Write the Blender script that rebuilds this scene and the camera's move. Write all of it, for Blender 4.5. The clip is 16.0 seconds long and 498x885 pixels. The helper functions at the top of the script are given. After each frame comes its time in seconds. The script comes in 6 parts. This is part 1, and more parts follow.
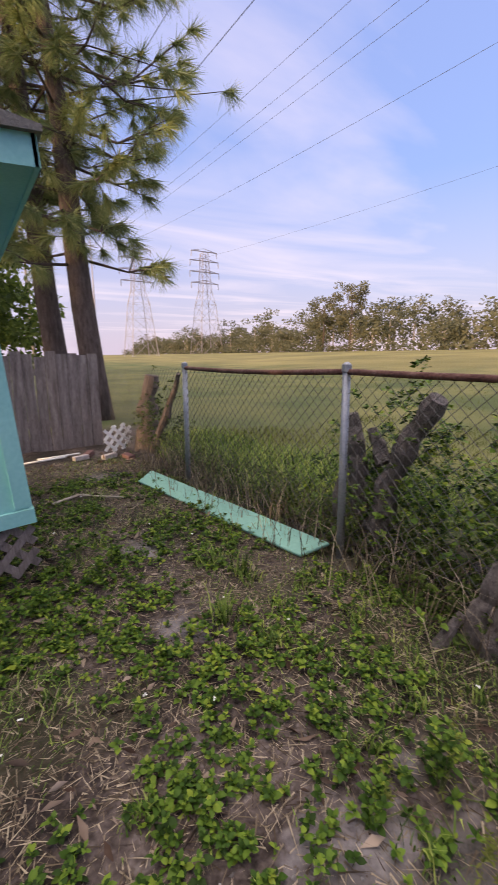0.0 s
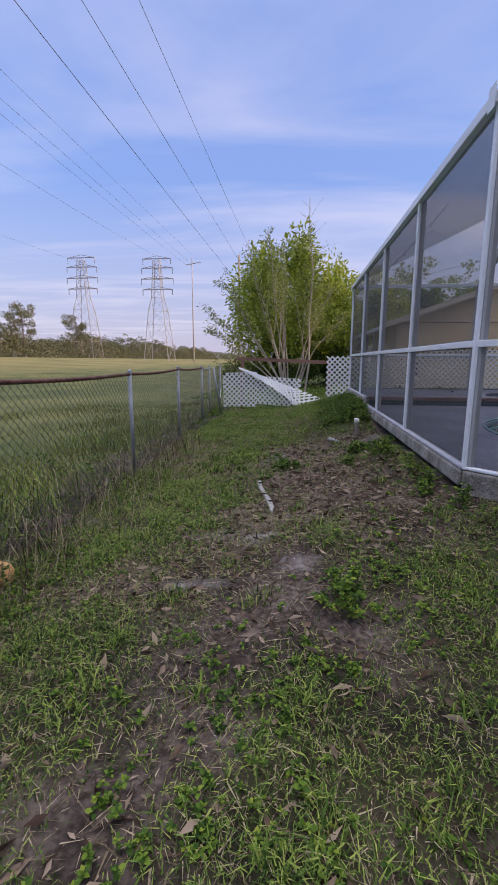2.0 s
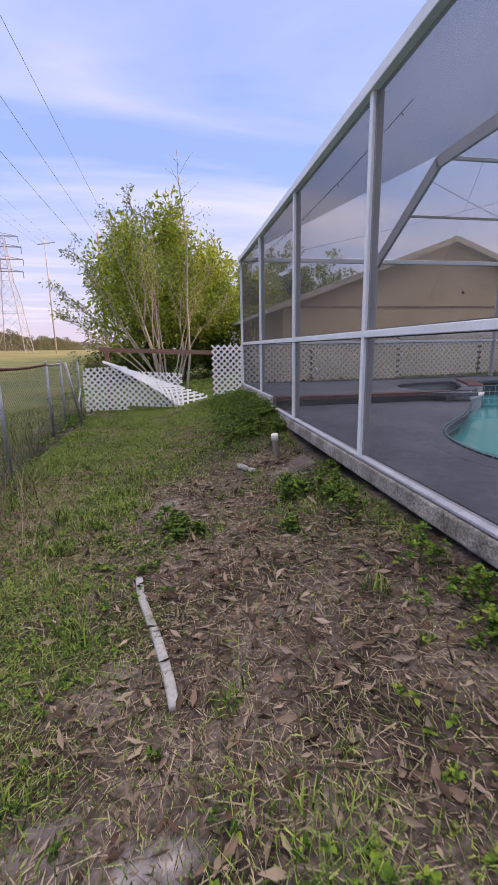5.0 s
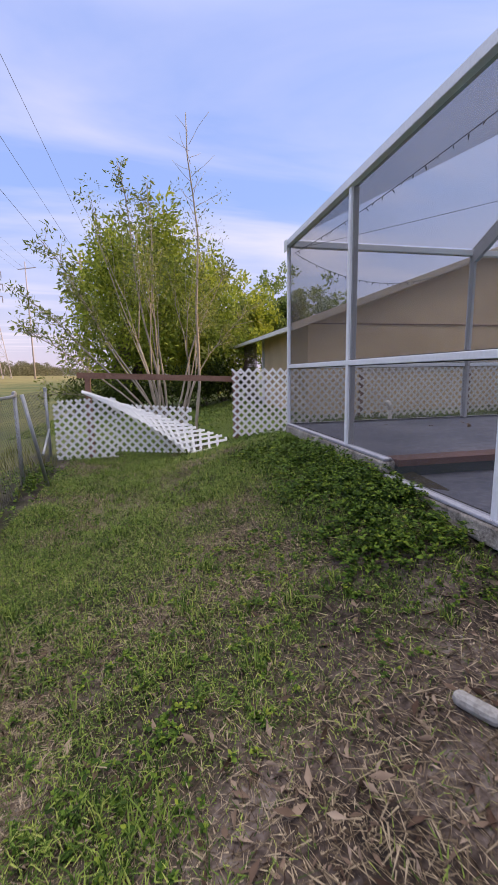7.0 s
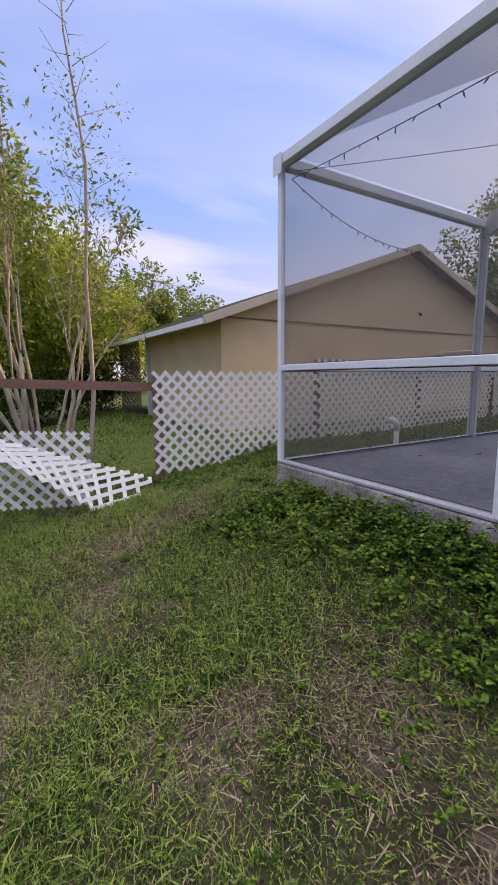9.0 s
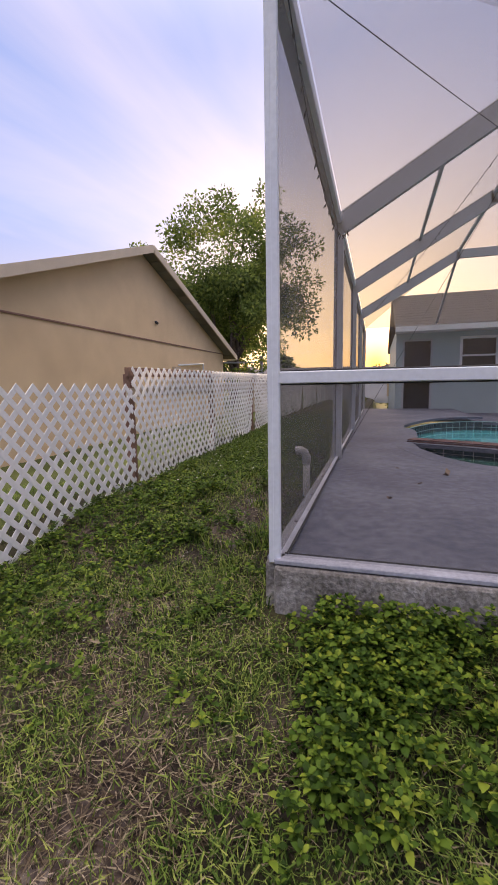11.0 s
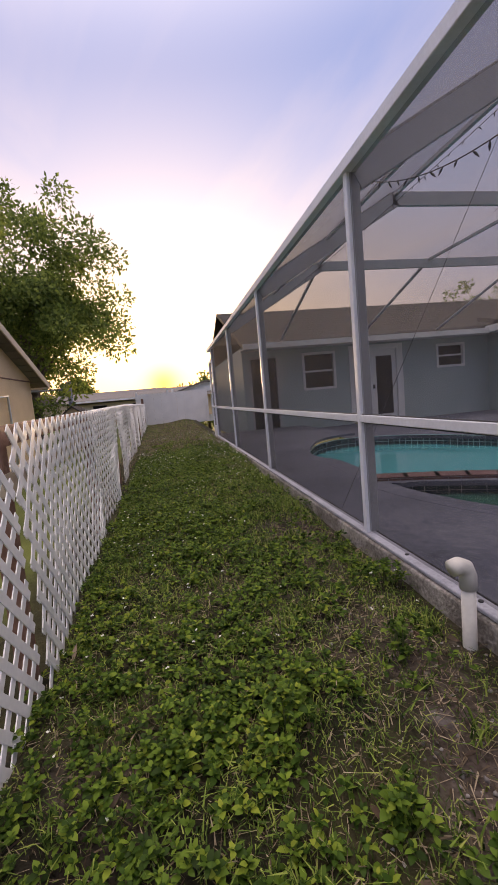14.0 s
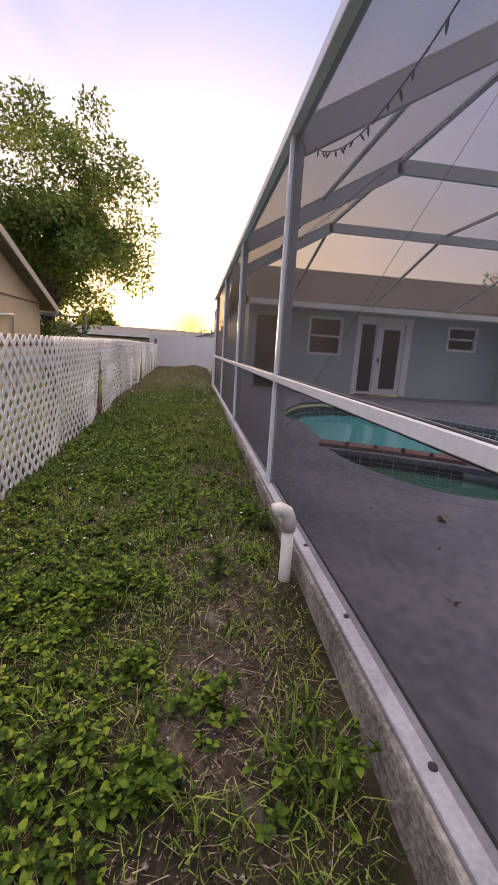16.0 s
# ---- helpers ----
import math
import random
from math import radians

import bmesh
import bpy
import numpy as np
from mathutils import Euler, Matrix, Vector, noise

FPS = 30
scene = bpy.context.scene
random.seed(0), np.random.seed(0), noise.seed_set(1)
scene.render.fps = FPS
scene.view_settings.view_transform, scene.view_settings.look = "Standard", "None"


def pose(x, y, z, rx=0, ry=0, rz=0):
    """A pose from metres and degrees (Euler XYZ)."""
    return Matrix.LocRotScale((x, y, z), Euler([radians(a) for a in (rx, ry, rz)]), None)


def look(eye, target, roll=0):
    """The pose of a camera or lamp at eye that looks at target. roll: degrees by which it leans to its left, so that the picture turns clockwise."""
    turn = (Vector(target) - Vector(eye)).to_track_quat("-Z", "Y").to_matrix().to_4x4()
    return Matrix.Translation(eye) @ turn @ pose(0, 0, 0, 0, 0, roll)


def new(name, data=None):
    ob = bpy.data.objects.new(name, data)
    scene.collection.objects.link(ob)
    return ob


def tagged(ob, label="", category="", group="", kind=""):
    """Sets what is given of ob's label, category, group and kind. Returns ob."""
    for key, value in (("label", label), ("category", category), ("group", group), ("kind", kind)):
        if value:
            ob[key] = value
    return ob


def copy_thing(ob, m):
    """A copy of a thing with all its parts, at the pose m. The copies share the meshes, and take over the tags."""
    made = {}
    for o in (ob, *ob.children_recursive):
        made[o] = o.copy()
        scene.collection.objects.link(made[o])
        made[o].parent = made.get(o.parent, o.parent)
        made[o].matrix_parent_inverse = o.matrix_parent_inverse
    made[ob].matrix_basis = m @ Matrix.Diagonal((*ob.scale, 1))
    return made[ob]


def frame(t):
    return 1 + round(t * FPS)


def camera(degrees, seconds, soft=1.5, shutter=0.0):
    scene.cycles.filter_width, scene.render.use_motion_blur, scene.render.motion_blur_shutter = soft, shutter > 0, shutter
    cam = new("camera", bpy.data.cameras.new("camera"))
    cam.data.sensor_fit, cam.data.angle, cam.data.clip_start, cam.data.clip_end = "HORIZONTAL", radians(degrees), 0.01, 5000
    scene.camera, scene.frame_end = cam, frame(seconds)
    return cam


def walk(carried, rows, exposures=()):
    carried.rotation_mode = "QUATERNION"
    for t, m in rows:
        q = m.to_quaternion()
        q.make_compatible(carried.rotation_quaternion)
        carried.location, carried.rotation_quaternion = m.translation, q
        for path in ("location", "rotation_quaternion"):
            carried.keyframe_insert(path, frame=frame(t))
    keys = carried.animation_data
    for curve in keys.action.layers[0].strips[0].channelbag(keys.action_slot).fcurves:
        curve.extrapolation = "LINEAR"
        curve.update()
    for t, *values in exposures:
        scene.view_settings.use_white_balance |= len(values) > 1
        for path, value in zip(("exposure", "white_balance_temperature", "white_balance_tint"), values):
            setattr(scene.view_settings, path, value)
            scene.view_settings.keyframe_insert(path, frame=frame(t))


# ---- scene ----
cam = camera(60.3, 16.0, 0.9, 0.08)
PATH = [
    (0, (-1.184, -11.593, 0.719), (-2.268, -13.227, 0.32), -0.4),
    (0.2, (-1.209, -11.526, 0.705), (-2.651, -12.85, 0.298), 0.0),
    (0.5, (-1.236, -11.406, 0.701), (-3.043, -12.164, 0.3), 0.5),
    (0.7, (-1.261, -11.276, 0.704), (-3.202, -11.548, 0.308), 0.2),
    (0.9, (-1.284, -11.14, 0.72), (-3.229, -10.899, 0.32), 0.3),
    (1.1, (-1.299, -11.017, 0.727), (-3.099, -10.245, 0.323), 0.6),
    (1.3, (-1.303, -10.922, 0.736), (-2.82, -9.682, 0.338), -0.4),
    (1.5, (-1.283, -10.857, 0.748), (-2.337, -9.203, 0.355), 0.0),
    (2, (-1.285, -10.847, 0.781), (-1.502, -8.895, 0.404), 0.1),
    (2.5, (-1.299, -10.878, 0.762), (-1.333, -8.913, 0.394), -0.7),
    (3, (-1.258, -10.843, 0.759), (-1.141, -8.88, 0.397), -0.0),
    (3.2, (-1.237, -10.769, 0.754), (-1.054, -8.811, 0.39), -0.3),
    (5.5, (-1.483, -7.954, 0.825), (-1.137, -6.036, 0.376), -0.6),
    (6, (-1.559, -7.237, 0.805), (-1.203, -5.323, 0.347), 0.0),
    (6.5, (-1.683, -6.488, 0.77), (-1.306, -4.576, 0.317), -1.8),
    (7, (-1.824, -5.704, 0.816), (-1.403, -3.775, 0.498), -0.9),
    (7.5, (-1.925, -4.955, 0.846), (-1.47, -3.032, 0.535), 0.3),
    (8, (-1.997, -4.278, 0.859), (-1.504, -2.362, 0.561), 0.7),
    (8.5, (-2.064, -3.656, 0.856), (-1.283, -1.836, 0.575), -0.4),
    (9, (-2.142, -2.965, 0.823), (-1.109, -1.279, 0.523), -0.5),
    (9.5, (-2.144, -2.234, 0.833), (-0.895, -0.698, 0.55), -0.4),
    (10, (-2.128, -1.552, 0.837), (-0.535, -0.377, 0.552), -0.6),
    (10.2, (-2.084, -1.303, 0.832), (-0.413, -0.24, 0.55), -0.6),
    (12.3, (-1.098, 0.628, 0.945), (0.869, 0.397, 0.669), 0.7),
    (12.5, (-0.991, 0.734, 0.946), (0.967, 0.437, 0.665), 1.2),
    (13, (-0.612, 0.889, 0.981), (1.342, 0.556, 0.712), 0.5),
    (13.5, (-0.215, 1.018, 1.089), (1.738, 0.66, 0.847), -0.8),
    (14, (0.098, 1.259, 1.113), (2.056, 0.91, 0.898), -5.1),
    (14.5, (0.177, 1.293, 1.133), (2.134, 0.941, 0.924), -5.1),
    (15, (0.027, 1.048, 1.106), (1.968, 0.643, 0.844), 0.1),
    (15.5, (-0.221, 0.766, 1.083), (1.701, 0.351, 0.72), 2.7),
    (16, (-0.278, 0.605, 1.073), (1.66, 0.332, 0.66), 3.6),
]
walk(cam, [(t, look(e, g, r)) for t, e, g, r in PATH],
     [(0, 0.30, 7050, 14), (1.0, 0.18, 6850, 12), (1.5, 0.06, 6500, 9), (2.0, 0.06, 6250, 8), (3, 0.28, 6600, 10), (5.5, 0.45, 6850, 12), (7, 0.38, 6750, 10), (9, 0.34, 6800, 11), (10, 0.46, 7050, 14), (12.5, 0.04, 7600, 16), (14.5, 0.06, 7650, 17), (15.5, 0.06, 7700, 16), (16, 0.30, 7700, 16)])

# ---- world, sun, exposure ----
world = bpy.data.worlds.new("World")
scene.world = world
world.use_nodes = True
wn, wl = world.node_tree.nodes, world.node_tree.links
wn.clear()
w_out = wn.new("ShaderNodeOutputWorld")
w_bg = wn.new("ShaderNodeBackground")
sky = wn.new("ShaderNodeTexSky")
sky.sky_type = "NISHITA"
sky.sun_disc = False
sky.sun_elevation = radians(3.5)
sky.sun_rotation = radians(90.0)
sky.air_density, sky.dust_density, sky.ozone_density = 1.0, 1.6, 3.0
w_bg.inputs["Strength"].default_value = 0.15
coord = wn.new("ShaderNodeTexCoord")
sep = wn.new("ShaderNodeSeparateXYZ")
wl.new(coord.outputs["Generated"], sep.inputs[0])
# thin streaked clouds on a high flat layer
div = wn.new("ShaderNodeMath")
div.operation = "MAXIMUM"
div.inputs[1].default_value = 0.05
wl.new(sep.outputs["Z"], div.inputs[0])
vdiv = wn.new("ShaderNodeVectorMath")
vdiv.operation = "DIVIDE"
comb = wn.new("ShaderNodeCombineXYZ")
for k in range(3):
    wl.new(div.outputs[0], comb.inputs[k])
wl.new(coord.outputs["Generated"], vdiv.inputs[0])
wl.new(comb.outputs[0], vdiv.inputs[1])
wmap = wn.new("ShaderNodeMapping")
wmap.inputs["Scale"].default_value = (0.26, 0.62, 0.3)
wmap.inputs["Rotation"].default_value = (0, 0, radians(24))
wl.new(vdiv.outputs[0], wmap.inputs[0])
cn = wn.new("ShaderNodeTexNoise")
cn.inputs["Scale"].default_value = 1.3
cn.inputs["Detail"].default_value = 7
cn.inputs["Roughness"].default_value = 0.52
cn.inputs["Distortion"].default_value = 0.5
wl.new(wmap.outputs[0], cn.inputs["Vector"])
cr = wn.new("ShaderNodeValToRGB")
cr.color_ramp.elements[0].position, cr.color_ramp.elements[0].color = 0.47, (0, 0, 0, 1)
cr.color_ramp.elements[1].position, cr.color_ramp.elements[1].color = 0.74, (0.48, 0.48, 0.48, 1)
wl.new(cn.outputs["Fac"], cr.inputs[0])
# haze towards the horizon
hz = wn.new("ShaderNodeMapRange")
hz.inputs["From Min"].default_value, hz.inputs["From Max"].default_value = 0.0, 0.34
hz.inputs["To Min"].default_value, hz.inputs["To Max"].default_value = 0.62, 0.0
wl.new(sep.outputs["Z"], hz.inputs["Value"])
mixh = wn.new("ShaderNodeMix")
mixh.data_type = "RGBA"
mixh.inputs["B"].default_value = (5.2, 4.3, 4.6, 1)
wl.new(hz.outputs[0], mixh.inputs["Factor"])
west = wn.new("ShaderNodeMapRange")
west.interpolation_type = "SMOOTHSTEP"
west.inputs["From Min"].default_value, west.inputs["From Max"].default_value = 0.25, 0.95
wl.new(sep.outputs["X"], west.inputs["Value"])
hazecol = wn.new("ShaderNodeMix")
hazecol.data_type = "RGBA"
hazecol.inputs["A"].default_value = (5.2, 4.3, 4.6, 1)
hazecol.inputs["B"].default_value = (7.4, 4.7, 2.9, 1)
wl.new(west.outputs[0], hazecol.inputs["Factor"])
wl.new(hazecol.outputs["Result"], mixh.inputs["B"])
# the low sun's blue overhead
blue = wn.new("ShaderNodeMix")
blue.data_type, blue.blend_type = "RGBA", "ADD"
blue.inputs["Factor"].default_value = 1.0
blue.inputs["B"].default_value = (1.57, 2.04, 4.25, 1)
wl.new(sky.outputs[0], blue.inputs["A"])
wl.new(blue.outputs["Result"], mixh.inputs["A"])
mixc = wn.new("ShaderNodeMix")
mixc.data_type = "RGBA"
mixc.inputs["B"].default_value = (6.5, 5.75, 6.4, 1)
wl.new(cr.outputs[0], mixc.inputs["Factor"])
wl.new(mixh.outputs["Result"], mixc.inputs["A"])
# broad glow round the setting sun
gdot = wn.new("ShaderNodeVectorMath")
gdot.operation = "DOT_PRODUCT"
gdot.inputs[1].default_value = (0.99911, 0.0053, 0.0419)
wl.new(coord.outputs["Generated"], gdot.inputs[0])
gpow = wn.new("ShaderNodeMath")
gpow.operation = "POWER"
gcl = wn.new("ShaderNodeMath")
gcl.operation = "MAXIMUM"
gcl.inputs[1].default_value = 0.0
wl.new(gdot.outputs["Value"], gcl.inputs[0])
wl.new(gcl.outputs[0], gpow.inputs[0])
gpow.inputs[1].default_value = 11.0
glow = wn.new("ShaderNodeMix")
glow.data_type, glow.blend_type = "RGBA", "ADD"
glow.inputs["B"].default_value = (7.4, 5.0, 1.5, 1)
wl.new(gpow.outputs[0], glow.inputs["Factor"])
disc_pow = wn.new("ShaderNodeMath")
disc_pow.operation = "POWER"
disc_pow.inputs[1].default_value = 1300.0
wl.new(gcl.outputs[0], disc_pow.inputs[0])
disc = wn.new("ShaderNodeMix")
disc.data_type = "RGBA"
disc.inputs["B"].default_value = (34.0, 15.0, 2.5, 1)
wl.new(disc_pow.outputs[0], disc.inputs["Factor"])
wl.new(mixc.outputs["Result"], glow.inputs["A"])
wl.new(glow.outputs["Result"], disc.inputs["A"])
# the sky's even rise towards the zenith is added, unseen, to brighten the ground
zen = wn.new("ShaderNodeMapRange")
zen.interpolation_type = "SMOOTHSTEP"
zen.inputs["From Min"].default_value, zen.inputs["From Max"].default_value = 0.56, 1.0
zen.inputs["To Min"].default_value, zen.inputs["To Max"].default_value = 0.0, 1.0
wl.new(sep.outputs["Z"], zen.inputs["Value"])
high = wn.new("ShaderNodeMix")
high.data_type, high.blend_type = "RGBA", "ADD"
high.inputs["B"].default_value = (17.0, 15.2, 12.8, 1)
wl.new(zen.outputs[0], high.inputs["Factor"])
wl.new(disc.outputs["Result"], high.inputs["A"])
wl.new(high.outputs["Result"], w_bg.inputs["Color"])
wl.new(w_bg.outputs[0], w_out.inputs["Surface"])

sun = new("sun", bpy.data.lights.new("sun", "SUN"))
sun.data.energy, sun.data.angle, sun.data.color = 5.0, radians(0.8), (1.0, 0.70, 0.40)
sun.matrix_world = look((60, 0.42, 3.52), (0, 0.1, 1.0))

# ---- materials ----
def mat(name, cols, rough=0.8, scale=8.0, fine=60.0, bump=0.2, metal=0.0, island=0.0, spec=0.3, thin=0.0, stretch=(1, 1, 1)):
    """Base colours blended by two scales of noise, fine relief, and a random shift for each loose piece."""
    m = bpy.data.materials.new(name)
    m.use_nodes = True
    n, l = m.node_tree.nodes, m.node_tree.links
    b = n["Principled BSDF"]
    b.inputs["Roughness"].default_value = rough
    b.inputs["Metallic"].default_value = metal
    b.inputs["Specular IOR Level"].default_value = spec
    geo = n.new("ShaderNodeTexCoord")
    mp = n.new("ShaderNodeMapping")
    mp.inputs["Scale"].default_value = stretch
    l.new(geo.outputs["Object"], mp.inputs[0])
    n1, n2 = n.new("ShaderNodeTexNoise"), n.new("ShaderNodeTexNoise")
    for q, s in ((n1, scale), (n2, fine)):
        q.inputs["Scale"].default_value = s
        q.inputs["Detail"].default_value = 6
        l.new(mp.outputs[0], q.inputs["Vector"])
    add = n.new("ShaderNodeMath")
    add.operation = "MULTIPLY_ADD"
    add.inputs[1].default_value = 0.45
    l.new(n2.outputs["Fac"], add.inputs[0])
    mul = n.new("ShaderNodeMath")
    mul.operation = "MULTIPLY"
    mul.inputs[1].default_value = 0.55
    l.new(n1.outputs["Fac"], mul.inputs[0])
    l.new(mul.outputs[0], add.inputs[2])
    fac = add.outputs[0]
    if island > 0:
        gi = n.new("ShaderNodeNewGeometry")
        ma = n.new("ShaderNodeMath")
        ma.operation = "MULTIPLY_ADD"
        ma.inputs[1].default_value = island
        ma.use_clamp = True
        l.new(gi.outputs["Random Per Island"], ma.inputs[0])
        sh = n.new("ShaderNodeMath")
        sh.operation = "MULTIPLY_ADD"
        sh.inputs[1].default_value = 1.0 - island * 0.6
        sh.inputs[2].default_value = -island * 0.2
        l.new(fac, sh.inputs[0])
        l.new(sh.outputs[0], ma.inputs[2])
        fac = ma.outputs[0]
    ramp = n.new("ShaderNodeValToRGB")
    el = ramp.color_ramp.elements
    lo, hi = (0.32, 0.68) if island == 0 else (0.12, 0.95)
    for i, c in enumerate(cols):
        p = lo + (hi - lo) * i / max(1, len(cols) - 1)
        e = el[i] if i < 2 else el.new(p)
        e.position, e.color = p, (*c, 1)
    l.new(fac, ramp.inputs[0])
    l.new(ramp.outputs[0], b.inputs["Base Color"])
    if bump > 0:
        bp = n.new("ShaderNodeBump")
        bp.inputs["Strength"].default_value = bump
        bp.inputs["Distance"].default_value = 0.02
        l.new(n2.outputs["Fac"], bp.inputs["Height"])
        l.new(bp.outputs[0], b.inputs["Normal"])
    if thin > 0:
        tr = n.new("ShaderNodeBsdfTranslucent")
        l.new(ramp.outputs[0], tr.inputs["Color"])
        mx = n.new("ShaderNodeMixShader")
        mx.inputs[0].default_value = thin
        l.new(b.outputs[0], mx.inputs[1])
        l.new(tr.outputs[0], mx.inputs[2])
        l.new(mx.outputs[0], n["Material Output"].inputs["Surface"])
    return m


def screen_mat(name, cover, col, lit=0.12, thread=(0.40, 0.37, 0.345)):
    """Woven insect screen: part open, with a soft sheen that grows at a flat angle."""
    m = bpy.data.materials.new(name)
    m.use_nodes = True
    n, l = m.node_tree.nodes, m.node_tree.links
    n.remove(n["Principled BSDF"])
    tr, df, gl = n.new("ShaderNodeBsdfTransparent"), n.new("ShaderNodeBsdfDiffuse"), n.new("ShaderNodeBsdfGlossy")
    df.inputs["Color"].default_value = (*col, 1)
    gl.inputs["Color"].default_value = (0.145, 0.14, 0.145, 1)
    gl.inputs["Roughness"].default_value = 0.5
    a, b, lw = n.new("ShaderNodeMixShader"), n.new("ShaderNodeMixShader"), n.new("ShaderNodeLayerWeight")
    no = n.new("ShaderNodeTexNoise")
    no.inputs["Scale"].default_value = 1.4
    mr = n.new("ShaderNodeMapRange")
    mr.inputs["To Min"].default_value, mr.inputs["To Max"].default_value = cover - 0.07, cover + 0.07
    l.new(no.outputs["Fac"], mr.inputs["Value"])
    lw.inputs["Blend"].default_value = 0.22
    l.new(mr.outputs[0], a.inputs[0])
    l.new(tr.outputs[0], a.inputs[1])
    tl, th = n.new("ShaderNodeBsdfTranslucent"), n.new("ShaderNodeMixShader")
    tl.inputs["Color"].default_value = (*thread, 1)
    th.inputs[0].default_value = lit
    l.new(df.outputs[0], th.inputs[1])
    l.new(tl.outputs[0], th.inputs[2])
    l.new(th.outputs[0], a.inputs[2])
    l.new(lw.outputs["Facing"], b.inputs[0])
    l.new(a.outputs[0], b.inputs[1])
    l.new(gl.outputs[0], b.inputs[2])
    l.new(b.outputs[0], n["Material Output"].inputs["Surface"])
    return m


def plain(name, col, rough=0.4, metal=0.0, spec=0.5):
    return mat(name, [tuple(c * 0.88 for c in col), tuple(min(1, c * 1.08) for c in col)], rough, 3.0, 45.0, 0.05, metal, spec=spec)


def ground_mat():
    """Soil with sandy blotches and field grass, laid out by the sheet's own attributes and broken up by noise."""
    m = mat("ground", [(0.009, 0.006, 0.005), (0.03, 0.021, 0.017), (0.095, 0.072, 0.063), (0.20, 0.168, 0.152)], 0.95, 2.2, 34.0, 1.0)
    n, l = m.node_tree.nodes, m.node_tree.links
    b = n["Principled BSDF"]
    soil = b.inputs["Base Color"].links[0].from_socket
    tc = n.new("ShaderNodeTexCoord")

    def layer(under, attr, cols, scale, hard):
        at, no, ad, rp, mx, r2 = (n.new("ShaderNode" + k) for k in ("Attribute", "TexNoise", "Math", "MapRange", "Mix", "ValToRGB"))
        at.attribute_name = attr
        no.inputs["Scale"].default_value, no.inputs["Detail"].default_value = scale, 8
        no.inputs["Roughness"].default_value = 0.65
        l.new(tc.outputs["Object"], no.inputs["Vector"])
        ad.operation = "ADD"
        l.new(at.outputs["Fac"], ad.inputs[0])
        l.new(no.outputs["Fac"], ad.inputs[1])
        rp.inputs["From Min"].default_value, rp.inputs["From Max"].default_value = 1.0 - hard, 1.0 + hard
        l.new(ad.outputs[0], rp.inputs["Value"])
        for e, c, p in zip(r2.color_ramp.elements, cols, (0.36, 0.66)):
            e.color, e.position = (*c, 1), p
        n3 = n.new("ShaderNodeTexNoise")
        n3.inputs["Scale"].default_value, n3.inputs["Detail"].default_value = scale * 0.33, 9
        l.new(tc.outputs["Object"], n3.inputs["Vector"])
        l.new(n3.outputs["Fac"], r2.inputs[0])
        mx.data_type = "RGBA"
        l.new(rp.outputs[0], mx.inputs["Factor"])
        l.new(under, mx.inputs["A"])
        l.new(r2.outputs[0], mx.inputs["B"])
        return mx.outputs["Result"]

    c = layer(soil, "sand", [(0.15, 0.13, 0.127), (0.33, 0.30, 0.305)], 9.0, 0.2)
    # near-black under green lawn: shade between the blades put into the soil colour
    c = layer(c, "turf_shade", [(0.011, 0.011, 0.005), (0.045, 0.042, 0.018)], 6.0, 0.3)
    c = layer(c, "field", [(0.064, 0.082, 0.022), (0.15, 0.142, 0.045)], 0.9, 0.25)
    c = layer(c, "yard", [(0.05, 0.068, 0.016), (0.115, 0.135, 0.034)], 1.6, 0.25)
    # far mown field: the low sun's golden light is mixed into its colour
    c = layer(c, "sunlit_hay", [(0.15, 0.13, 0.042), (0.26, 0.215, 0.076)], 0.3, 0.3)
    l.new(c, b.inputs["Base Color"])
    return m


M_ground = ground_mat()
M_sand = mat("pale_sand", [(0.24, 0.20, 0.19), (0.38, 0.34, 0.34), (0.5, 0.46, 0.46)], 0.95, 9.0, 90.0, 0.8)
M_alu = plain("white_aluminium", (0.72, 0.74, 0.80), 0.38)
M_alu_grey = plain("grey_aluminium", (0.36, 0.365, 0.385), 0.55)
M_sill = mat("dirty_aluminium_sill", [(0.24, 0.245, 0.28), (0.34, 0.345, 0.40), (0.44, 0.45, 0.51)], 0.45, 5.0, 60.0, 0.1)
M_screen = screen_mat("insect_screen", 0.21, (0.112, 0.108, 0.113))
# roof threads coloured peach to carry the sunset's warm light
M_screen_roof = screen_mat("dusty_sunset_tinted_screen", 0.165, (0.12, 0.115, 0.12), 0.6, (0.75, 0.66, 0.56))
M_deck = mat("painted_deck", [(0.052, 0.057, 0.085), (0.088, 0.094, 0.13), (0.15, 0.155, 0.195)], 0.62, 1.1, 17.0, 0.25, spec=0.2)
M_conc = mat("stained_concrete", [(0.085, 0.073, 0.062), (0.25, 0.23, 0.21), (0.47, 0.44, 0.41)], 0.92, 6.0, 55.0, 0.6)
M_vinyl = mat("white_vinyl", [(0.70, 0.70, 0.71), (0.85, 0.84, 0.84)], 0.45, 2.0, 30.0, 0.05)
M_galv = mat("galvanised_steel", [(0.20, 0.21, 0.235), (0.34, 0.35, 0.38)], 0.5, 6.0, 70.0, 0.15, 0.6)
M_rust = mat("rusted_pipe", [(0.05, 0.022, 0.018), (0.13, 0.06, 0.05), (0.2, 0.12, 0.10)], 0.85, 8.0, 60.0, 0.4, 0.2)
M_wire = mat("weathered_wire", [(0.05, 0.045, 0.04), (0.14, 0.135, 0.13)], 0.6, 4.0, 60.0, 0.1, 0.5)
M_beige = mat("beige_stucco", [(0.576, 0.424, 0.258), (0.729, 0.551, 0.34)], 0.92, 1.5, 90.0, 0.5)
M_beige_trim = plain("cream_trim", (0.50, 0.42, 0.32), 0.7)
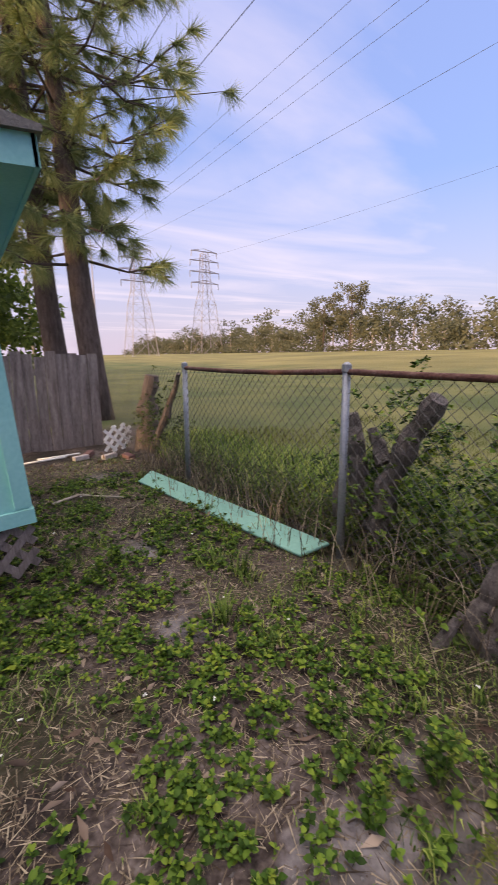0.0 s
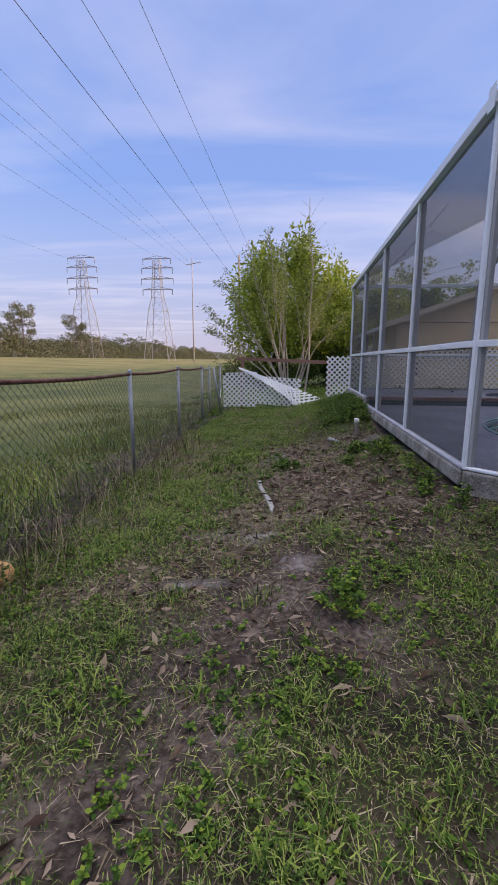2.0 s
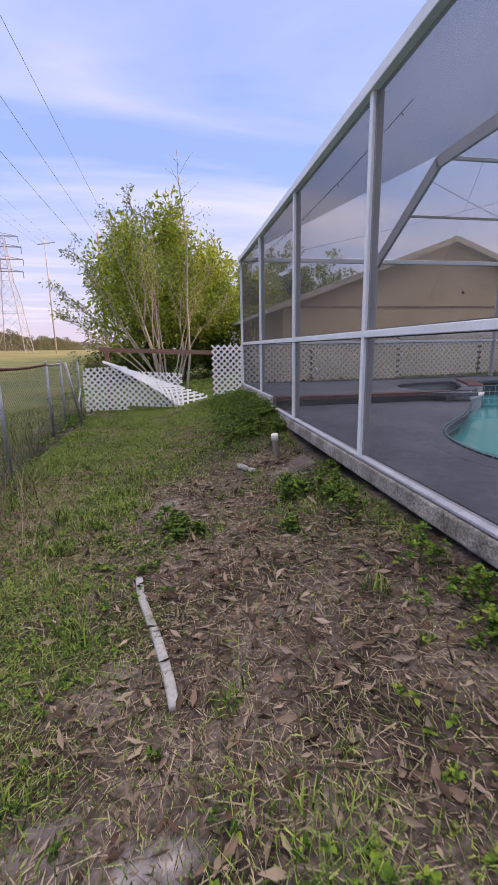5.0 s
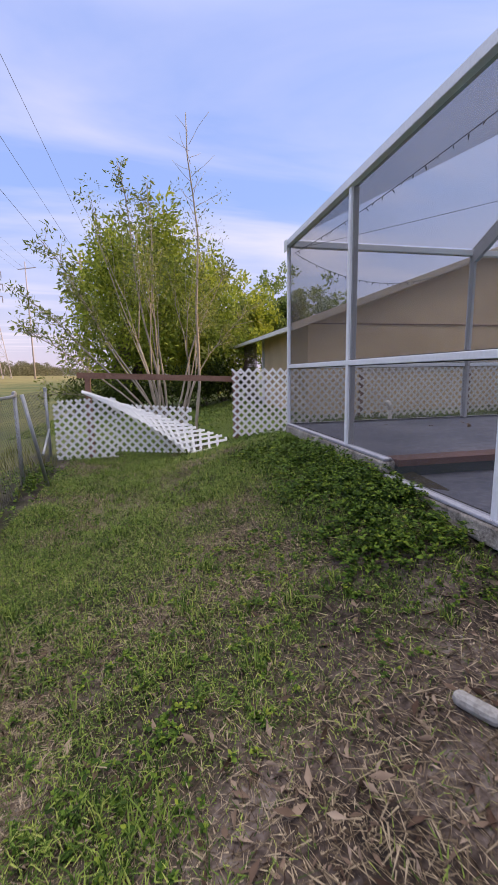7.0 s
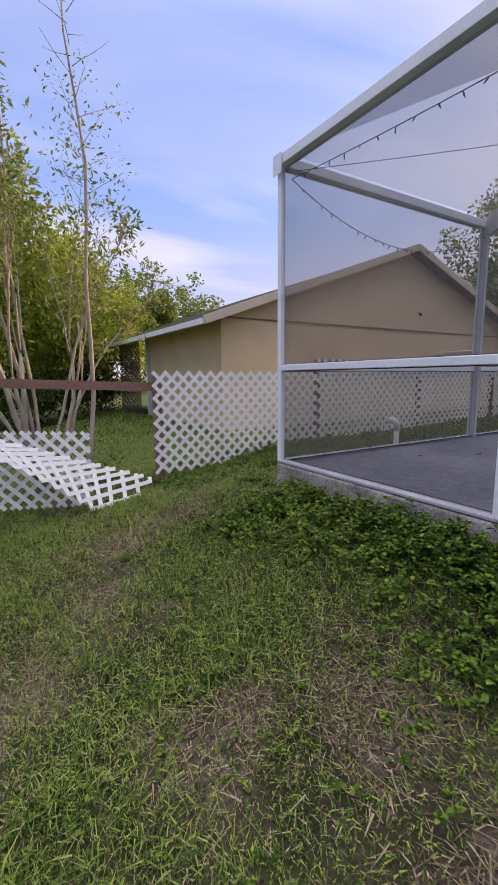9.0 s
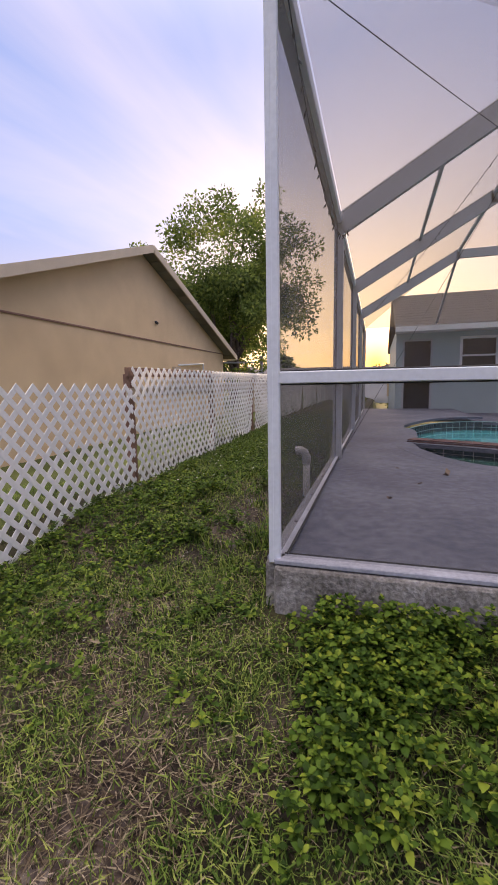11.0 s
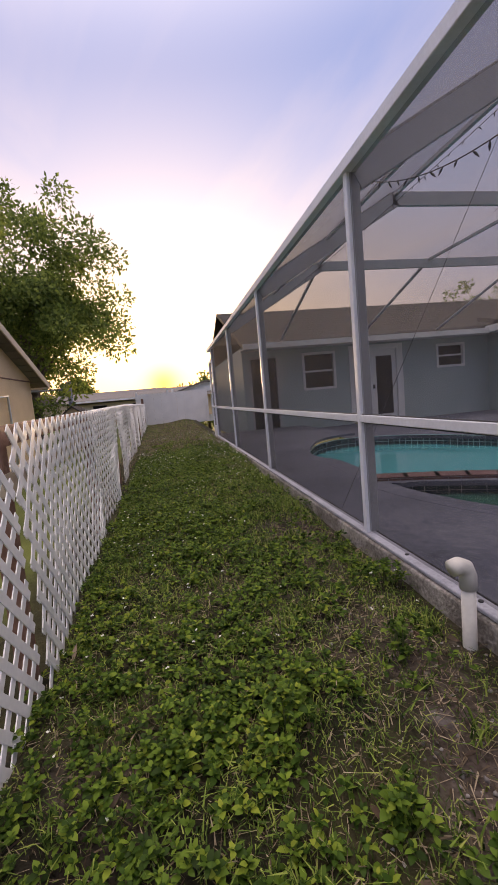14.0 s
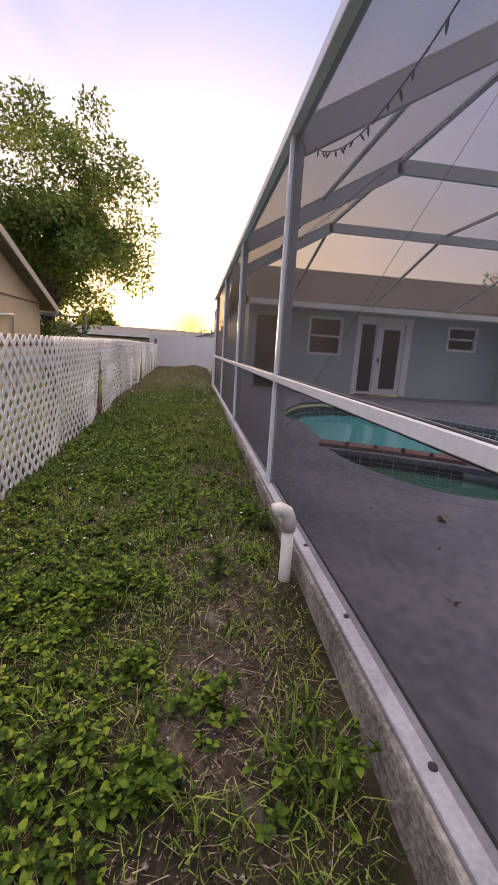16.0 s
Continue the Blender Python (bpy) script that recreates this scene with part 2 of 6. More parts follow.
M_shingle = mat("grey_shingles", [(0.12, 0.108, 0.102), (0.24, 0.222, 0.21)], 0.95, 5.0, 60.0, 0.6, island=0.5)
M_shingle_dark = mat("dark_brown_shingles", [(0.03, 0.026, 0.024), (0.062, 0.054, 0.05)], 0.95, 5.0, 60.0, 0.6, island=0.5)
M_blue = mat("pale_blue_stucco", [(0.315, 0.385, 0.39), (0.39, 0.46, 0.465)], 0.9, 1.2, 80.0, 0.4)
M_white = plain("white_paint", (0.72, 0.73, 0.73), 0.5)
M_glass = plain("dark_window_glass", (0.018, 0.018, 0.02), 0.1, 0.0, 0.22)
M_teal = mat("turquoise_painted_boards", [(0.20, 0.48, 0.49), (0.28, 0.58, 0.58)], 0.55, 2.0, 40.0, 0.12)
M_teal_old = mat("faded_green_board", [(0.17, 0.36, 0.29), (0.25, 0.47, 0.38)], 0.7, 3.0, 40.0, 0.2)
M_greywood = mat("weathered_grey_wood", [(0.09, 0.072, 0.068), (0.21, 0.173, 0.165), (0.345, 0.3, 0.285)], 0.9, 3.0, 30.0, 0.6, stretch=(6, 6, 0.7))
M_brownwood = mat("reddish_wood_rail", [(0.17, 0.09, 0.065), (0.29, 0.17, 0.13)], 0.8, 3.0, 40.0, 0.3)
M_tile = mat("dark_pool_tile", [(0.010, 0.022, 0.03), (0.03, 0.055, 0.07)], 0.2, 5.0, 50.0, 0.05, island=0.6, spec=0.6)
M_grout = plain("pale_grout", (0.34, 0.37, 0.40), 0.8)
M_coping = mat("grey_coping", [(0.33, 0.31, 0.32), (0.45, 0.43, 0.43)], 0.7, 4.0, 40.0, 0.2)
M_brickred = mat("red_brick_edge", [(0.088, 0.045, 0.045), (0.16, 0.09, 0.085)], 0.85, 5.0, 60.0, 0.4)
M_poolwall = mat("pool_plaster", [(0.30, 0.50, 0.50), (0.40, 0.60, 0.60)], 0.7, 1.5, 30.0, 0.1)
M_pvc = plain("white_pvc", (0.68, 0.66, 0.62), 0.4)
M_paledead = mat("pale_dead_wood", [(0.16, 0.14, 0.13), (0.28, 0.25, 0.24), (0.40, 0.36, 0.35)], 0.95, 7.0, 40.0, 0.8, stretch=(5, 5, 1))
M_bark = mat("grey_brown_bark", [(0.05, 0.037, 0.033), (0.12, 0.09, 0.08), (0.19, 0.15, 0.135)], 0.95, 5.0, 34.0, 1.0, stretch=(4, 4, 1))
M_palebark = mat("pale_smooth_bark", [(0.25, 0.212, 0.17), (0.42, 0.365, 0.30)], 0.85, 6.0, 50.0, 0.4)
M_black = plain("black_cable", (0.02, 0.02, 0.022), 0.6)
# pale lilac steel: the haze of distance is put into its colour
M_steel = mat("hazed_tower_steel", [(0.32, 0.29, 0.32), (0.42, 0.38, 0.41)], 0.8, 0.2, 3.0, 0.0, 0.0)


def water_mat(name, col):
    m = bpy.data.materials.new(name)
    m.use_nodes = True
    n, l = m.node_tree.nodes, m.node_tree.links
    b = n["Principled BSDF"]
    b.inputs["Base Color"].default_value = (*col, 1)
    b.inputs["Roughness"].default_value = 0.06
    b.inputs["IOR"].default_value = 1.33
    b.inputs["Transmission Weight"].default_value = 0.25
    no, bp = n.new("ShaderNodeTexNoise"), n.new("ShaderNodeBump")
    no.inputs["Scale"].default_value = 3.5
    bp.inputs["Strength"].default_value, bp.inputs["Distance"].default_value = 0.06, 0.02
    l.new(no.outputs["Fac"], bp.inputs["Height"])
    l.new(bp.outputs[0], b.inputs["Normal"])
    return m


M_water = water_mat("pool_water", (0.07, 0.40, 0.45))
M_spawater = water_mat("still_green_water", (0.035, 0.12, 0.10))


# ---- mesh helpers ----
class Mesh:
    """Collects boxes, bars, tubes and sheets into one mesh."""

    def __init__(self):
        self.v, self.f = [], []

    def face(self, pts):
        k = len(self.v)
        self.v += [tuple(p) for p in pts]
        self.f.append(tuple(range(k, k + len(pts))))
        return self

    def hexa(self, c):
        k = len(self.v)
        self.v += [tuple(p) for p in c]
        for q in ((0, 3, 2, 1), (4, 5, 6, 7), (0, 1, 5, 4), (1, 2, 6, 5), (2, 3, 7, 6), (3, 0, 4, 7)):
            self.f.append(tuple(k + i for i in q))
        return self

    def box(self, lo, hi):
        (a, b, c), (d, e, g) = lo, hi
        return self.hexa([(a, b, c), (d, b, c), (d, e, c), (a, e, c), (a, b, g), (d, b, g), (d, e, g), (a, e, g)])

    def bar(self, p, q, w, h, up=(0, 0, 1)):
        """A straight bar from p to q, w wide across and h high along up."""
        p, q, up = Vector(p), Vector(q), Vector(up)
        d = (q - p).normalized()
        s = d.cross(up)
        if s.length < 1e-4:
            s = d.cross(Vector((1, 0, 0)))
        s.normalize()
        u = s.cross(d).normalized()
        s, u = s * w / 2, u * h / 2
        return self.hexa([p - s - u, p + s - u, p + s + u, p - s + u, q - s - u, q + s - u, q + s + u, q - s + u])

    def tube(self, pts, radii, n=8):
        pts = [Vector(p) for p in pts]
        rings = []
        side = None
        for i, p in enumerate(pts):
            d = (pts[min(i + 1, len(pts) - 1)] - pts[max(i - 1, 0)]).normalized()
            ref = side if side is not None else (Vector((1, 0, 0)) if abs(d.x) < 0.9 else Vector((0, 1, 0)))
            side = (ref - d * ref.dot(d)).normalized()
            u = d.cross(side)
            r = radii[i] if isinstance(radii, (list, tuple)) else radii
            k = len(self.v)
            self.v += [tuple(p + (side * math.cos(a) + u * math.sin(a)) * r) for a in (2 * math.pi * j / n for j in range(n))]
            rings.append(k)
        for a, b in zip(rings, rings[1:]):
            for j in range(n):
                self.f.append((a + j, a + (j + 1) % n, b + (j + 1) % n, b + j))
        self.f.append(tuple(rings[0] + j for j in reversed(range(n))))
        self.f.append(tuple(rings[-1] + j for j in range(n)))
        return self

    def data(self, name, material, smooth=False):
        me = bpy.data.meshes.new(name)
        me.from_pydata(self.v, [], self.f)
        me.materials.append(material)
        if smooth:
            me.polygons.foreach_set("use_smooth", [True] * len(me.polygons))
        me.update()
        return me


def part(name, mesh, material, parent=None, label="", smooth=False):
    ob = new(name, mesh if isinstance(mesh, bpy.types.Mesh) else mesh.data(name, material, smooth))
    if parent is not None:
        ob.parent = parent
        if parent.type == "EMPTY":
            ob.matrix_parent_inverse = Matrix.Translation(-parent.location)
    if label:
        ob["label"] = label
    return ob


def thing(name, at, label, category, group="", kind=""):
    e = new(name)
    e.location = at
    e.empty_display_size = 0.1
    return tagged(e, label, category, group, kind)


def bevel(ob, w=0.006, seg=2):
    b = ob.modifiers.new("bevel", "BEVEL")
    b.width, b.segments, b.limit_method = w, seg, "ANGLE"
    return ob


def sstep(a, b, x):
    t = np.clip((x - a) / (b - a), 0, 1)
    return t * t * (3 - 2 * t)


def vnoise(x, y, scale, seed):
    """Smooth value noise between 0 and 1."""
    tab = np.random.RandomState(seed).rand(64, 64)
    u, v = np.asarray(x) / scale + 1000.3, np.asarray(y) / scale + 1000.7
    i, j = np.floor(u).astype(int), np.floor(v).astype(int)
    a, b = u - i, v - j
    a, b = a * a * (3 - 2 * a), b * b * (3 - 2 * b)
    g = lambda p, q: tab[p % 64, q % 64]
    return (g(i, j) * (1 - a) + g(i + 1, j) * a) * (1 - b) + (g(i, j + 1) * (1 - a) + g(i + 1, j + 1) * a) * b


# ---- the ground ----
YN = -7.52          # the cage's chamfered corner
YS = -2.62          # step in the pool deck
ZU, ZL = 0.10, -0.03


def outside(x, y):
    """Metres outside the slab (negative inside)."""
    a, b, c = -x, y, ((YN - y) - x) / 1.4142
    m = np.maximum(np.maximum(a, b), c)
    return np.where(m < 0, m, np.maximum(np.hypot(np.maximum(a, 0), np.maximum(b, 0)), c))


def ground_z(x, y):
    x, y = np.asarray(x, float), np.asarray(y, float)
    d = outside(x, y)
    edge = -0.235 + 0.075 * sstep(-5.3, -6.2, y) + 0.235 * sstep(-4.3, -3.0, y) - 0.09 * sstep(-1.0, 0.0, y)
    back = edge + (-0.64 - edge) * sstep(-0.35, 2.45, d) ** 0.85
    side = -0.09 + 0.135 * sstep(0.25, 1.6, x) - 0.17 * sstep(0.1, 1.9, d) + 0.12 * sstep(3.0, 10.0, x)
    w = sstep(-2.2, 1.3, x) * sstep(-0.8, 0.6, y)
    z = back * (1 - w) + side * w
    z = z - 0.18 * sstep(0.3, 2.0, y - 2.1) * (1 - sstep(20, 30, x)) * sstep(-3, 1, x)
    z = z + 0.03 * (vnoise(x, y, 0.9, 3) - 0.5) + 0.022 * (vnoise(x, y, 0.23, 4) - 0.5)
    far = np.maximum(0, -x - 3.6)
    z = z - 0.12 * sstep(0, 2.0, far) + 2.3 * sstep(6, 85, far)
    return np.where(d < -0.25, -3.0, z)


def axis(lo, hi, step, reach, k=1.22):
    c = list(np.arange(lo, hi + 1e-6, step))
    s = step
    while c[-1] < reach:
        s *= k
        c.append(c[-1] + s)
    s = step
    while c[0] > -reach:
        s *= k
        c.insert(0, c[0] - s)
    return np.array(c)


# worn sandy spots: x, y and reach
SANDY = ((-1.91, -7.66, 0.30, 0.17), (-1.54, -7.82, 0.22, 0.14), (-1.87, -8.4, 0.34, 0.12), (-1.25, -8.24, 0.2, 0.12), (-1.98, -13.4, 0.2, 0.2), (-2.15, -14.4, 0.28, 0.25),
         (-2.25, -12.05, 0.12, 0.14), (-2.02, -12.2, 0.17, 0.22), (-2.36, -11.27, 0.22, 0.18), (-2.05, -11.9, 0.18, 0.16), (-2.29, -12.32, 0.10, 0.1), (-1.9, -12.2, 0.1, 0.12), (-2.94, -11.89, 0.12, 0.1),
         (-1.5, -5.0, 0.22, 0.18), (-0.35, -4.95, 0.3, 0.3), (-2.4, -16.5, 0.3, 0.3),
         (0.62, 0.42, 0.10, 0.06), (1.3, 0.52, 0.08, 0.05), (-1.88, -12.29, 0.16, 0.14))


def sandy(x, y):
    v = np.zeros(np.shape(x))
    for sx, sy, rx, ry in SANDY:
        v = np.maximum(v, 0.62 * np.exp(-(((x - sx) / rx) ** 2 + ((y - sy) / ry) ** 2)))
    return v
def spot(x, y, cx, cy, rx, ry):
    return np.exp(-(((x - cx) / rx) ** 2 + ((y - cy) / ry) ** 2))


def bare(x, y):
    """Where the soil is worn bare (0 to 1)."""
    n = vnoise(x, y, 0.55, 21) * 0.6 + vnoise(x, y, 0.2, 22) * 0.4
    worn = spot(x, y, -1.2, -6.1, 0.95, 1.4) + 1.15 * spot(x, y, -0.7, -7.35, 0.9, 0.9) + 0.85 * spot(x, y, -2.25, -8.45, 0.5, 0.28)
    worn = worn + 0.9 * spot(x, y, -0.6, -4.7, 0.55, 0.8) + 0.8 * spot(x, y, -1.75, -8.05, 0.45, 0.55) + 0.95 * spot(x, y, -1.4, -4.65, 0.5, 0.45)
    worn = worn + 0.9 * spot(x, y, 1.25, 0.5, 1.1, 0.26) + 0.5 * spot(x, y, -0.1, 0.65, 0.5, 0.35) + 0.7 * spot(x, y, -2.0, -13.4, 0.45, 1.2)
    worn = worn + 0.55 * sstep(-15.0, -17.0, y) + 0.30 * sstep(-11.8, -13.0, y)
    return np.clip(worn * 0.95 + (n - 0.58) * 0.9, 0, 1)


def green(x, y):
    n = vnoise(x, y, 0.8, 31) * 0.5 + vnoise(x, y, 0.3, 32) * 0.5
    g = 0.5 + 0.5 * sstep(-4.9, -3.4, y) + (n - 0.5) * 2.0 + 0.4 * sstep(-1.9, -2.6, x)
    return np.clip(g * (1 - 0.9 * bare(x, y)), 0.02, 1)


def straw(x, y):
    """Dead patches in the lawn (0 to 1)."""
    n = 0.6 * vnoise(x, y, 0.6, 43) + 0.4 * vnoise(x, y, 0.22, 44)
    v = sstep(0.54, 0.74, n) * sstep(-0.2, -0.9, x) * np.maximum(sstep(-4.2, -3.0, y), sstep(-1.7, -2.1, x) * sstep(-7.2, -6.0, y))
    for cx, cy, rx, ry in ((-1.7, -0.35, 0.34, 0.3), (-2.1, -0.9, 0.3, 0.35), (-1.02, -1.96, 0.22, 0.3), (-1.25, 0.42, 0.4, 0.3), (-1.6, -1.6, 0.2, 0.25), (-2.2, -5.6, 0.3, 0.5), (-1.9, -3.4, 0.3, 0.4)):
        v = np.maximum(v, spot(x, y, cx, cy, rx, ry) * (0.6 + 0.7 * n))
    return np.clip(v, 0, 1)


gx, gy = axis(-4.4, 13.0, 0.10, 2600), axis(-18.6, 4.0, 0.10, 2600)
GX, GY = np.meshgrid(gx, gy)
GZ = ground_z(GX, GY)
nx, ny = len(gx), len(gy)
idx = np.arange(nx * ny).reshape(ny, nx)
quads = np.stack([idx[:-1, :-1], idx[:-1, 1:], idx[1:, 1:], idx[1:, :-1]], -1).reshape(-1, 4)
gme = bpy.data.meshes.new("ground")
gme.from_pydata(np.stack([GX, GY, GZ], -1).reshape(-1, 3).tolist(), [], quads.tolist())
gme.materials.append(M_ground)
fx, fy_ = GX.reshape(-1), GY.reshape(-1)
sand = sandy(fx, fy_)
fieldw = np.maximum(np.maximum(sstep(-3.5, -4.6, fx), sstep(2.4, 3.4, fy_)), np.maximum(sstep(25, 27, fx), sstep(-19, -21, fy_)))
sunlit_hay = 0.95 * sstep(-14, -40, fx)
# follows the green cover, to darken the soil beneath it
turf_shade = np.where(np.hypot(fx, fy_) < 60, green(fx, fy_) * (1 - fieldw) * 0.9 * (1 - straw(fx, fy_)), 0)
yard = sstep(2.0, 2.8, fy_) * sstep(-3.9, -3.4, fx) * (1 - sstep(24, 40, np.abs(fy_)))
for nm, val in (("sand", sand), ("field", fieldw), ("sunlit_hay", sunlit_hay), ("turf_shade", turf_shade), ("yard", yard)):
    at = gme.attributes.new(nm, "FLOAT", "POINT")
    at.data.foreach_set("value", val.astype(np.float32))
gme.polygons.foreach_set("use_smooth", np.ones(len(quads), bool))
gme.update()
tagged(new("ground", gme), "bare sandy soil with leaf litter running out into a mown field", "ground", kind="structure")

# ---- pool cage: slab, deck, pool ----
def inside_poly(px, py, poly):
    r = np.zeros(px.shape, bool)
    for (x1, y1), (x2, y2) in zip(poly, poly[1:] + poly[:1]):
        hit = ((y1 > py) != (y2 > py)) & (px < (x2 - x1) * (py - y1) / (y2 - y1 + 1e-12) + x1)
        r ^= hit
    return r


def smooth_loop(pts, n=6):
    out, k = [], len(pts)
    for i in range(k):
        p0, p1, p2, p3 = (np.array(pts[(i + j - 1) % k], float) for j in range(4))
        for s in range(n):
            t = s / n
            out.append(tuple(0.5 * ((2 * p1) + (-p0 + p2) * t + (2 * p0 - 5 * p1 + 4 * p2 - p3) * t * t + (-p0 + 3 * p1 - 3 * p2 + p3) * t ** 3)))
    return out


POOL = smooth_loop([(4.42, -0.95), (5.7, -1.0), (6.5, -0.86), (7.6, -1.2), (8.6, -1.8), (8.95, -2.7), (8.3, -3.8), (6.8, -4.7), (5.2, -5.9), (3.6, -6.9), (2.0, -6.9), (1.0, -6.2),
                    (1.15, -5.0), (2.1, -4.0), (2.85, -3.1), (3.2, -2.62), (3.62, -2.2), (3.95, -1.7), (4.2, -1.25)])
SPA = smooth_loop([(4.34, -0.90), (3.8, -0.87), (3.33, -0.98), (2.93, -1.13), (2.58, -1.42), (2.42, -1.9), (2.55, -2.45), (2.95, -2.72), (3.3, -2.55), (3.6, -2.2), (3.84, -1.9), (4.1, -1.4)])
XH = 12.46
deck = thing("pool_deck", (6, -4, 0), "grey-painted concrete pool deck with a low step", "deck", kind="structure")
dm = Mesh()
step = 0.1
for i in range(int(XH / step) + 1):
    for j in range(130):
        x0, y0 = i * step + 0.02, -(j + 1) * step
        if outside(np.array(x0 + 0.05), np.array(y0 + 0.05)) > (-0.03 if y0 > YN else -0.07):
            continue
        c = (np.array([x0 + 0.05]), np.array([y0 + 0.05]))
        if inside_poly(*c, POOL)[0] or inside_poly(*c, SPA)[0]:
            continue
        z = ZU if y0 + 0.05 > YS else ZL
        dm.face([(x0, y0, z), (x0 + step, y0, z), (x0 + step, y0 + step, z), (x0, y0 + step, z)])
part("deck_surface", dm, M_deck, deck)
slab = Mesh()
CH = 3.4
for p, q, z, deep in (((0, 0), (XH, 0), ZU, 0.5), ((0, YS), (0, 0), ZU, 0.5), ((0, YN), (0, YS), ZL, 0.13), ((CH, YN - CH), (0, YN), ZL, 0.2)):
    a, b = Vector((*p, 0)), Vector((*q, 0))
    n = (b - a).normalized().cross(Vector((0, 0, 1)))
    a0 = a + n * -0.05
    b0 = b + n * -0.05
    i0, i1 = a + n * 0.25, b + n * 0.25
    slab.hexa([(a0.x, a0.y, z - deep), (b0.x, b0.y, z - deep), (i1.x, i1.y, z - deep), (i0.x, i0.y, z - deep),
               (a0.x, a0.y, z - 0.006), (b0.x, b0.y, z - 0.006), (i1.x, i1.y, z - 0.006), (i0.x, i0.y, z - 0.006)])
bevel(part("slab_edge", slab, M_conc, deck, "rough stained concrete slab edge"), 0.015)
part("step_riser", Mesh().box((0.06, YS - 0.03, ZL), (2.85, YS, ZU - 0.03)), M_tile, deck, "dark tiled riser")
part("step_nosing", Mesh().box((0.06, YS - 0.06, ZU - 0.04), (2.85, YS + 0.14, ZU + 0.012)), M_brickred, deck, "dark red brick nosing")


def ribbon(loop, z0, z1, inset=0.0):
    m = Mesh()
    k = len(loop)
    for i in range(k):
        a, b = loop[i], loop[(i + 1) % k]
        m.face([(*a, z0), (*b, z0), (*b, z1), (*a, z1)])
    return m


def rim(loop, w, z, t, lo=0, hi=None):
    """A flat coping of width w round a loop, t thick, its top at z."""
    m, k = Mesh(), len(loop)
    area = sum(a[0] * b[1] - b[0] * a[1] for a, b in zip(loop, loop[1:] + loop[:1]))
    sgn = 1 if area > 0 else -1
    nor = []
    for i in range(k):
        a, b = np.array(loop[i - 1]), np.array(loop[(i + 1) % k])
        d = (b - a) / (np.linalg.norm(b - a) + 1e-9)
        nor.append(np.array((d[1], -d[0])) * sgn)
    for i in range(lo, hi if hi is not None else k):
        j = (i + 1) % k
        a, b = np.array(loop[i]), np.array(loop[j])
        p = [a - nor[i] * 0.03, b - nor[j] * 0.03, b + nor[j] * w, a + nor[i] * w]
        zz = z(loop[i]) if callable(z) else z
        m.hexa([(*q, zz - t) for q in p] + [(*q, zz) for q in p])
    return m


deck_level = lambda p: (ZU if p[1] > YS else ZL) + 0.0015
pool = thing("swimming_pool", (5, -4, -0.2), "freeform pool of still teal water with a dark tiled waterline", "pool", kind="structure")
part("basin_wall", ribbon(POOL, -1.4, 0.0), M_poolwall, pool)
part("basin_floor", Mesh().face([(*p, -1.35) for p in POOL]), M_poolwall, pool)
part("water", Mesh().face([(*p, -0.20) for p in POOL]), M_water, pool, "still teal pool water")
part("coping", rim(POOL, 0.22, deck_level, 0.05), M_deck, pool)
spa = thing("spa", (3.8, -2, 0), "small round spa with a tiled dividing wall", "spa", kind="structure")
part("spa_water", Mesh().face([(*p, -0.04) for p in SPA]), M_spawater, spa, "still dark green water")
part("spa_floor", Mesh().face([(*p, -0.9) for p in SPA]), M_poolwall, spa)
part("spa_coping", rim(SPA, 0.2, lambda p: ZU + 0.002, 0.05, 2, 44), M_deck, spa)
part("spa_wall", ribbon(SPA, -0.9, ZU - 0.002), M_grout, spa)
# curved dividing wall: a tall stretch faced with two rows of tiles, then a low spillway
WALL = [(4.33, -0.88), (4.22, -1.13), (4.09, -1.41), (3.96, -1.67), (3.82, -1.92), (3.61, -2.21)]
LOW = [(3.61, -2.21), (3.42, -2.42), (3.2, -2.6), (2.95, -2.76)]


def wall_run(pts, half, z0, z1):
    m = Mesh()
    for a, b in zip(pts, pts[1:]):
        a, b = np.array(a), np.array(b)
        d = (b - a) / np.linalg.norm(b - a)
        n = np.array((-d[1], d[0])) * half
        e = d * 0.02
        q = [a - n - e, b - n + e, b + n + e, a + n - e]
        m.hexa([(*p, z0) for p in q] + [(*p, z1) for p in q])
    return m


part("dividing_wall", wall_run(WALL, 0.11, -1.0, 0.125), M_grout, spa)
part("wall_coping", wall_run(WALL, 0.118, 0.126, 0.138), M_brickred, spa, "reddish brown coping")
part("spillway", wall_run(LOW, 0.11, -1.0, -0.005), M_grout, spa)
part("spillway_coping", wall_run(LOW, 0.14, -0.004, 0.03), M_white, spa, "white spillway coping")
tile_box = Mesh().box((-0.055, -0.006, -0.031), (0.055, 0.006, 0.031))
tile_me, cap_me = tile_box.data("tile", M_tile), tile_box.data("tile", M_brickred)
run, seg = 0.03, [np.array(p) for p in WALL]
for a, b in zip(seg, seg[1:]):
    L = np.linalg.norm(b - a)
    d = (b - a) / L
    n = np.array((-d[1], d[0]))
    while run < L:
        for sd_ in (-1, 1):
            for z, me_ in ((0.090, cap_me), (0.022, tile_me), (-0.046, tile_me)):
                c = a + d * run + n * 0.113 * sd_
                o = part("tile", me_, None, spa)
                o.matrix_basis = pose(c[0], c[1], z, 0, 0, math.degrees(math.atan2(d[1], d[0])))
        run += 0.117
    run -= L
band = Mesh()
loop = [np.array(p) for p in POOL]
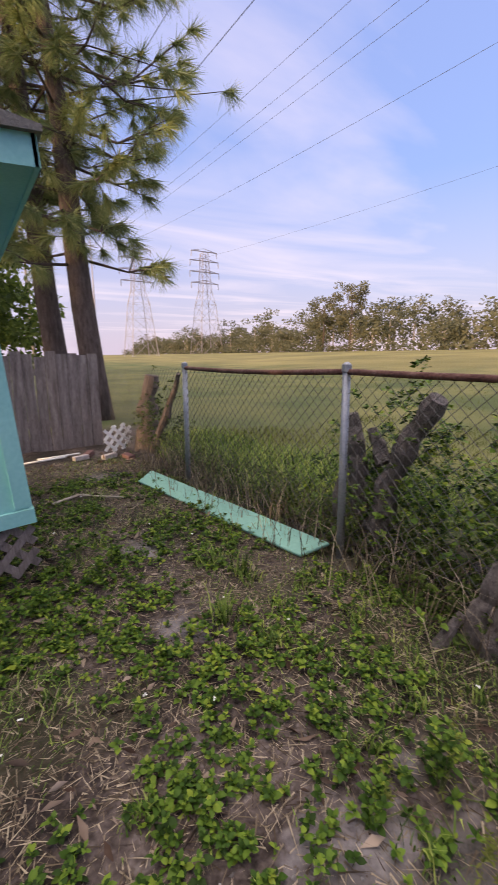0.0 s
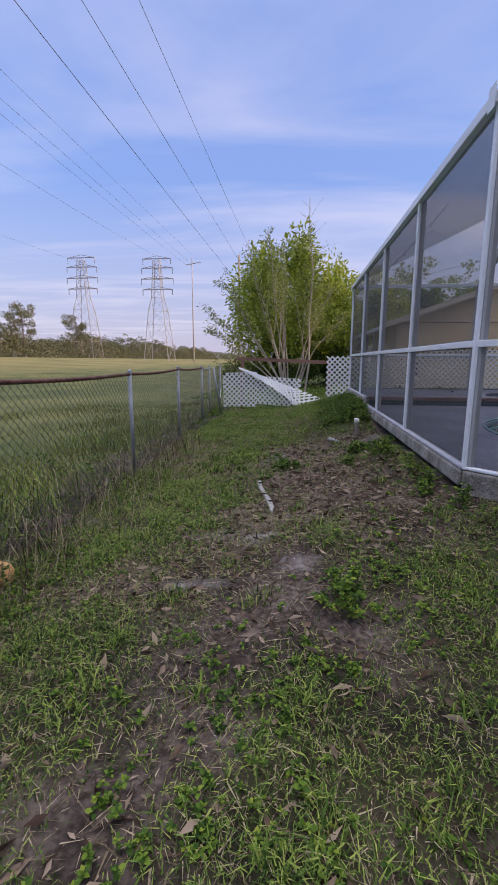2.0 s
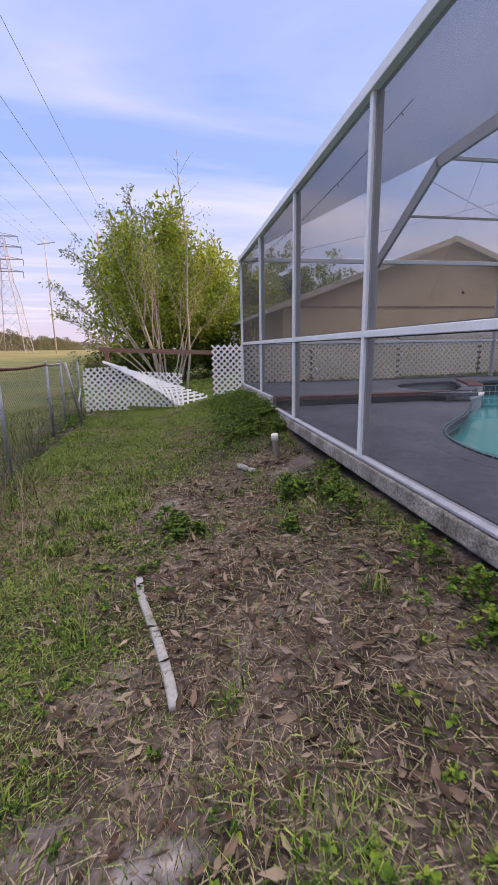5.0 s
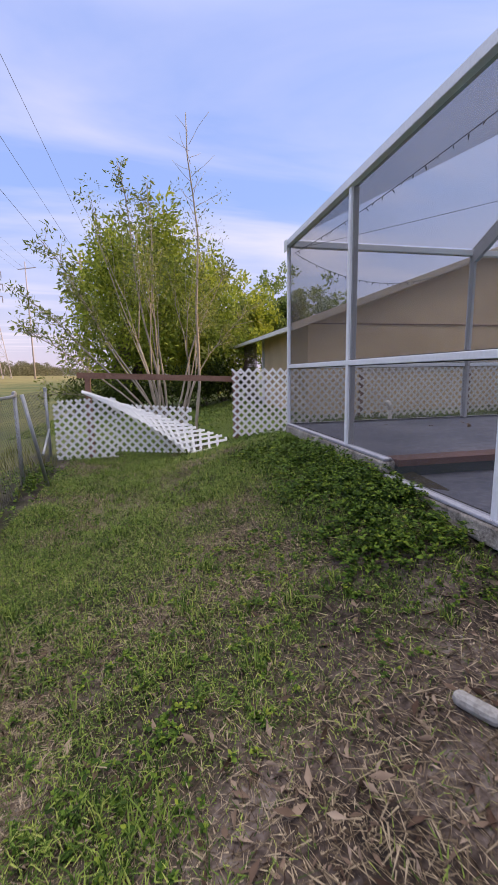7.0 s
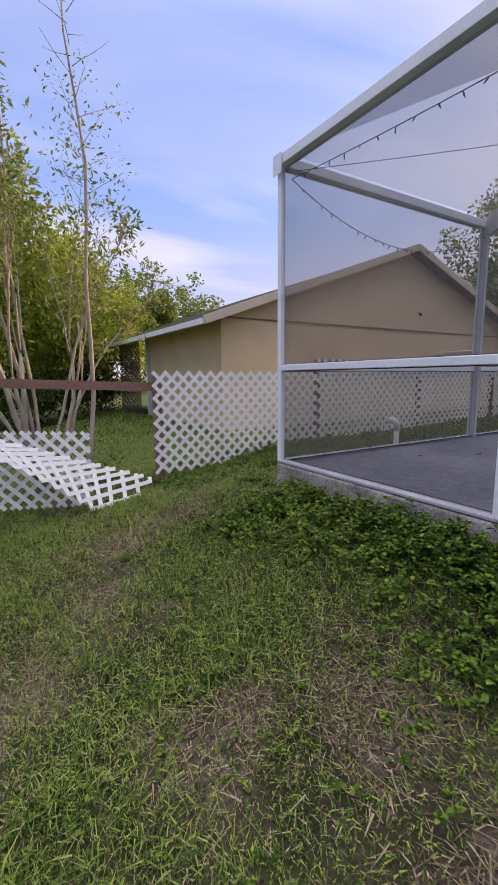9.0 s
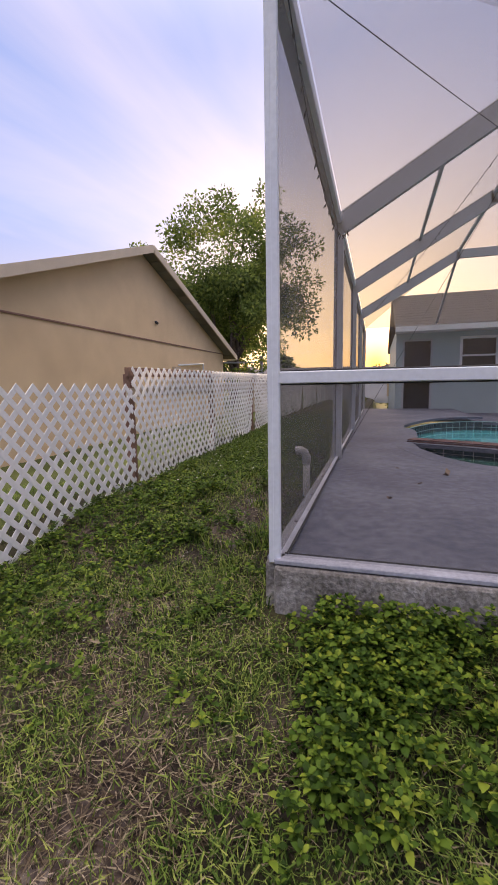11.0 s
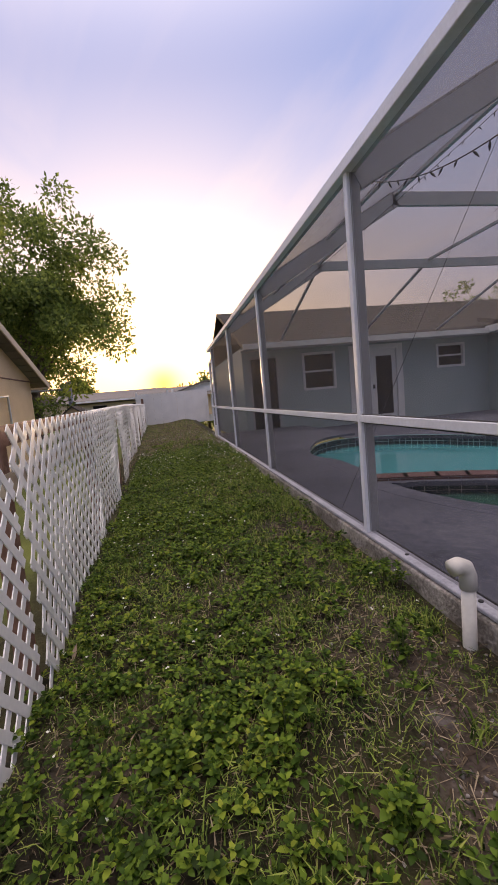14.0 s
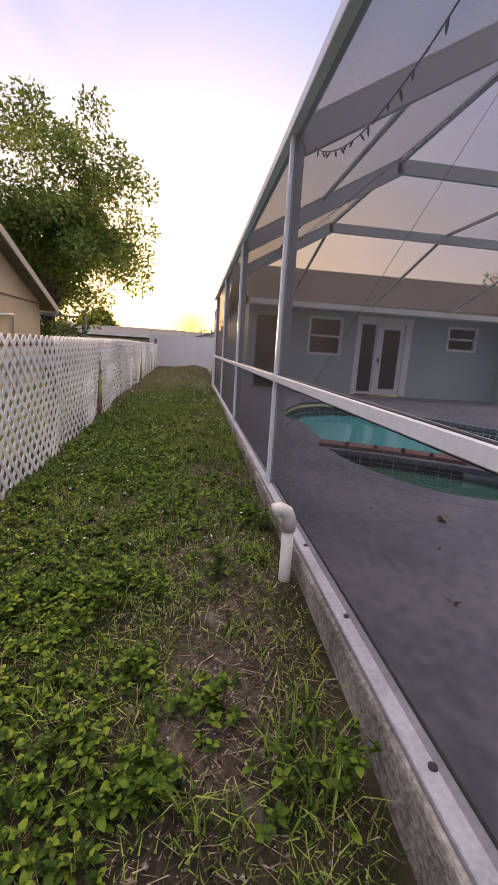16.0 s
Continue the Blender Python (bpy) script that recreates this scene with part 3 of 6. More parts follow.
for a, b in zip(loop, loop[1:] + loop[:1]):
    d = b - a
    L = np.linalg.norm(d)
    d = d / L
    n = np.array((-d[1], d[0])) * 0.004
    k = max(1, round(L / 0.12))
    for q in range(k):
        for z in (-0.07, -0.19):
            p0, p1 = a + d * (L * q / k + 0.005), a + d * (L * (q + 1) / k - 0.005)
            for s in (1, -1):
                band.face([(*(p0 + n * s), z - 0.055), (*(p1 + n * s), z - 0.055), (*(p1 + n * s), z + 0.055), (*(p0 + n * s), z + 0.055)])
tagged(part("waterline_tiles", band, M_tile, pool, "band of dark blue waterline tiles"), kind="stuff")

# ---- pool cage: frame and screens ----
cage = thing("pool_cage", (0, 0, 0), "white aluminium pool cage with grey insect screens", "screen cage")
ZE, ZR = 2.45, 0.90
BY = [0.0, -1.86, -3.77, -5.65, YN]
SX = [0.0, 2.78, 5.65, 8.55, 11.68]


def base_z(y):
    return ZU if y > YS else ZL


def member(name, p, q, w, h, mt=M_alu, up=(0, 0, 1)):
    return bevel(part(name, Mesh().bar(p, q, w, h, up), mt, cage), 0.004, 1)


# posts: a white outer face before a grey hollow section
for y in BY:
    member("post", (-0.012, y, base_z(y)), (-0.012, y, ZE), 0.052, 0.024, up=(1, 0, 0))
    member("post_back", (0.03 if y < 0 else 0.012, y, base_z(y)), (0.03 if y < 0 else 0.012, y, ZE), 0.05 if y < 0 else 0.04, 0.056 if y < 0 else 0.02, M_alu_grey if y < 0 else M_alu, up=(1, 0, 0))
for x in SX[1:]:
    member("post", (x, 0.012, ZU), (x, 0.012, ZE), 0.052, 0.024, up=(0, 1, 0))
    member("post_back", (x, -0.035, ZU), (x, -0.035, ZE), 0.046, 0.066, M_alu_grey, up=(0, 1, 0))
member("post", (0.0, 0.012, ZU), (0.0, 0.012, ZE), 0.05, 0.024, up=(0, 1, 0))
# sills, chair rails, eaves
for a, b in zip(BY, BY[1:]):
    if a > YS > b:
        member("sill", (0, a, ZU + 0.011), (0, YS, ZU + 0.011), 0.078, 0.022, M_sill)
        member("sill", (0, YS, ZL + 0.011), (0, b, ZL + 0.011), 0.078, 0.022, M_sill)
    else:
        member("sill", (0, a, base_z(a) + 0.011), (0, b, base_z(a) + 0.011), 0.078, 0.022, M_sill)
    member("chair_rail", (0, a - 0.026, ZR), (0, b + 0.026, ZR), 0.05, 0.05)
for a, b in zip(SX, SX[1:]):
    member("sill", (a, 0, ZU + 0.011), (b, 0, ZU + 0.011), 0.078, 0.022, M_sill)
    member("chair_rail", (a + 0.026, 0, ZR), (b - 0.026, 0, ZR), 0.05, 0.05)
# black splines that hold the screens along rails and sills
for a, b in zip(BY, BY[1:]):
    for z in (ZR + 0.028, ZR - 0.028):
        member("spline", (-0.012, a - 0.03, z), (-0.012, b + 0.03, z), 0.012, 0.006, M_black)
    member("spline", (0.044, a - 0.03, base_z(b) + 0.020), (0.044, b + 0.03, base_z(b) + 0.020), 0.012, 0.012, M_black)
for a, b in zip(SX, SX[1:]):
    for z in (ZR + 0.028, ZR - 0.028):
        member("spline", (a + 0.03, 0.012, z), (b - 0.03, 0.012, z), 0.012, 0.006, M_black)
    member("spline", (a + 0.03, -0.044, ZU + 0.020), (b - 0.03, -0.044, ZU + 0.020), 0.012, 0.012, M_black)
N = Vector((0, YN, 0))
E2 = Vector((CH, YN - CH, 0))
MID = N.lerp(E2, 0.52)
for v in (MID, E2):
    member("post", v + Vector((0, 0, ZL)), v + Vector((0, 0, ZE)), 0.06, 0.10, up=(1, -1, 0))
for a, b in ((N, MID), (MID, E2)):
    for z, h in ((ZL + 0.011, 0.022), (ZR, 0.05), (ZE + 0.085, 0.10)):
        member("rail", a + Vector((0, 0, z)), b + Vector((0, 0, z)), 0.055, h)
member("eave_beam", (0, 0.03, ZE + 0.03), (0, YN, ZE + 0.03), 0.09, 0.075)
member("eave_beam", (0.05, 0, ZE + 0.03), (XH, 0, ZE + 0.03), 0.09, 0.075)
part("gusset_plate", Mesh().box((-0.056, -0.07, ZE - 0.07), (-0.051, 0.045, ZE + 0.075)), M_alu, cage)
part("gusset_plate", Mesh().box((-0.056, YN - 0.03, ZE - 0.05), (-0.051, YN + 0.08, ZE + 0.1)), M_alu, cage)
# mansard roof beams
YK, ZK, YF = -2.0, 3.55, -9.2
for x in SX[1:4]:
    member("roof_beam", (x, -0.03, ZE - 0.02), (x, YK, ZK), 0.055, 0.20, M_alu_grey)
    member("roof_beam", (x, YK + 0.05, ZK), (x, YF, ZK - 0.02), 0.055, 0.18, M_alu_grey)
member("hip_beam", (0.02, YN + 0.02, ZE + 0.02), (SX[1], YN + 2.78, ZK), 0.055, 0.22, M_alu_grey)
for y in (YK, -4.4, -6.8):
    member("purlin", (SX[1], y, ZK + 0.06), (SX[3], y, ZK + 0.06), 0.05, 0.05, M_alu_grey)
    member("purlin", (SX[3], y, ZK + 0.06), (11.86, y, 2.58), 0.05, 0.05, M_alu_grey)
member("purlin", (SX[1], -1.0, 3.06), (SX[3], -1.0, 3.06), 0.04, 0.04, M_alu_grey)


def screen(name, pts):
    return part(name, Mesh().face(pts), M_screen_roof if name == "roof_screen" else M_screen, cage)


for a, b in zip(BY, BY[1:]):
    for z0, z1 in ((min(base_z(a), base_z(b)) + 0.02, ZR - 0.02), (ZR + 0.02, ZE)):
        screen("screen_panel", [(0.01, a, z0), (0.01, b, z0), (0.01, b, z1), (0.01, a, z1)])
for a, b in zip(SX, SX[1:]):
    for z0, z1 in ((ZU + 0.02, ZR - 0.02), (ZR + 0.02, ZE)):
        screen("screen_panel", [(a, -0.01, z0), (b, -0.01, z0), (b, -0.01, z1), (a, -0.01, z1)])
for a, b in ((N, MID), (MID, E2)):
    for z0, z1 in ((ZL + 0.02, ZR - 0.02), (ZR + 0.02, ZE)):
        screen("screen_panel", [(a.x, a.y, z0), (b.x, b.y, z0), (b.x, b.y, z1), (a.x, a.y, z1)])
for a, b in zip(SX[1:], SX[2:4]):
    if a < b:
        screen("roof_screen", [(a, -0.05, ZE + 0.08), (b, -0.05, ZE + 0.08), (b, YK, ZK + 0.1), (a, YK, ZK + 0.1)])
        screen("roof_screen", [(a, YK, ZK + 0.1), (b, YK, ZK + 0.1), (b, YF, ZK + 0.08), (a, YF, ZK + 0.08)])
screen("roof_screen", [(SX[3], -0.05, ZE + 0.08), (11.88, -0.05, ZE + 0.08), (SX[3], YK, ZK + 0.1)])
screen("roof_screen", [(SX[3], YK, ZK + 0.1), (11.88, -0.05, ZE + 0.08), (11.88, -8.9, 2.62), (SX[3], YF, ZK + 0.08)])
screen("roof_screen", [(0.03, -0.05, ZE + 0.08), (SX[1], -0.05, ZE + 0.08), (SX[1], YK, ZK + 0.1)])
screen("roof_screen", [(0.03, -0.05, ZE + 0.08), (SX[1], YK, ZK + 0.1), (SX[1], YN + 2.78, ZK + 0.1), (0.03, YN, ZE + 0.08)])
screen("roof_screen", [(0.03, YN, ZE + 0.08), (SX[1], YN + 2.78, ZK + 0.1), (SX[1], YF, ZK + 0.1), (E2.x, E2.y, ZE + 0.08)])
# screen door at the house end
part("door_frame", Mesh().box((11.72, -0.03, ZU), (11.76, 0.03, 2.15)).box((12.40, -0.03, ZU), (12.44, 0.03, 2.15)).box((11.72, -0.03, 2.10), (12.44, 0.03, 2.15)).box((11.76, -0.02, ZR - 0.03), (12.40, 0.02, ZR + 0.03)), M_alu, cage)
part("kick_plate", Mesh().box((11.76, -0.012, ZU), (12.40, 0.012, 0.38)), M_white, cage, "white door kick plate")
screen("door_screen", [(11.76, 0, 0.38), (12.4, 0, 0.38), (12.4, 0, 2.1), (11.76, 0, 2.1)])

# ---- chain-link fence ----
def gz(x, y):
    return float(ground_z(x, y))


LINE = [(-3.05, -18.3), (-3.07, -15.6), (-3.18, -13.5), (-3.34, -10.92), (-3.34, -8.31), (-3.34, -5.7), (-3.40, -3.3), (-3.52, -0.84), (-3.58, 0.35), (-3.62, 2.15)]
ZT = [0.52, 0.60, 0.615, 0.635, 0.635, 0.61, 0.62, 0.60, 0.58, 0.58]
fence = thing("chain_link_fence", (-3.34, -8, -0.64), "rusty-railed galvanised chain-link fence with vines", "fence")
for (x, y), z in list(zip(LINE, ZT))[1:]:
    p = part("fence_post", Mesh().tube([(x, y, gz(x, y) - 0.25), (x, y, z + 0.02)], 0.026, 10), M_galv, fence, smooth=True)
    part("post_cap", Mesh().tube([(x, y, z + 0.0), (x, y, z + 0.045), (x, y, z + 0.06)], [0.032, 0.03, 0.008], 10), M_galv, p)
for i in range(1, len(LINE) - 2):
    a, b = (*LINE[i], ZT[i]), (*LINE[i + 1], ZT[i + 1])
    mid = [Vector(a).lerp(Vector(b), t / 6) + Vector((0, 0, -0.02 * math.sin(math.pi * t / 6))) for t in range(7)]
    part("top_rail", Mesh().tube(mid, 0.019, 8), M_rust if i < 7 else M_galv, fence, smooth=True)
mesh = Mesh()
for i in range(0, len(LINE) - 1):
    a, b = Vector((*LINE[i], 0)), Vector((*LINE[i + 1], 0))
    L = (b - a).length
    d = (b - a) / L
    zt0, zt1 = ZT[i], ZT[i + 1]
    H = 1.22
    s = -H
    while s < L:
        for sg in (1, -1):
            u0, u1 = (s, s + H) if sg > 0 else (s + H, s)
            t0, t1 = 0.0, 1.0
            du = u1 - u0
            for lim, keep_low in ((0.0, True), (L, False)):
                t = (lim - u0) / du
                inc = du > 0
                if keep_low == inc:
                    t0 = max(t0, t)
                else:
                    t1 = min(t1, t)
            if t1 - t0 < 0.02:
                continue
            pts = []
            for t in (t0, (t0 + t1) / 2, t1):
                u = u0 + du * t
                c = a + d * u
                zt = zt0 + (zt1 - zt0) * u / L
                wob = 0.012 * math.sin(u * 2.1) * (1 - t)
                pts.append((c.x + wob + 0.004 * sg, c.y, zt - H + H * t))
            mesh.tube(pts, 0.0021, 3)
        s += 0.081
tagged(part("wire_mesh", mesh, M_wire, fence, "diamond mesh of weathered wire"), kind="stuff")
# leaning gate and brace near the corner
part("leaning_post", Mesh().tube([(-3.25, 0.30, -0.72), (-3.42, 0.10, 0.60)], 0.024, 8), M_galv, fence, "leaning pale post", True)
part("brace", Mesh().tube([(-3.3, 0.35, -0.2), (-3.55, 1.9, -0.05)], 0.018, 8), M_galv, fence, smooth=True)

# ---- white lattice fences ----
SL, SP = 0.042, 0.105     # slat width, spacing across


def clip_slat(c, sg, w, h):
    """Ends of a diagonal through u = c at the bottom edge, inside a w by h panel."""
    t0, t1 = 0.0, h
    if sg > 0:
        t0, t1 = max(t0, -c), min(t1, w - c)
    else:
        t0, t1 = max(t0, c - w), min(t1, c)
    return (t0, t1) if t1 - t0 > 0.05 else None


def lattice_panel(parent, w, h, place, single=True, thick=0.005):
    """A panel of crossed diagonal slats; place(u, v, out) gives a world point."""
    rest = Mesh()
    for layer, sg in ((0, 1), (1, -1)):
        c = -h + 0.03 if sg > 0 else 0.03
        end = w if sg > 0 else w + h
        while c < end:
            e = clip_slat(c, sg, w, h)
            if e:
                u0, u1 = c + sg * e[0], c + sg * e[1]
                o = 0.004 + 0.003 * layer
                p, q, r = Vector(place(u0, e[0], o)), Vector(place(u1, e[1], o)), Vector(place(u0, e[0], o + 0.01))
                nrm = (r - p).normalized()
                if single:
                    k = max(1, round((e[1] - e[0]) / 0.4))
                    way = [Vector(place(u0 + (u1 - u0) * i / k, e[0] + (e[1] - e[0]) * i / k, o)) for i in range(k + 1)]
                    m = Mesh()
                    for f0, f1 in zip(way, way[1:]):
                        m.bar(f0, f1, SL, thick, nrm)
                    part("slat", m, M_vinyl, parent)
                else:
                    rest.bar(p, q, SL, thick, nrm)
            c += SP * 1.4142
    if not single:
        tagged(part("slats", rest, M_vinyl, parent), kind="stuff")
    return parent


def flat(x0, y0, z0, x1, y1, z1, out=(0, -1, 0), bow=0.0):
    """A panel's own plane; bow: how far the vinyl has warped out of it."""
    o = Vector(out)
    L = math.hypot(x1 - x0, y1 - y0)
    warp = lambda u, v: bow * (math.sin(2.6 * u + x0) + 0.8 * math.sin(3.1 * v + 1.7 * u)) * (1.15 - v / 1.25)
    return lambda u, v, k: Vector((x0 + (x1 - x0) * u / L, y0 + (y1 - y0) * u / L, z0 + (z1 - z0) * u / L + v)) + o * (k + warp(u, v))


corner = thing("lattice_fence_panel", (0.8, 1.95, -0.32), "white vinyl lattice panel at the fence corner", "lattice fence", "lattice fence panels")
lattice_panel(corner, 2.5, 1.22, flat(-0.45, 1.95, -0.32, 2.05, 1.95, -0.32))
part("corner_post", Mesh().box((-0.42, 1.98, -0.75), (-0.33, 2.07, 0.86)), M_brownwood, corner, "weathered wooden post")
x, k = 2.05, 0
while x < 23.6:
    x1 = min(x + 2.44, 23.9)
    fy = lambda q: 1.95 + max(0, q - 2) * 0.026
    zb0, zb1 = -0.13 + 0.012 * min(8, x - 2), -0.13 + 0.012 * min(8, x1 - 2)
    pan = thing("lattice_fence_panel", ((x + x1) / 2, fy(x), zb0), "white vinyl lattice panel along the side yard", "lattice fence", "lattice fence panels")
    lattice_panel(pan, x1 - x, 1.20, flat(x, fy(x), zb0, x1, fy(x1), zb1, bow=0.028), single=k < 3)
    rail = Mesh().bar((x, fy(x) + 0.045, zb0 + 1.16), (x1, fy(x1) + 0.045, zb1 + 1.16), 0.04, 0.09)
    part("backing_rail", rail, M_brownwood if k < 1 else M_vinyl, pan)
    part("backing_rail", Mesh().bar((x, fy(x) + 0.045, zb0 + 0.95), (x1, fy(x1) + 0.045, zb1 + 0.95), 0.04, 0.10), M_beige_trim, pan)
    part("fence_stake", Mesh().box((x + 0.02, fy(x) + 0.03, zb0 - 0.3), (x + 0.10, fy(x) + 0.10, zb0 + 1.14)), M_brownwood, pan)
    x, k = x1, k + 1

# fallen panel: upright part behind, a twisted flap towards the yard
fallen = thing("collapsed_lattice_panel", (-2.6, 2.2, -0.74), "collapsed white lattice panel, sagging and folded over", "lattice fence")
lattice_panel(fallen, 1.05, 1.14, flat(-3.55, 2.30, -0.745, -2.50, 2.24, -0.70))
lattice_panel(fallen, 1.35, 0.84, flat(-2.52, 2.23, -0.52, -1.2, 2.0, -0.60))


def flap(u, v, k):
    t = u / 2.55
    a = Vector((-3.05, 2.22, 0.56)).lerp(Vector((-0.56, 1.62, -0.30)), t)
    w = Vector((0.02, 0.05, -0.10)).lerp(Vector((-0.52, -0.18, -0.42)), t)
    return a + w * (v / 0.5) * (0.25 + 0.75 * t) + Vector((0, -0.9, 0.35)).normalized() * k


for layer, sg in ((0, 1), (1, -1)):
    c = -0.5 if sg > 0 else 0.03
    while c < (2.52 if sg > 0 else 3.0):
        e = clip_slat(c, sg, 2.52, 0.5)
        if e:
            u0, u1 = c + sg * e[0], c + sg * e[1]
            part("slat", Mesh().bar(flap(u0, e[0], 0.009 * layer), flap(u1, e[1], 0.009 * layer), SL, 0.008, (0, -0.9, 0.35)), M_vinyl, fallen)
        c += SP * 1.4142
wood = thing("wooden_fence_rail", (-1.7, 2.32, -0.7), "bare reddish wooden rail and stake of a broken fence", "fence rail")
part("rail", Mesh().bar((-3.12, 2.32, 0.83), (-0.38, 2.10, 0.72), 0.04, 0.10), M_brownwood, wood)
part("stake", Mesh().box((-3.0, 2.30, -1.0), (-2.91, 2.39, 0.86)), M_brownwood, wood)
small = thing("lattice_scrap", (-2.95, -17.75, -0.6), "broken scrap of cream lattice on the soil", "lattice scrap")
lattice_panel(small, 0.42, 0.36, flat(-2.75, -17.6, -0.62, -3.15, -17.7, -0.58, (0, 1, 0.2)))

# ---- far end of the side yard ----
endf = thing("vinyl_privacy_fence", (25, 1, 0), "white vinyl privacy fence with a gate at the side yard's end", "fence")
for i in range(9):
    y = 2.9 - i * 0.42
    part("vinyl_panel", Mesh().box((24.6, y - 0.42, -0.05), (24.64, y - 0.004, 1.72)), M_vinyl, endf)
for y in (2.95, 1.25, 0.95, -0.9):
    part("vinyl_post", Mesh().box((24.54, y - 0.06, -0.1), (24.66, y + 0.06, 1.85)), M_vinyl, endf)
steelp = thing("steel_gate_post", (21.2, 5.66, -0.2), "galvanised gate post with a long top pipe", "gate post")
part("post", Mesh().tube([(21.2, 5.66, -0.5), (21.2, 5.66, 2.5)], 0.11, 12), M_galv, steelp, smooth=True)
part("pipe", Mesh().tube([(21.2, 5.66, 2.15), (17.0, 8.2, 2.0)], 0.05, 10), M_galv, steelp, smooth=True)
bk = thing("wooden_gate_post", (24.0, 2.62, 0), "brown wooden post at the lattice fence's end", "post")
part("post", Mesh().box((23.95, 2.57, -0.2), (24.07, 2.69, 1.45)), M_brownwood, bk)


# ---- houses ----
def gable_roof(parent, a, b, half, z_eave, slope, th=0.09, over=0.35):
    """A shingled roof with its ridge from a to b (along y or x), half its width, in courses."""
    a, b = Vector(a), Vector(b)
    d = (b - a).normalized()
    s = d.cross(Vector((0, 0, 1)))
    for sg in (1, -1):
        m = Mesh()
        n = 16
        w = half + over
        for i in range(n):
            t0, t1 = i / n, (i + 1) / n
            z0 = z_eave + half * slope - w * t0 * slope
            z1 = z_eave + half * slope - w * t1 * slope
            lift = 0.018
            p = [a + s * sg * w * t0, b + s * sg * w * t0, b + s * sg * w * t1, a + s * sg * w * t1]
            zz = [z0, z0, z1 + lift, z1 + lift]
            m.hexa([(q.x, q.y, z) for q, z in zip(p, [z - th for z in zz])] + [(q.x, q.y, z) for q, z in zip(p, zz)])
        tagged(part("shingles", m, M_shingle, parent, "courses of grey shingles"), kind="stuff")


nb = thing("beige_house", (7.8, 9, -0.3), "single-storey beige stucco house with a low gable roof", "house")
X0, X1, YG, ZEV, SLP = 2.14, 13.5, 5.1, 2.08, 0.353
part("gable_wall", Mesh().hexa([(X0, YG, -0.5), (X1, YG, -0.5), (X1, YG + 0.2, -0.5), (X0, YG + 0.2, -0.5), (X0, YG, ZEV), (X1, YG, ZEV), (X1, YG + 0.2, ZEV), (X0, YG + 0.2, ZEV)]), M_beige, nb)
gt = Mesh()
xm, zp = (X0 + X1) / 2, ZEV + (X1 - X0) / 2 * SLP
gt.hexa([(X0, YG - 0.02, ZEV + 0.002), (X1, YG - 0.02, ZEV + 0.002), (X1, YG + 0.2, ZEV + 0.002), (X0, YG + 0.2, ZEV + 0.002), (xm - 0.02, YG - 0.02, zp), (xm + 0.02, YG - 0.02, zp), (xm + 0.02, YG + 0.2, zp), (xm - 0.02, YG + 0.2, zp)])
part("gable_panel", gt, M_beige, nb, "beige gable panel above a thin shadow line")
# dark strip modelled where the gable panel only casts a thin shadow
part("shadow_strip", Mesh().box((X0 - 0.004, YG - 0.028, ZEV - 0.03), (X1 + 0.004, YG - 0.004, ZEV)), M_brownwood, nb, "thin dark strip in place of the shadow line")
part("side_wall", Mesh().box((X0, YG + 0.2, -0.5), (X0 + 0.2, 9.6, ZEV)), M_beige, nb)
part("side_wall", Mesh().box((X1 - 0.2, YG + 0.2, -0.5), (X1, 14.0, ZEV)), M_beige, nb)
part("rear_wall", Mesh().box((X0 + 1.6, 13.8, -0.5), (X1, 14.0, ZEV)), M_beige, nb)
part("porch_wall", Mesh().box((X0 + 1.6, 9.6, -0.5), (X0 + 1.8, 14.0, ZEV)), M_bark, nb, "dark recessed porch wall")
part("porch_post", Mesh().box((X0, 9.9, -0.5), (X0 + 0.1, 10.0, ZEV)), M_white, nb)
gable_roof(nb, (xm, YG - 0.35, 0), (xm, 14.4, 0), (X1 - X0) / 2, ZEV + 0.08, SLP, 0.08, 0.55)
for sg in (1, -1):
    w = (X1 - X0) / 2 + 0.55
    part("rake_board", Mesh().bar((xm, YG - 0.37, zp + 0.05), (xm + sg * w, YG - 0.37, zp + 0.05 - w * SLP), 0.03, 0.17), M_beige_trim, nb, "cream rake board")
    part("gutter", Mesh().bar((xm + sg * w, YG - 0.35, zp + 0.03 - w * SLP), (xm + sg * w, 14.4, zp + 0.03 - w * SLP), 0.08, 0.11), M_white, nb)
part("vent_pipe", Mesh().tube([(8.4, YG - 0.02, 2.55), (8.4, YG - 0.09, 2.5)], 0.035, 8), M_black, nb)
pl = thing("porch_lattice", (1.95, 10.8, -0.5), "dark brown lattice screen beside the porch", "lattice")
lm = Mesh()
for sg in (1, -1):
    c = -2.4 if sg > 0 else 0.0
    while c < (2.2 if sg > 0 else 4.6):
        e = clip_slat(c, sg, 2.2, 2.4)
        if e:
            lm.bar((1.95 + 0.01 * sg, 10.0 + c + sg * e[0], -0.45 + e[0]), (1.95 + 0.01 * sg, 10.0 + c + sg * e[1], -0.45 + e[1]), 0.035, 0.01, (1, 0, 0))
        c += 0.15
tagged(part("slats", lm, M_bark, pl), kind="stuff")
box_ = thing("utility_box", (9.6, YG, 0.9), "small beige utility box with conduit on the wall", "utility box")
part("body", Mesh().box((9.3, YG - 0.12, 0.95), (9.6, YG - 0.005, 1.45)), M_beige_trim, box_)
part("conduit", Mesh().tube([(9.6, YG - 0.06, 1.5), (11.4, YG - 0.06, 1.62), (11.4, YG - 0.06, -0.3)], 0.03, 8), M_white, box_, smooth=True)

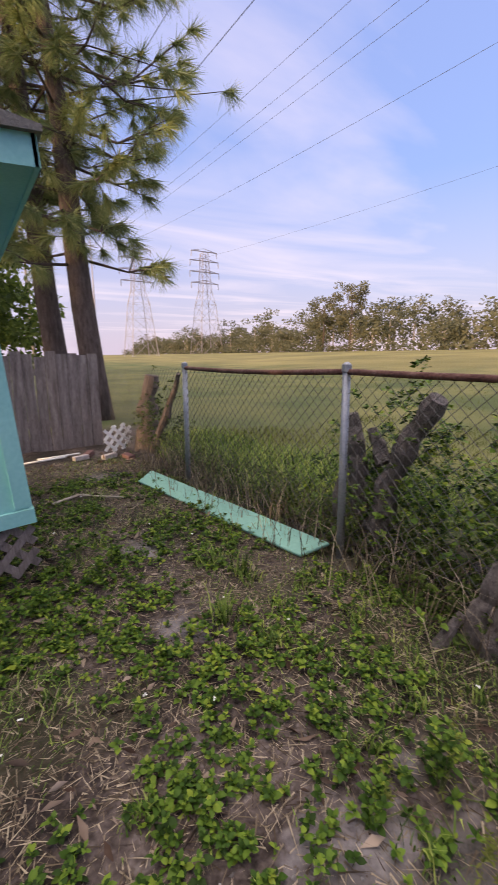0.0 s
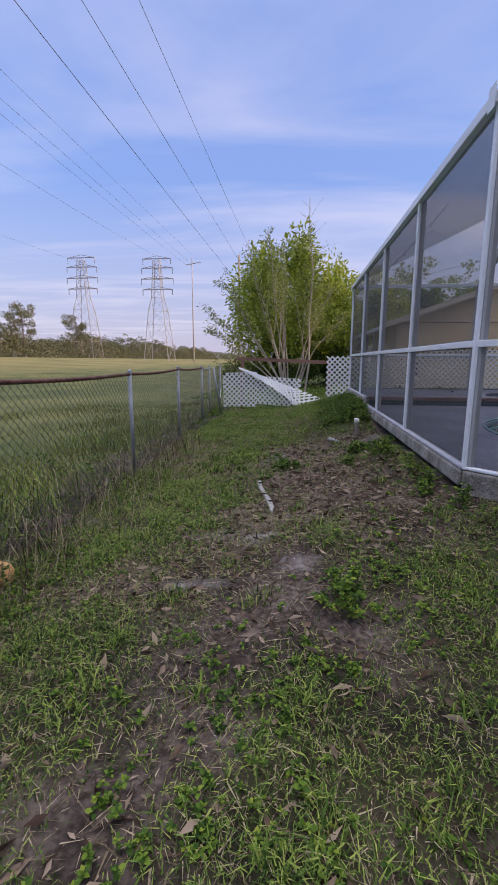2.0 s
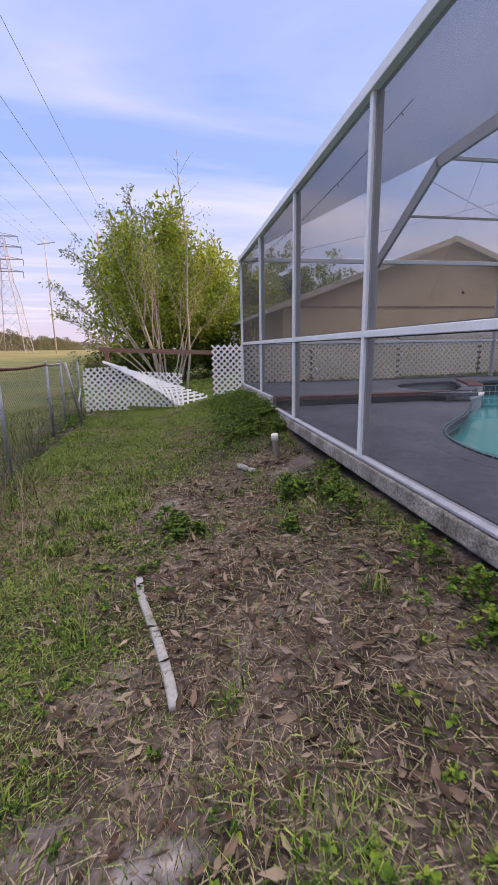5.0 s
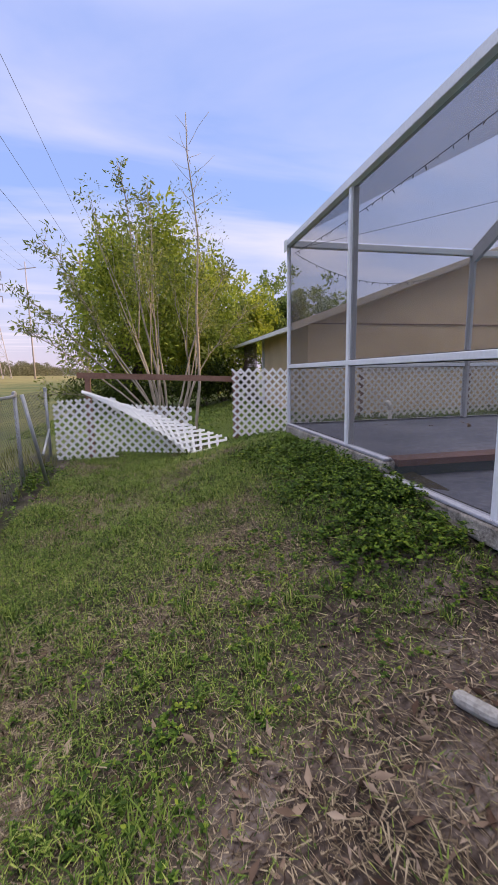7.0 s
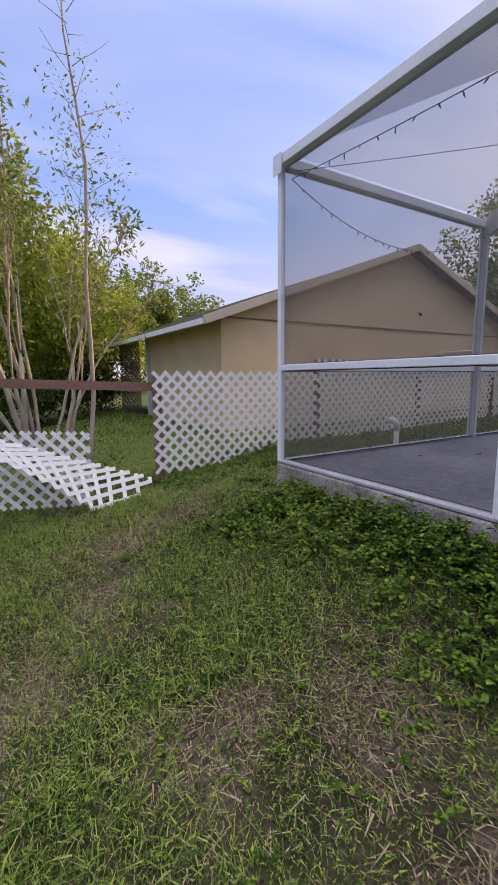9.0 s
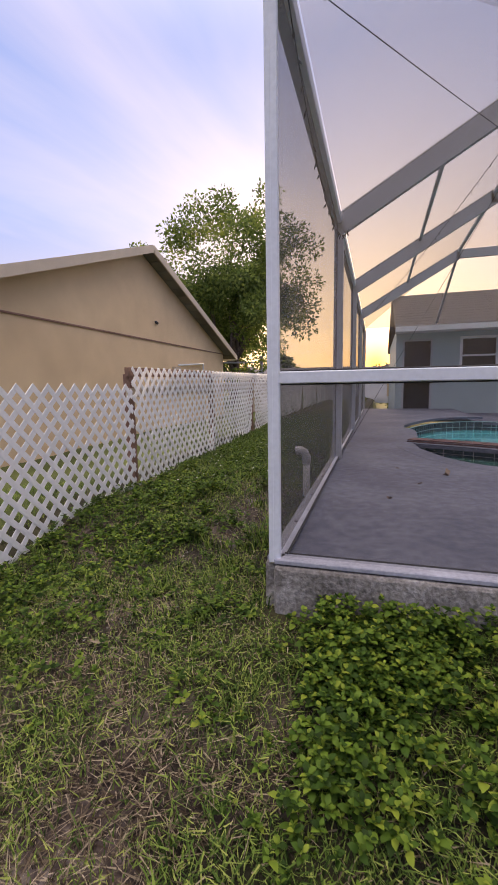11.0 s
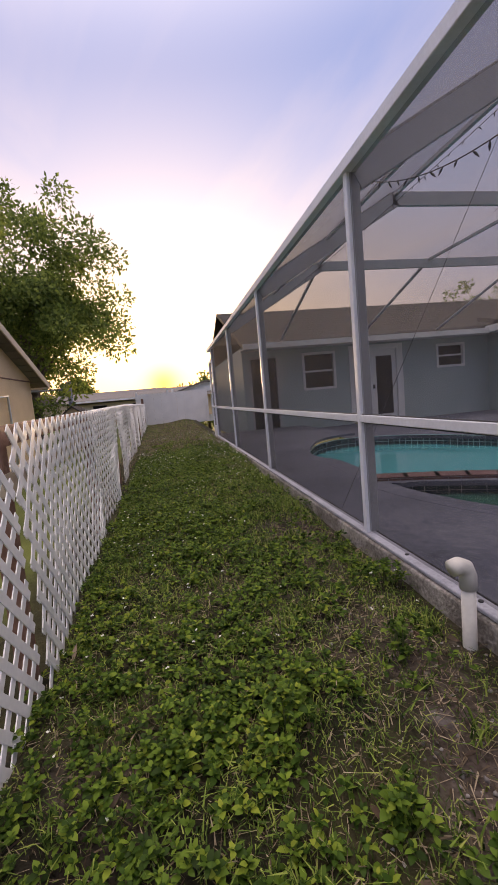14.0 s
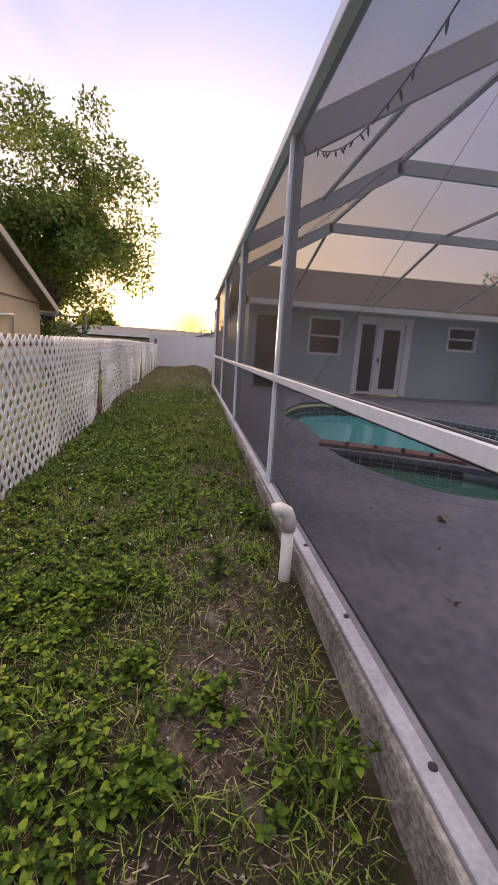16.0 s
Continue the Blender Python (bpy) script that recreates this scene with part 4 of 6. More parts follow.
fh = thing("far_low_house", (40, 5, -0.5), "low grey-roofed house beyond the white fence", "house")
part("wall", Mesh().box((38.2, 1.6, -0.8), (38.4, 9.4, 1.8)), M_beige_trim, fh)
part("fascia", Mesh().box((37.65, 1.3, 1.72), (37.75, 9.7, 1.86)), M_white, fh)
part("roof", Mesh().hexa([(37.7, 1.3, 1.78), (42, 1.3, 2.55), (42, 9.7, 2.55), (37.7, 9.7, 1.78), (37.7, 1.3, 1.88), (42, 1.3, 2.65), (42, 9.7, 2.65), (37.7, 9.7, 1.88)]).hexa([(42, 1.3, 2.55), (46, 1.3, 1.78), (46, 9.7, 1.78), (42, 9.7, 2.55), (42, 1.3, 2.65), (46, 1.3, 1.88), (46, 9.7, 1.88), (42, 9.7, 2.65)]), M_shingle, fh)
for y in (3.2, 6.4):
    part("window", Mesh().box((38.14, y, 0.4), (38.19, y + 1.1, 1.4)), M_glass, fh)
gh = thing("far_gabled_house", (41, -2.4, -0.5), "white-gabled house beyond the white fence", "house")
part("gable", Mesh().hexa([(39, -4.6, -0.8), (39.2, -4.6, -0.8), (39.2, 0.1, -0.8), (39, 0.1, -0.8), (39, -4.6, 2.1), (39.2, -4.6, 2.1), (39.2, 0.1, 2.1), (39, 0.1, 2.1)]).hexa([(39, -4.6, 2.1), (39.2, -4.6, 2.1), (39.2, 0.1, 2.1), (39, 0.1, 2.1), (39, -2.3, 2.75), (39.2, -2.3, 2.75), (39.2, -2.2, 2.75), (39, -2.2, 2.75)]), M_white, gh)
for sg in (1, -1):
    part("roof", Mesh().hexa([(38.7, -2.25, 2.78), (46, -2.25, 2.78), (46, -2.25 + sg * 2.8, 1.95), (38.7, -2.25 + sg * 2.8, 1.95), (38.7, -2.25, 2.9), (46, -2.25, 2.9), (46, -2.25 + sg * 2.8, 2.07), (38.7, -2.25 + sg * 2.8, 2.07)]), M_shingle, gh)
kn = thing("small_garden_shed", (15.5, 4.4, -0.2), "small cream shed with a dark gabled roof", "shed")
part("wall", Mesh().box((15.2, 4.0, -0.3), (16.2, 4.8, 0.95)).hexa([(15.2, 4.0, 0.95), (16.2, 4.0, 0.95), (16.2, 4.8, 0.95), (15.2, 4.8, 0.95), (15.2, 4.38, 1.25), (16.2, 4.38, 1.25), (16.2, 4.42, 1.25), (15.2, 4.42, 1.25)]), M_beige_trim, kn)
for sg in (1, -1):
    part("roof", Mesh().hexa([(15.1, 4.4, 1.26), (16.3, 4.4, 1.26), (16.3, 4.4 + sg * 0.5, 0.88), (15.1, 4.4 + sg * 0.5, 0.88), (15.1, 4.4, 1.31), (16.3, 4.4, 1.31), (16.3, 4.4 + sg * 0.5, 0.93), (15.1, 4.4 + sg * 0.5, 0.93)]), M_shingle_dark, kn)

bh = thing("pale_blue_house", (14, -5, 0), "single-storey pale blue stucco house behind the pool", "house")
walls = Mesh()
# main wall with its openings left free: sliding door, window, door pair, window
OPEN = [(-2.0, -1.15, 0.0, 2.2), (-3.76, -2.78, 1.15, 2.2), (-5.90, -4.30, 0.0, 2.25), (-8.12, -7.18, 1.5, 2.18)]
zc = [0.0, 1.15, 1.5, 2.18, 2.2, 2.25, 2.5]
yc = sorted({-9.0, -0.95, *[q for o in OPEN for q in o[:2]]})
for a, b in zip(yc, yc[1:]):
    o = next((o for o in OPEN if o[0] <= a and b <= o[1]), None)
    if o is None:
        walls.box((XH, a, -0.3), (XH + 0.2, b, 2.5))
    else:
        if o[2] > 0:
            walls.box((XH, a, -0.3), (XH + 0.2, b, o[2]))
        walls.box((XH, a, o[3]), (XH + 0.2, b, 2.5))
part("wall", walls, M_blue, bh)
part("wing_wall", Mesh().box((11.3, -14.0, -0.3), (11.5, -9.0, 2.5)).box((11.5, -9.2, -0.3), (XH + 0.2, -9.0, 2.5)), M_blue, bh)
part("end_wall", Mesh().box((XH + 0.2, -1.15, -0.3), (20, -0.95, 2.5)), M_blue, bh)


def window(y0, y1, z0, z1, name="window"):
    w = part(name, Mesh().box((XH + 0.09, y0 + 0.04, z0 + 0.04), (XH + 0.10, y1 - 0.04, z1 - 0.04)), M_glass, bh, "dark single-hung window")
    fr = Mesh().box((XH - 0.012, y0 - 0.03, z0 - 0.03), (XH + 0.12, y0 + 0.04, z1 + 0.03)).box((XH - 0.02, y1 - 0.04, z0 - 0.03), (XH + 0.12, y1 + 0.03, z1 + 0.03))
    fr.box((XH - 0.02, y0 + 0.04, z0 - 0.03), (XH + 0.12, y1 - 0.04, z0 + 0.04)).box((XH - 0.02, y0 + 0.04, z1 - 0.04), (XH + 0.12, y1 - 0.04, z1 + 0.03))
    fr.box((XH + 0.02, y0 + 0.04, (z0 + z1) / 2 - 0.025), (XH + 0.07, y1 - 0.04, (z0 + z1) / 2 + 0.025))
    part("window_frame", fr, M_white, w)


window(-3.76, -2.78, 1.15, 2.2)
window(-8.12, -7.18, 1.5, 2.18)
ww = part("window", Mesh().box((11.28, -10.15, 1.22), (11.29, -9.3, 2.15)), M_glass, bh, "dark window in the wing wall")
part("window_frame", Mesh().box((11.27, -10.2, 1.17), (11.31, -10.15, 2.2)).box((11.27, -9.3, 1.17), (11.31, -9.25, 2.2)).box((11.27, -10.15, 1.17), (11.31, -9.3, 1.22)).box((11.27, -10.15, 2.15), (11.31, -9.3, 2.2)), M_white, ww)
sd = part("sliding_door", Mesh().box((XH + 0.08, -1.98, 0.05), (XH + 0.10, -1.17, 2.17)), M_glass, bh, "dark sliding glass door")
part("door_frame", Mesh().box((XH, -2.0, 0), (XH + 0.12, -1.95, 2.2)).box((XH, -1.20, 0), (XH + 0.12, -1.15, 2.2)).box((XH, -1.95, 2.15), (XH + 0.12, -1.20, 2.2)), M_alu_grey, sd)
dr = part("door", Mesh().box((XH + 0.05, -5.78, 0.02), (XH + 0.10, -4.95, 2.17)), M_white, bh, "white glazed door")
part("door_pane", Mesh().box((XH + 0.04, -5.64, 0.2), (XH + 0.05, -5.12, 1.98)), M_glass, dr)
part("handle", Mesh().box((XH - 0.02, -5.03, 1.0), (XH + 0.05, -4.99, 1.12)), M_black, dr)
sl = part("sidelight", Mesh().box((XH + 0.05, -4.90, 0.02), (XH + 0.10, -4.34, 2.17)), M_white, bh)
part("side_pane", Mesh().box((XH + 0.04, -4.84, 0.1), (XH + 0.05, -4.42, 2.1)), M_glass, sl)
part("door_trim", Mesh().box((XH - 0.03, -4.34, 0), (XH + 0.1, -4.22, 2.33)).box((XH - 0.03, -5.98, 0), (XH + 0.1, -5.78, 2.33)).box((XH - 0.03, -5.78, 2.17), (XH + 0.1, -4.34, 2.33)).box((XH - 0.01, -4.96, 0), (XH + 0.1, -4.89, 2.17)), M_white, bh)
bs = Mesh()
for i in range(14):
    x0, x1 = 11.9 + i * 0.35, 11.9 + (i + 1) * 0.35
    z0 = 2.50 + (x0 - 11.9) * 0.37
    z1 = 2.50 + (x1 - 11.9) * 0.37
    bs.hexa([(x0, -14, z0 - 0.1), (x1, -14, z1 - 0.1), (x1, -0.9, z1 - 0.1), (x0, -0.9, z0 - 0.1), (x0, -14, z0 + 0.006), (x1, -14, z1), (x1, -0.9, z1), (x0, -0.9, z0 + 0.006)])
tagged(part("shingles", bs, M_shingle_dark, bh, "courses of grey shingles"), kind="stuff")
part("roof", Mesh().hexa([(16.8, -14, 4.21), (22, -14, 2.4), (22, -0.9, 2.4), (16.8, -0.9, 4.21), (16.8, -14, 4.31), (22, -14, 2.5), (22, -0.9, 2.5), (16.8, -0.9, 4.31)]), M_shingle_dark, bh)
part("fascia", Mesh().box((11.84, -8.9, 2.38), (11.9, -0.9, 2.53)), M_white, bh, "pale eave board")
part("soffit", Mesh().box((11.9, -14, 2.385), (XH, -0.9, 2.40)), M_white, bh)
part("wing_roof", Mesh().hexa([(10.75, -14, 2.42), (12.4, -14, 2.8), (12.4, -8.6, 2.8), (10.75, -8.6, 2.42), (10.75, -14, 2.55), (12.4, -14, 2.93), (12.4, -8.6, 2.93), (10.75, -8.6, 2.55)]), M_shingle_dark, bh)
part("wing_fascia", Mesh().box((10.69, -14, 2.40), (10.75, -8.56, 2.57)).box((10.75, -8.6, 2.40), (12.0, -8.55, 2.60)), M_white, bh)
part("roof_vent", Mesh().tube([(15.2, -7.7, 3.2), (15.2, -7.7, 3.5), (15.2, -7.7, 3.56)], [0.2, 0.2, 0.1], 12), M_alu_grey, bh)
fh = thing("distant_house", (38, 8, 0), "far low house roof beyond the side fence", "house")
part("roof", Mesh().hexa([(38, -3, 1.6), (46, -3, 1.6), (46, 14, 1.6), (38, 14, 1.6), (41, -2, 2.55), (43, -2, 2.55), (43, 13, 2.55), (41, 13, 2.55)]), M_shingle, fh)
part("wall", Mesh().box((38.6, -2.5, -0.2), (45.5, 13.5, 1.6)), M_beige, fh)
gs = thing("garden_shed", (30, 9, 0), "small pale gabled shed beyond the fence", "shed")
part("wall", Mesh().box((30, 8.2, -0.3), (32, 10.2, 1.6)), M_beige_trim, gs)
part("roof", Mesh().hexa([(29.8, 8.0, 1.6), (32.2, 8.0, 1.6), (32.2, 10.4, 1.6), (29.8, 10.4, 1.6), (29.8, 9.15, 2.4), (32.2, 9.15, 2.4), (32.2, 9.25, 2.4), (29.8, 9.25, 2.4)]), M_shingle, gs)

# ---- turquoise shed and the corner behind it ----
shed = thing("turquoise_shed", (0.2, -15.5, -0.3), "turquoise-painted wooden shed on a lattice skirt", "shed")
sx, sy = -1.43, -14.25
part("wall", Mesh().box((sx, sy - 2.4, -0.26), (sx + 3.2, sy, 1.46)), M_teal, shed)
part("corner_board", Mesh().box((sx - 0.018, sy - 0.09, -0.24), (sx + 0.07, sy + 0.018, 1.45)), M_teal, shed)
part("skirt_board", Mesh().box((sx - 0.025, sy - 2.4, -0.34), (sx + 3.2, sy + 0.025, -0.255)), M_teal, shed)
part("soffit", Mesh().box((sx - 0.29, sy - 2.6, 1.46), (sx + 3.4, sy + 0.24, 1.49)), M_teal, shed)
part("fascia", Mesh().box((sx - 0.31, sy + 0.24, 1.45), (sx + 3.4, sy + 0.265, 1.59)).box((sx - 0.315, sy - 2.6, 1.45), (sx - 0.29, sy + 0.265, 1.59)), M_teal, shed)
part("roof", Mesh().hexa([(sx - 0.34, sy - 2.6, 1.59), (sx + 3.4, sy - 2.6, 1.59), (sx + 3.4, sy + 0.3, 1.59), (sx - 0.34, sy + 0.3, 1.59), (sx - 0.34, sy - 2.6, 1.62), (sx + 3.4, sy - 2.6, 2.35), (sx + 3.4, sy + 0.3, 2.35), (sx - 0.34, sy + 0.3, 1.62)]), M_shingle, shed)
skirt = Mesh()
for layer, sg in ((0, 1), (1, -1)):
    c = -0.32 if sg > 0 else 0.0
    while c < (3.2 if sg > 0 else 3.5):
        e = clip_slat(c, sg, 3.2, 0.32)
        if e:
            skirt.bar((sx + c + sg * e[0], sy - 0.02 + 0.012 * layer, -0.65 + e[0]), (sx + c + sg * e[1], sy - 0.02 + 0.012 * layer, -0.65 + e[1]), 0.045, 0.01, (0, 1, 0))
        c += 0.14
part("lattice_skirt", skirt, M_greywood, shed, "grey lattice skirt")
shed.rotation_euler = (0, radians(4.2), 0)
wf = thing("board_fence", (-1.2, -18.3, -0.6), "weathered grey wooden board fence", "fence")
for i in range(26):
    x = -2.92 + i * 0.146
    h = 0.76 + 0.035 * math.sin(i * 3.7) + 0.02 * math.sin(i * 11.1)
    b = part("board", Mesh().box((x, -18.36 + 0.012 * math.sin(i * 5), -0.72), (x + 0.138, -18.335 + 0.012 * math.sin(i * 5), h)), M_greywood, wf)
    b.rotation_euler = (0, radians(0.5 * math.sin(i * 2.3)), 0)
part("rail", Mesh().box((-2.92, -18.42, -0.3), (0.9, -18.37, -0.2)).box((-2.92, -18.42, 0.45), (0.9, -18.37, 0.55)), M_greywood, wf)
plank = thing("painted_plank", (-2.9, -14.8, -0.6), "faded turquoise plank lying along the fence", "plank")
bevel(part("plank", Mesh().hexa([(-2.88, -16.15, -0.58), (-2.68, -16.05, -0.65), (-2.97, -13.66, -0.64), (-3.17, -13.58, -0.57), (-2.87, -16.15, -0.555), (-2.67, -16.05, -0.625), (-2.96, -13.66, -0.615), (-3.16, -13.58, -0.545)]), M_teal_old, plank), 0.01)

# ---- towers, poles and cables ----
def tower(x, y, h):
    t = thing("transmission_tower", (x, y, 0), "tall steel lattice transmission tower in the distance", "pylon", "transmission towers")
    legs = [(1, 1), (1, -1), (-1, -1), (-1, 1)]
    wid = lambda z: 4.6 * (1 - z / h) ** 1.0 * 0.8 + 1.0 if z < h * 0.62 else 1.0 + 4.6 * 0.38 * 0.8 * (1 - (z - h * 0.62) / (h * 0.38)) * 0.6
    P = lambda l, z: (x + l[0] * wid(z), y + l[1] * wid(z), z)
    zs = [0, h * 0.2, h * 0.36, h * 0.5, h * 0.62, h * 0.72, h * 0.8, h * 0.88, h * 0.97]
    for l in legs:
        m = Mesh()
        for a, b in zip(zs, zs[1:]):
            m.bar(P(l, a), P(l, b), 0.17, 0.17)
        part("leg", m, M_steel, t)
    m = Mesh()
    for a, b in zip(zs, zs[1:]):
        for i in range(4):
            m.bar(P(legs[i], a), P(legs[(i + 1) % 4], b), 0.07, 0.07)
            m.bar(P(legs[(i + 1) % 4], a), P(legs[i], b), 0.07, 0.07)
            m.bar(P(legs[i], b), P(legs[(i + 1) % 4], b), 0.07, 0.07)
    part("bracing", m, M_steel, t)
    for z, w in ((h * 0.70, 5.6), (h * 0.80, 6.0), (h * 0.90, 5.8), (h * 0.985, 5.2)):
        part("crossarm", Mesh().bar((x - w, y, z), (x + w, y, z), 0.3, 0.3).bar((x - w, y, z), (x, y, z + 1.0), 0.14, 0.14).bar((x + w, y, z), (x, y, z + 1.0), 0.14, 0.14), M_steel, t)
        for s in (-1, 1):
            part("insulator", Mesh().tube([(x + s * w, y, z), (x + s * w, y, z - 2.0)], 0.14, 6), M_steel, t)


tower(-54.7, -160, 36.5)
tower(-80.5, -160, 38.5)
tower(-53.1, 150, 37.5)
tower(-81.9, 150, 38.5)


def cable(pts, r, label="thin overhead power cable"):
    tagged(part("power_cable", Mesh().tube(pts, r, 5), M_black), label, "cable", "overhead cables")


def span(x, z, sag, r, y0=-160.0, y1=150.0, x0=None):
    n = 24
    cable([(x, y0 + (y1 - y0) * i / n, z - sag * 4 * (i / n) * (1 - i / n)) for i in range(n + 1)], r)


span(-48.7, 35.5, 5.2, 0.022)
for yp in (-160.0, 150.0):
    hp = thing("steel_monopole", (-40, yp, 0), "slim steel pole carrying high cables", "utility pole", "utility poles")
    part("pole", Mesh().tube([(-40, yp, -1), (-40, yp, 37)], [0.3, 0.16], 10), M_steel, hp, smooth=True)
    part("crossarm", Mesh().bar((-42.2, yp, 34.6), (-36.8, yp, 35.4), 0.2, 0.25), M_steel, hp)
span(-42.0, 34.5, 1.2, 0.02)
span(-40.0, 34.8, 1.2, 0.02)
span(-37.0, 35.4, 1.0, 0.02)
span(-75.0, 34.0, 5.0, 0.02)
PX = -8.1
pole = thing("utility_pole", (PX, 40, -0.7), "thin utility pole carrying three cables", "utility pole", "utility poles")
part("pole", Mesh().tube([(PX, 40, -1), (PX, 40, 12.4)], [0.17, 0.12], 10), M_palebark, pole, smooth=True)
part("crossarm", Mesh().box((PX - 0.4, 39.95, 11.4), (PX + 2.0, 40.05, 11.55)), M_greywood, pole)
p2 = copy_thing(pole, pose(PX, -64, -0.7))
for x, z, r in ((-7.9, 11.5, 0.010), (-6.25, 11.6, 0.009), (-8.45, 9.75, 0.011)):
    span(x, z, 0.25, r, -64, 40)

# ---- plants ----
M_grass = mat("lawn_grass", [(0.020, 0.042, 0.009), (0.075, 0.128, 0.026), (0.175, 0.25, 0.048), (0.34, 0.37, 0.10)], 0.8, 0.7, 20.0, 0.0, island=0.8, thin=0.18, spec=0.12)
M_dry = mat("dry_grass", [(0.045, 0.030, 0.020), (0.17, 0.132, 0.09), (0.45, 0.37, 0.265)], 0.9, 2.0, 20.0, 0.0, island=0.8, thin=0.15, spec=0.12)
M_weed = mat("weed_leaves", [(0.008, 0.018, 0.003), (0.037, 0.078, 0.010), (0.115, 0.185, 0.022), (0.30, 0.33, 0.04)], 0.55, 0.8, 20.0, 0.0, island=0.6, thin=0.1, spec=0.12)
M_litter = mat("dead_leaves", [(0.06, 0.036, 0.026), (0.16, 0.112, 0.083), (0.31, 0.24, 0.185)], 0.85, 3.0, 30.0, 0.0, island=0.9, spec=0.12)
M_tallgrass = mat("rough_field_grass", [(0.065, 0.085, 0.015), (0.115, 0.133, 0.025), (0.19, 0.17, 0.055)], 0.85, 0.4, 10.0, 0.0, island=0.6, thin=0.18, spec=0.12)
M_brush = mat("fence_brush", [(0.022, 0.029, 0.008), (0.053, 0.081, 0.013), (0.105, 0.137, 0.027)], 0.7, 1.0, 20.0, 0.0, island=0.7, thin=0.15, spec=0.12)
M_bushleaf = mat("bright_tree_leaves", [(0.10, 0.145, 0.018), (0.27, 0.33, 0.036), (0.50, 0.50, 0.07)], 0.6, 0.35, 6.0, 0.0, island=0.6, thin=0.4)
M_oliveleaf = mat("olive_tree_leaves", [(0.085, 0.115, 0.03), (0.18, 0.215, 0.05), (0.34, 0.33, 0.085)], 0.6, 0.6, 9.0, 0.0, island=0.6, thin=0.35)
M_oakleaf = mat("dark_oak_leaves", [(0.055, 0.085, 0.022), (0.14, 0.20, 0.046), (0.31, 0.37, 0.08)], 0.6, 0.5, 8.0, 0.0, island=0.6, thin=0.48)
# greyed olive and russet, with distance haze worked into the leaf colours
M_farleaf = mat("hazed_distant_foliage", [(0.075, 0.085, 0.05), (0.15, 0.15, 0.09), (0.27, 0.225, 0.15)], 0.9, 0.05, 0.35, 0.0, island=0.35, thin=0.35)
M_needle = mat("pine_needles", [(0.12, 0.17, 0.06), (0.25, 0.30, 0.12), (0.46, 0.44, 0.20)], 0.6, 1.0, 9.0, 0.0, island=0.6, thin=0.2)
M_gravel = mat("grey_gravel", [(0.07, 0.06, 0.055), (0.18, 0.165, 0.16), (0.38, 0.36, 0.35)], 0.9, 9.0, 60.0, 0.0, island=0.8)
M_weedstem = mat("green_stems", [(0.06, 0.08, 0.025), (0.12, 0.13, 0.045)], 0.7, 9.0, 60.0, 0.0)
M_petal = plain("white_petals", (0.75, 0.74, 0.70), 0.7)
rng = np.random.RandomState(11)


def pieces(name, V, tris, material, smooth=False):
    """One mesh of n alike pieces: V is (n, k, 3), tris the triangles of one piece."""
    n, k, _ = V.shape
    T = np.array(tris)
    F = (np.arange(n)[:, None, None] * k + T[None]).reshape(-1, 3)
    me = bpy.data.meshes.new(name)
    me.vertices.add(n * k)
    me.vertices.foreach_set("co", V.reshape(-1).astype(np.float32))
    me.loops.add(F.size)
    me.loops.foreach_set("vertex_index", F.reshape(-1).astype(np.int32))
    me.polygons.add(len(F))
    me.polygons.foreach_set("loop_start", np.arange(0, F.size, 3, dtype=np.int32))
    me.materials.append(material)
    me.update(calc_edges=True)
    return me


def blades(p, h, w, lean, r=rng):
    """Bent grass blades at p (n, 3)."""
    n = len(p)
    a = r.rand(n) * 2 * np.pi
    side = np.stack([np.cos(a), np.sin(a), np.zeros(n)], 1)
    b = a + np.pi / 2 + r.normal(0, 0.5, n)
    out = np.stack([np.cos(b), np.sin(b), np.zeros(n)], 1) * (h * lean * (0.3 + r.rand(n)))[:, None]
    up = np.zeros((n, 3))
    up[:, 2] = h
    s = side * (w / 2)[:, None]
    m = p + out * 0.35 + up * 0.6
    t = p + out + up * (1 - 0.25 * lean)
    return np.stack([p - s, p + s, m - s * 0.75, m + s * 0.75, t], 1)


BT = [(0, 1, 3), (0, 3, 2), (2, 3, 4)]


def leaves(p, d, size, width, r=rng, fold=0.25):
    """Folded leaf blades from p along d."""
    n = len(p)
    d = d / (np.linalg.norm(d, axis=1, keepdims=True) + 1e-9)
    q = r.normal(0, 1, (n, 3))
    s = np.cross(d, q)
    s /= np.linalg.norm(s, axis=1, keepdims=True) + 1e-9
    u = np.cross(s, d)
    L = size[:, None]
    W = L * width / 2
    return np.stack([p, p + d * L * 0.45 - s * W + u * W * fold, p + d * L * 0.45 + s * W + u * W * fold, p + d * L], 1)


LT = [(0, 2, 3), (0, 3, 1)]


def scatter(n, x0, x1, y0, y1, prob, r=rng):
    x, y = x0 + (x1 - x0) * r.rand(n), y0 + (y1 - y0) * r.rand(n)
    k = (r.rand(n) < prob(x, y) * (1 - 0.85 * sandy(x, y))) & (outside(x, y) > 0.085)
    x, y = x[k], y[k]
    return np.stack([x, y, ground_z(x, y)], 1)


def stuff(name, me, label, category):
    return tagged(new(name, me), label, category, kind="stuff")


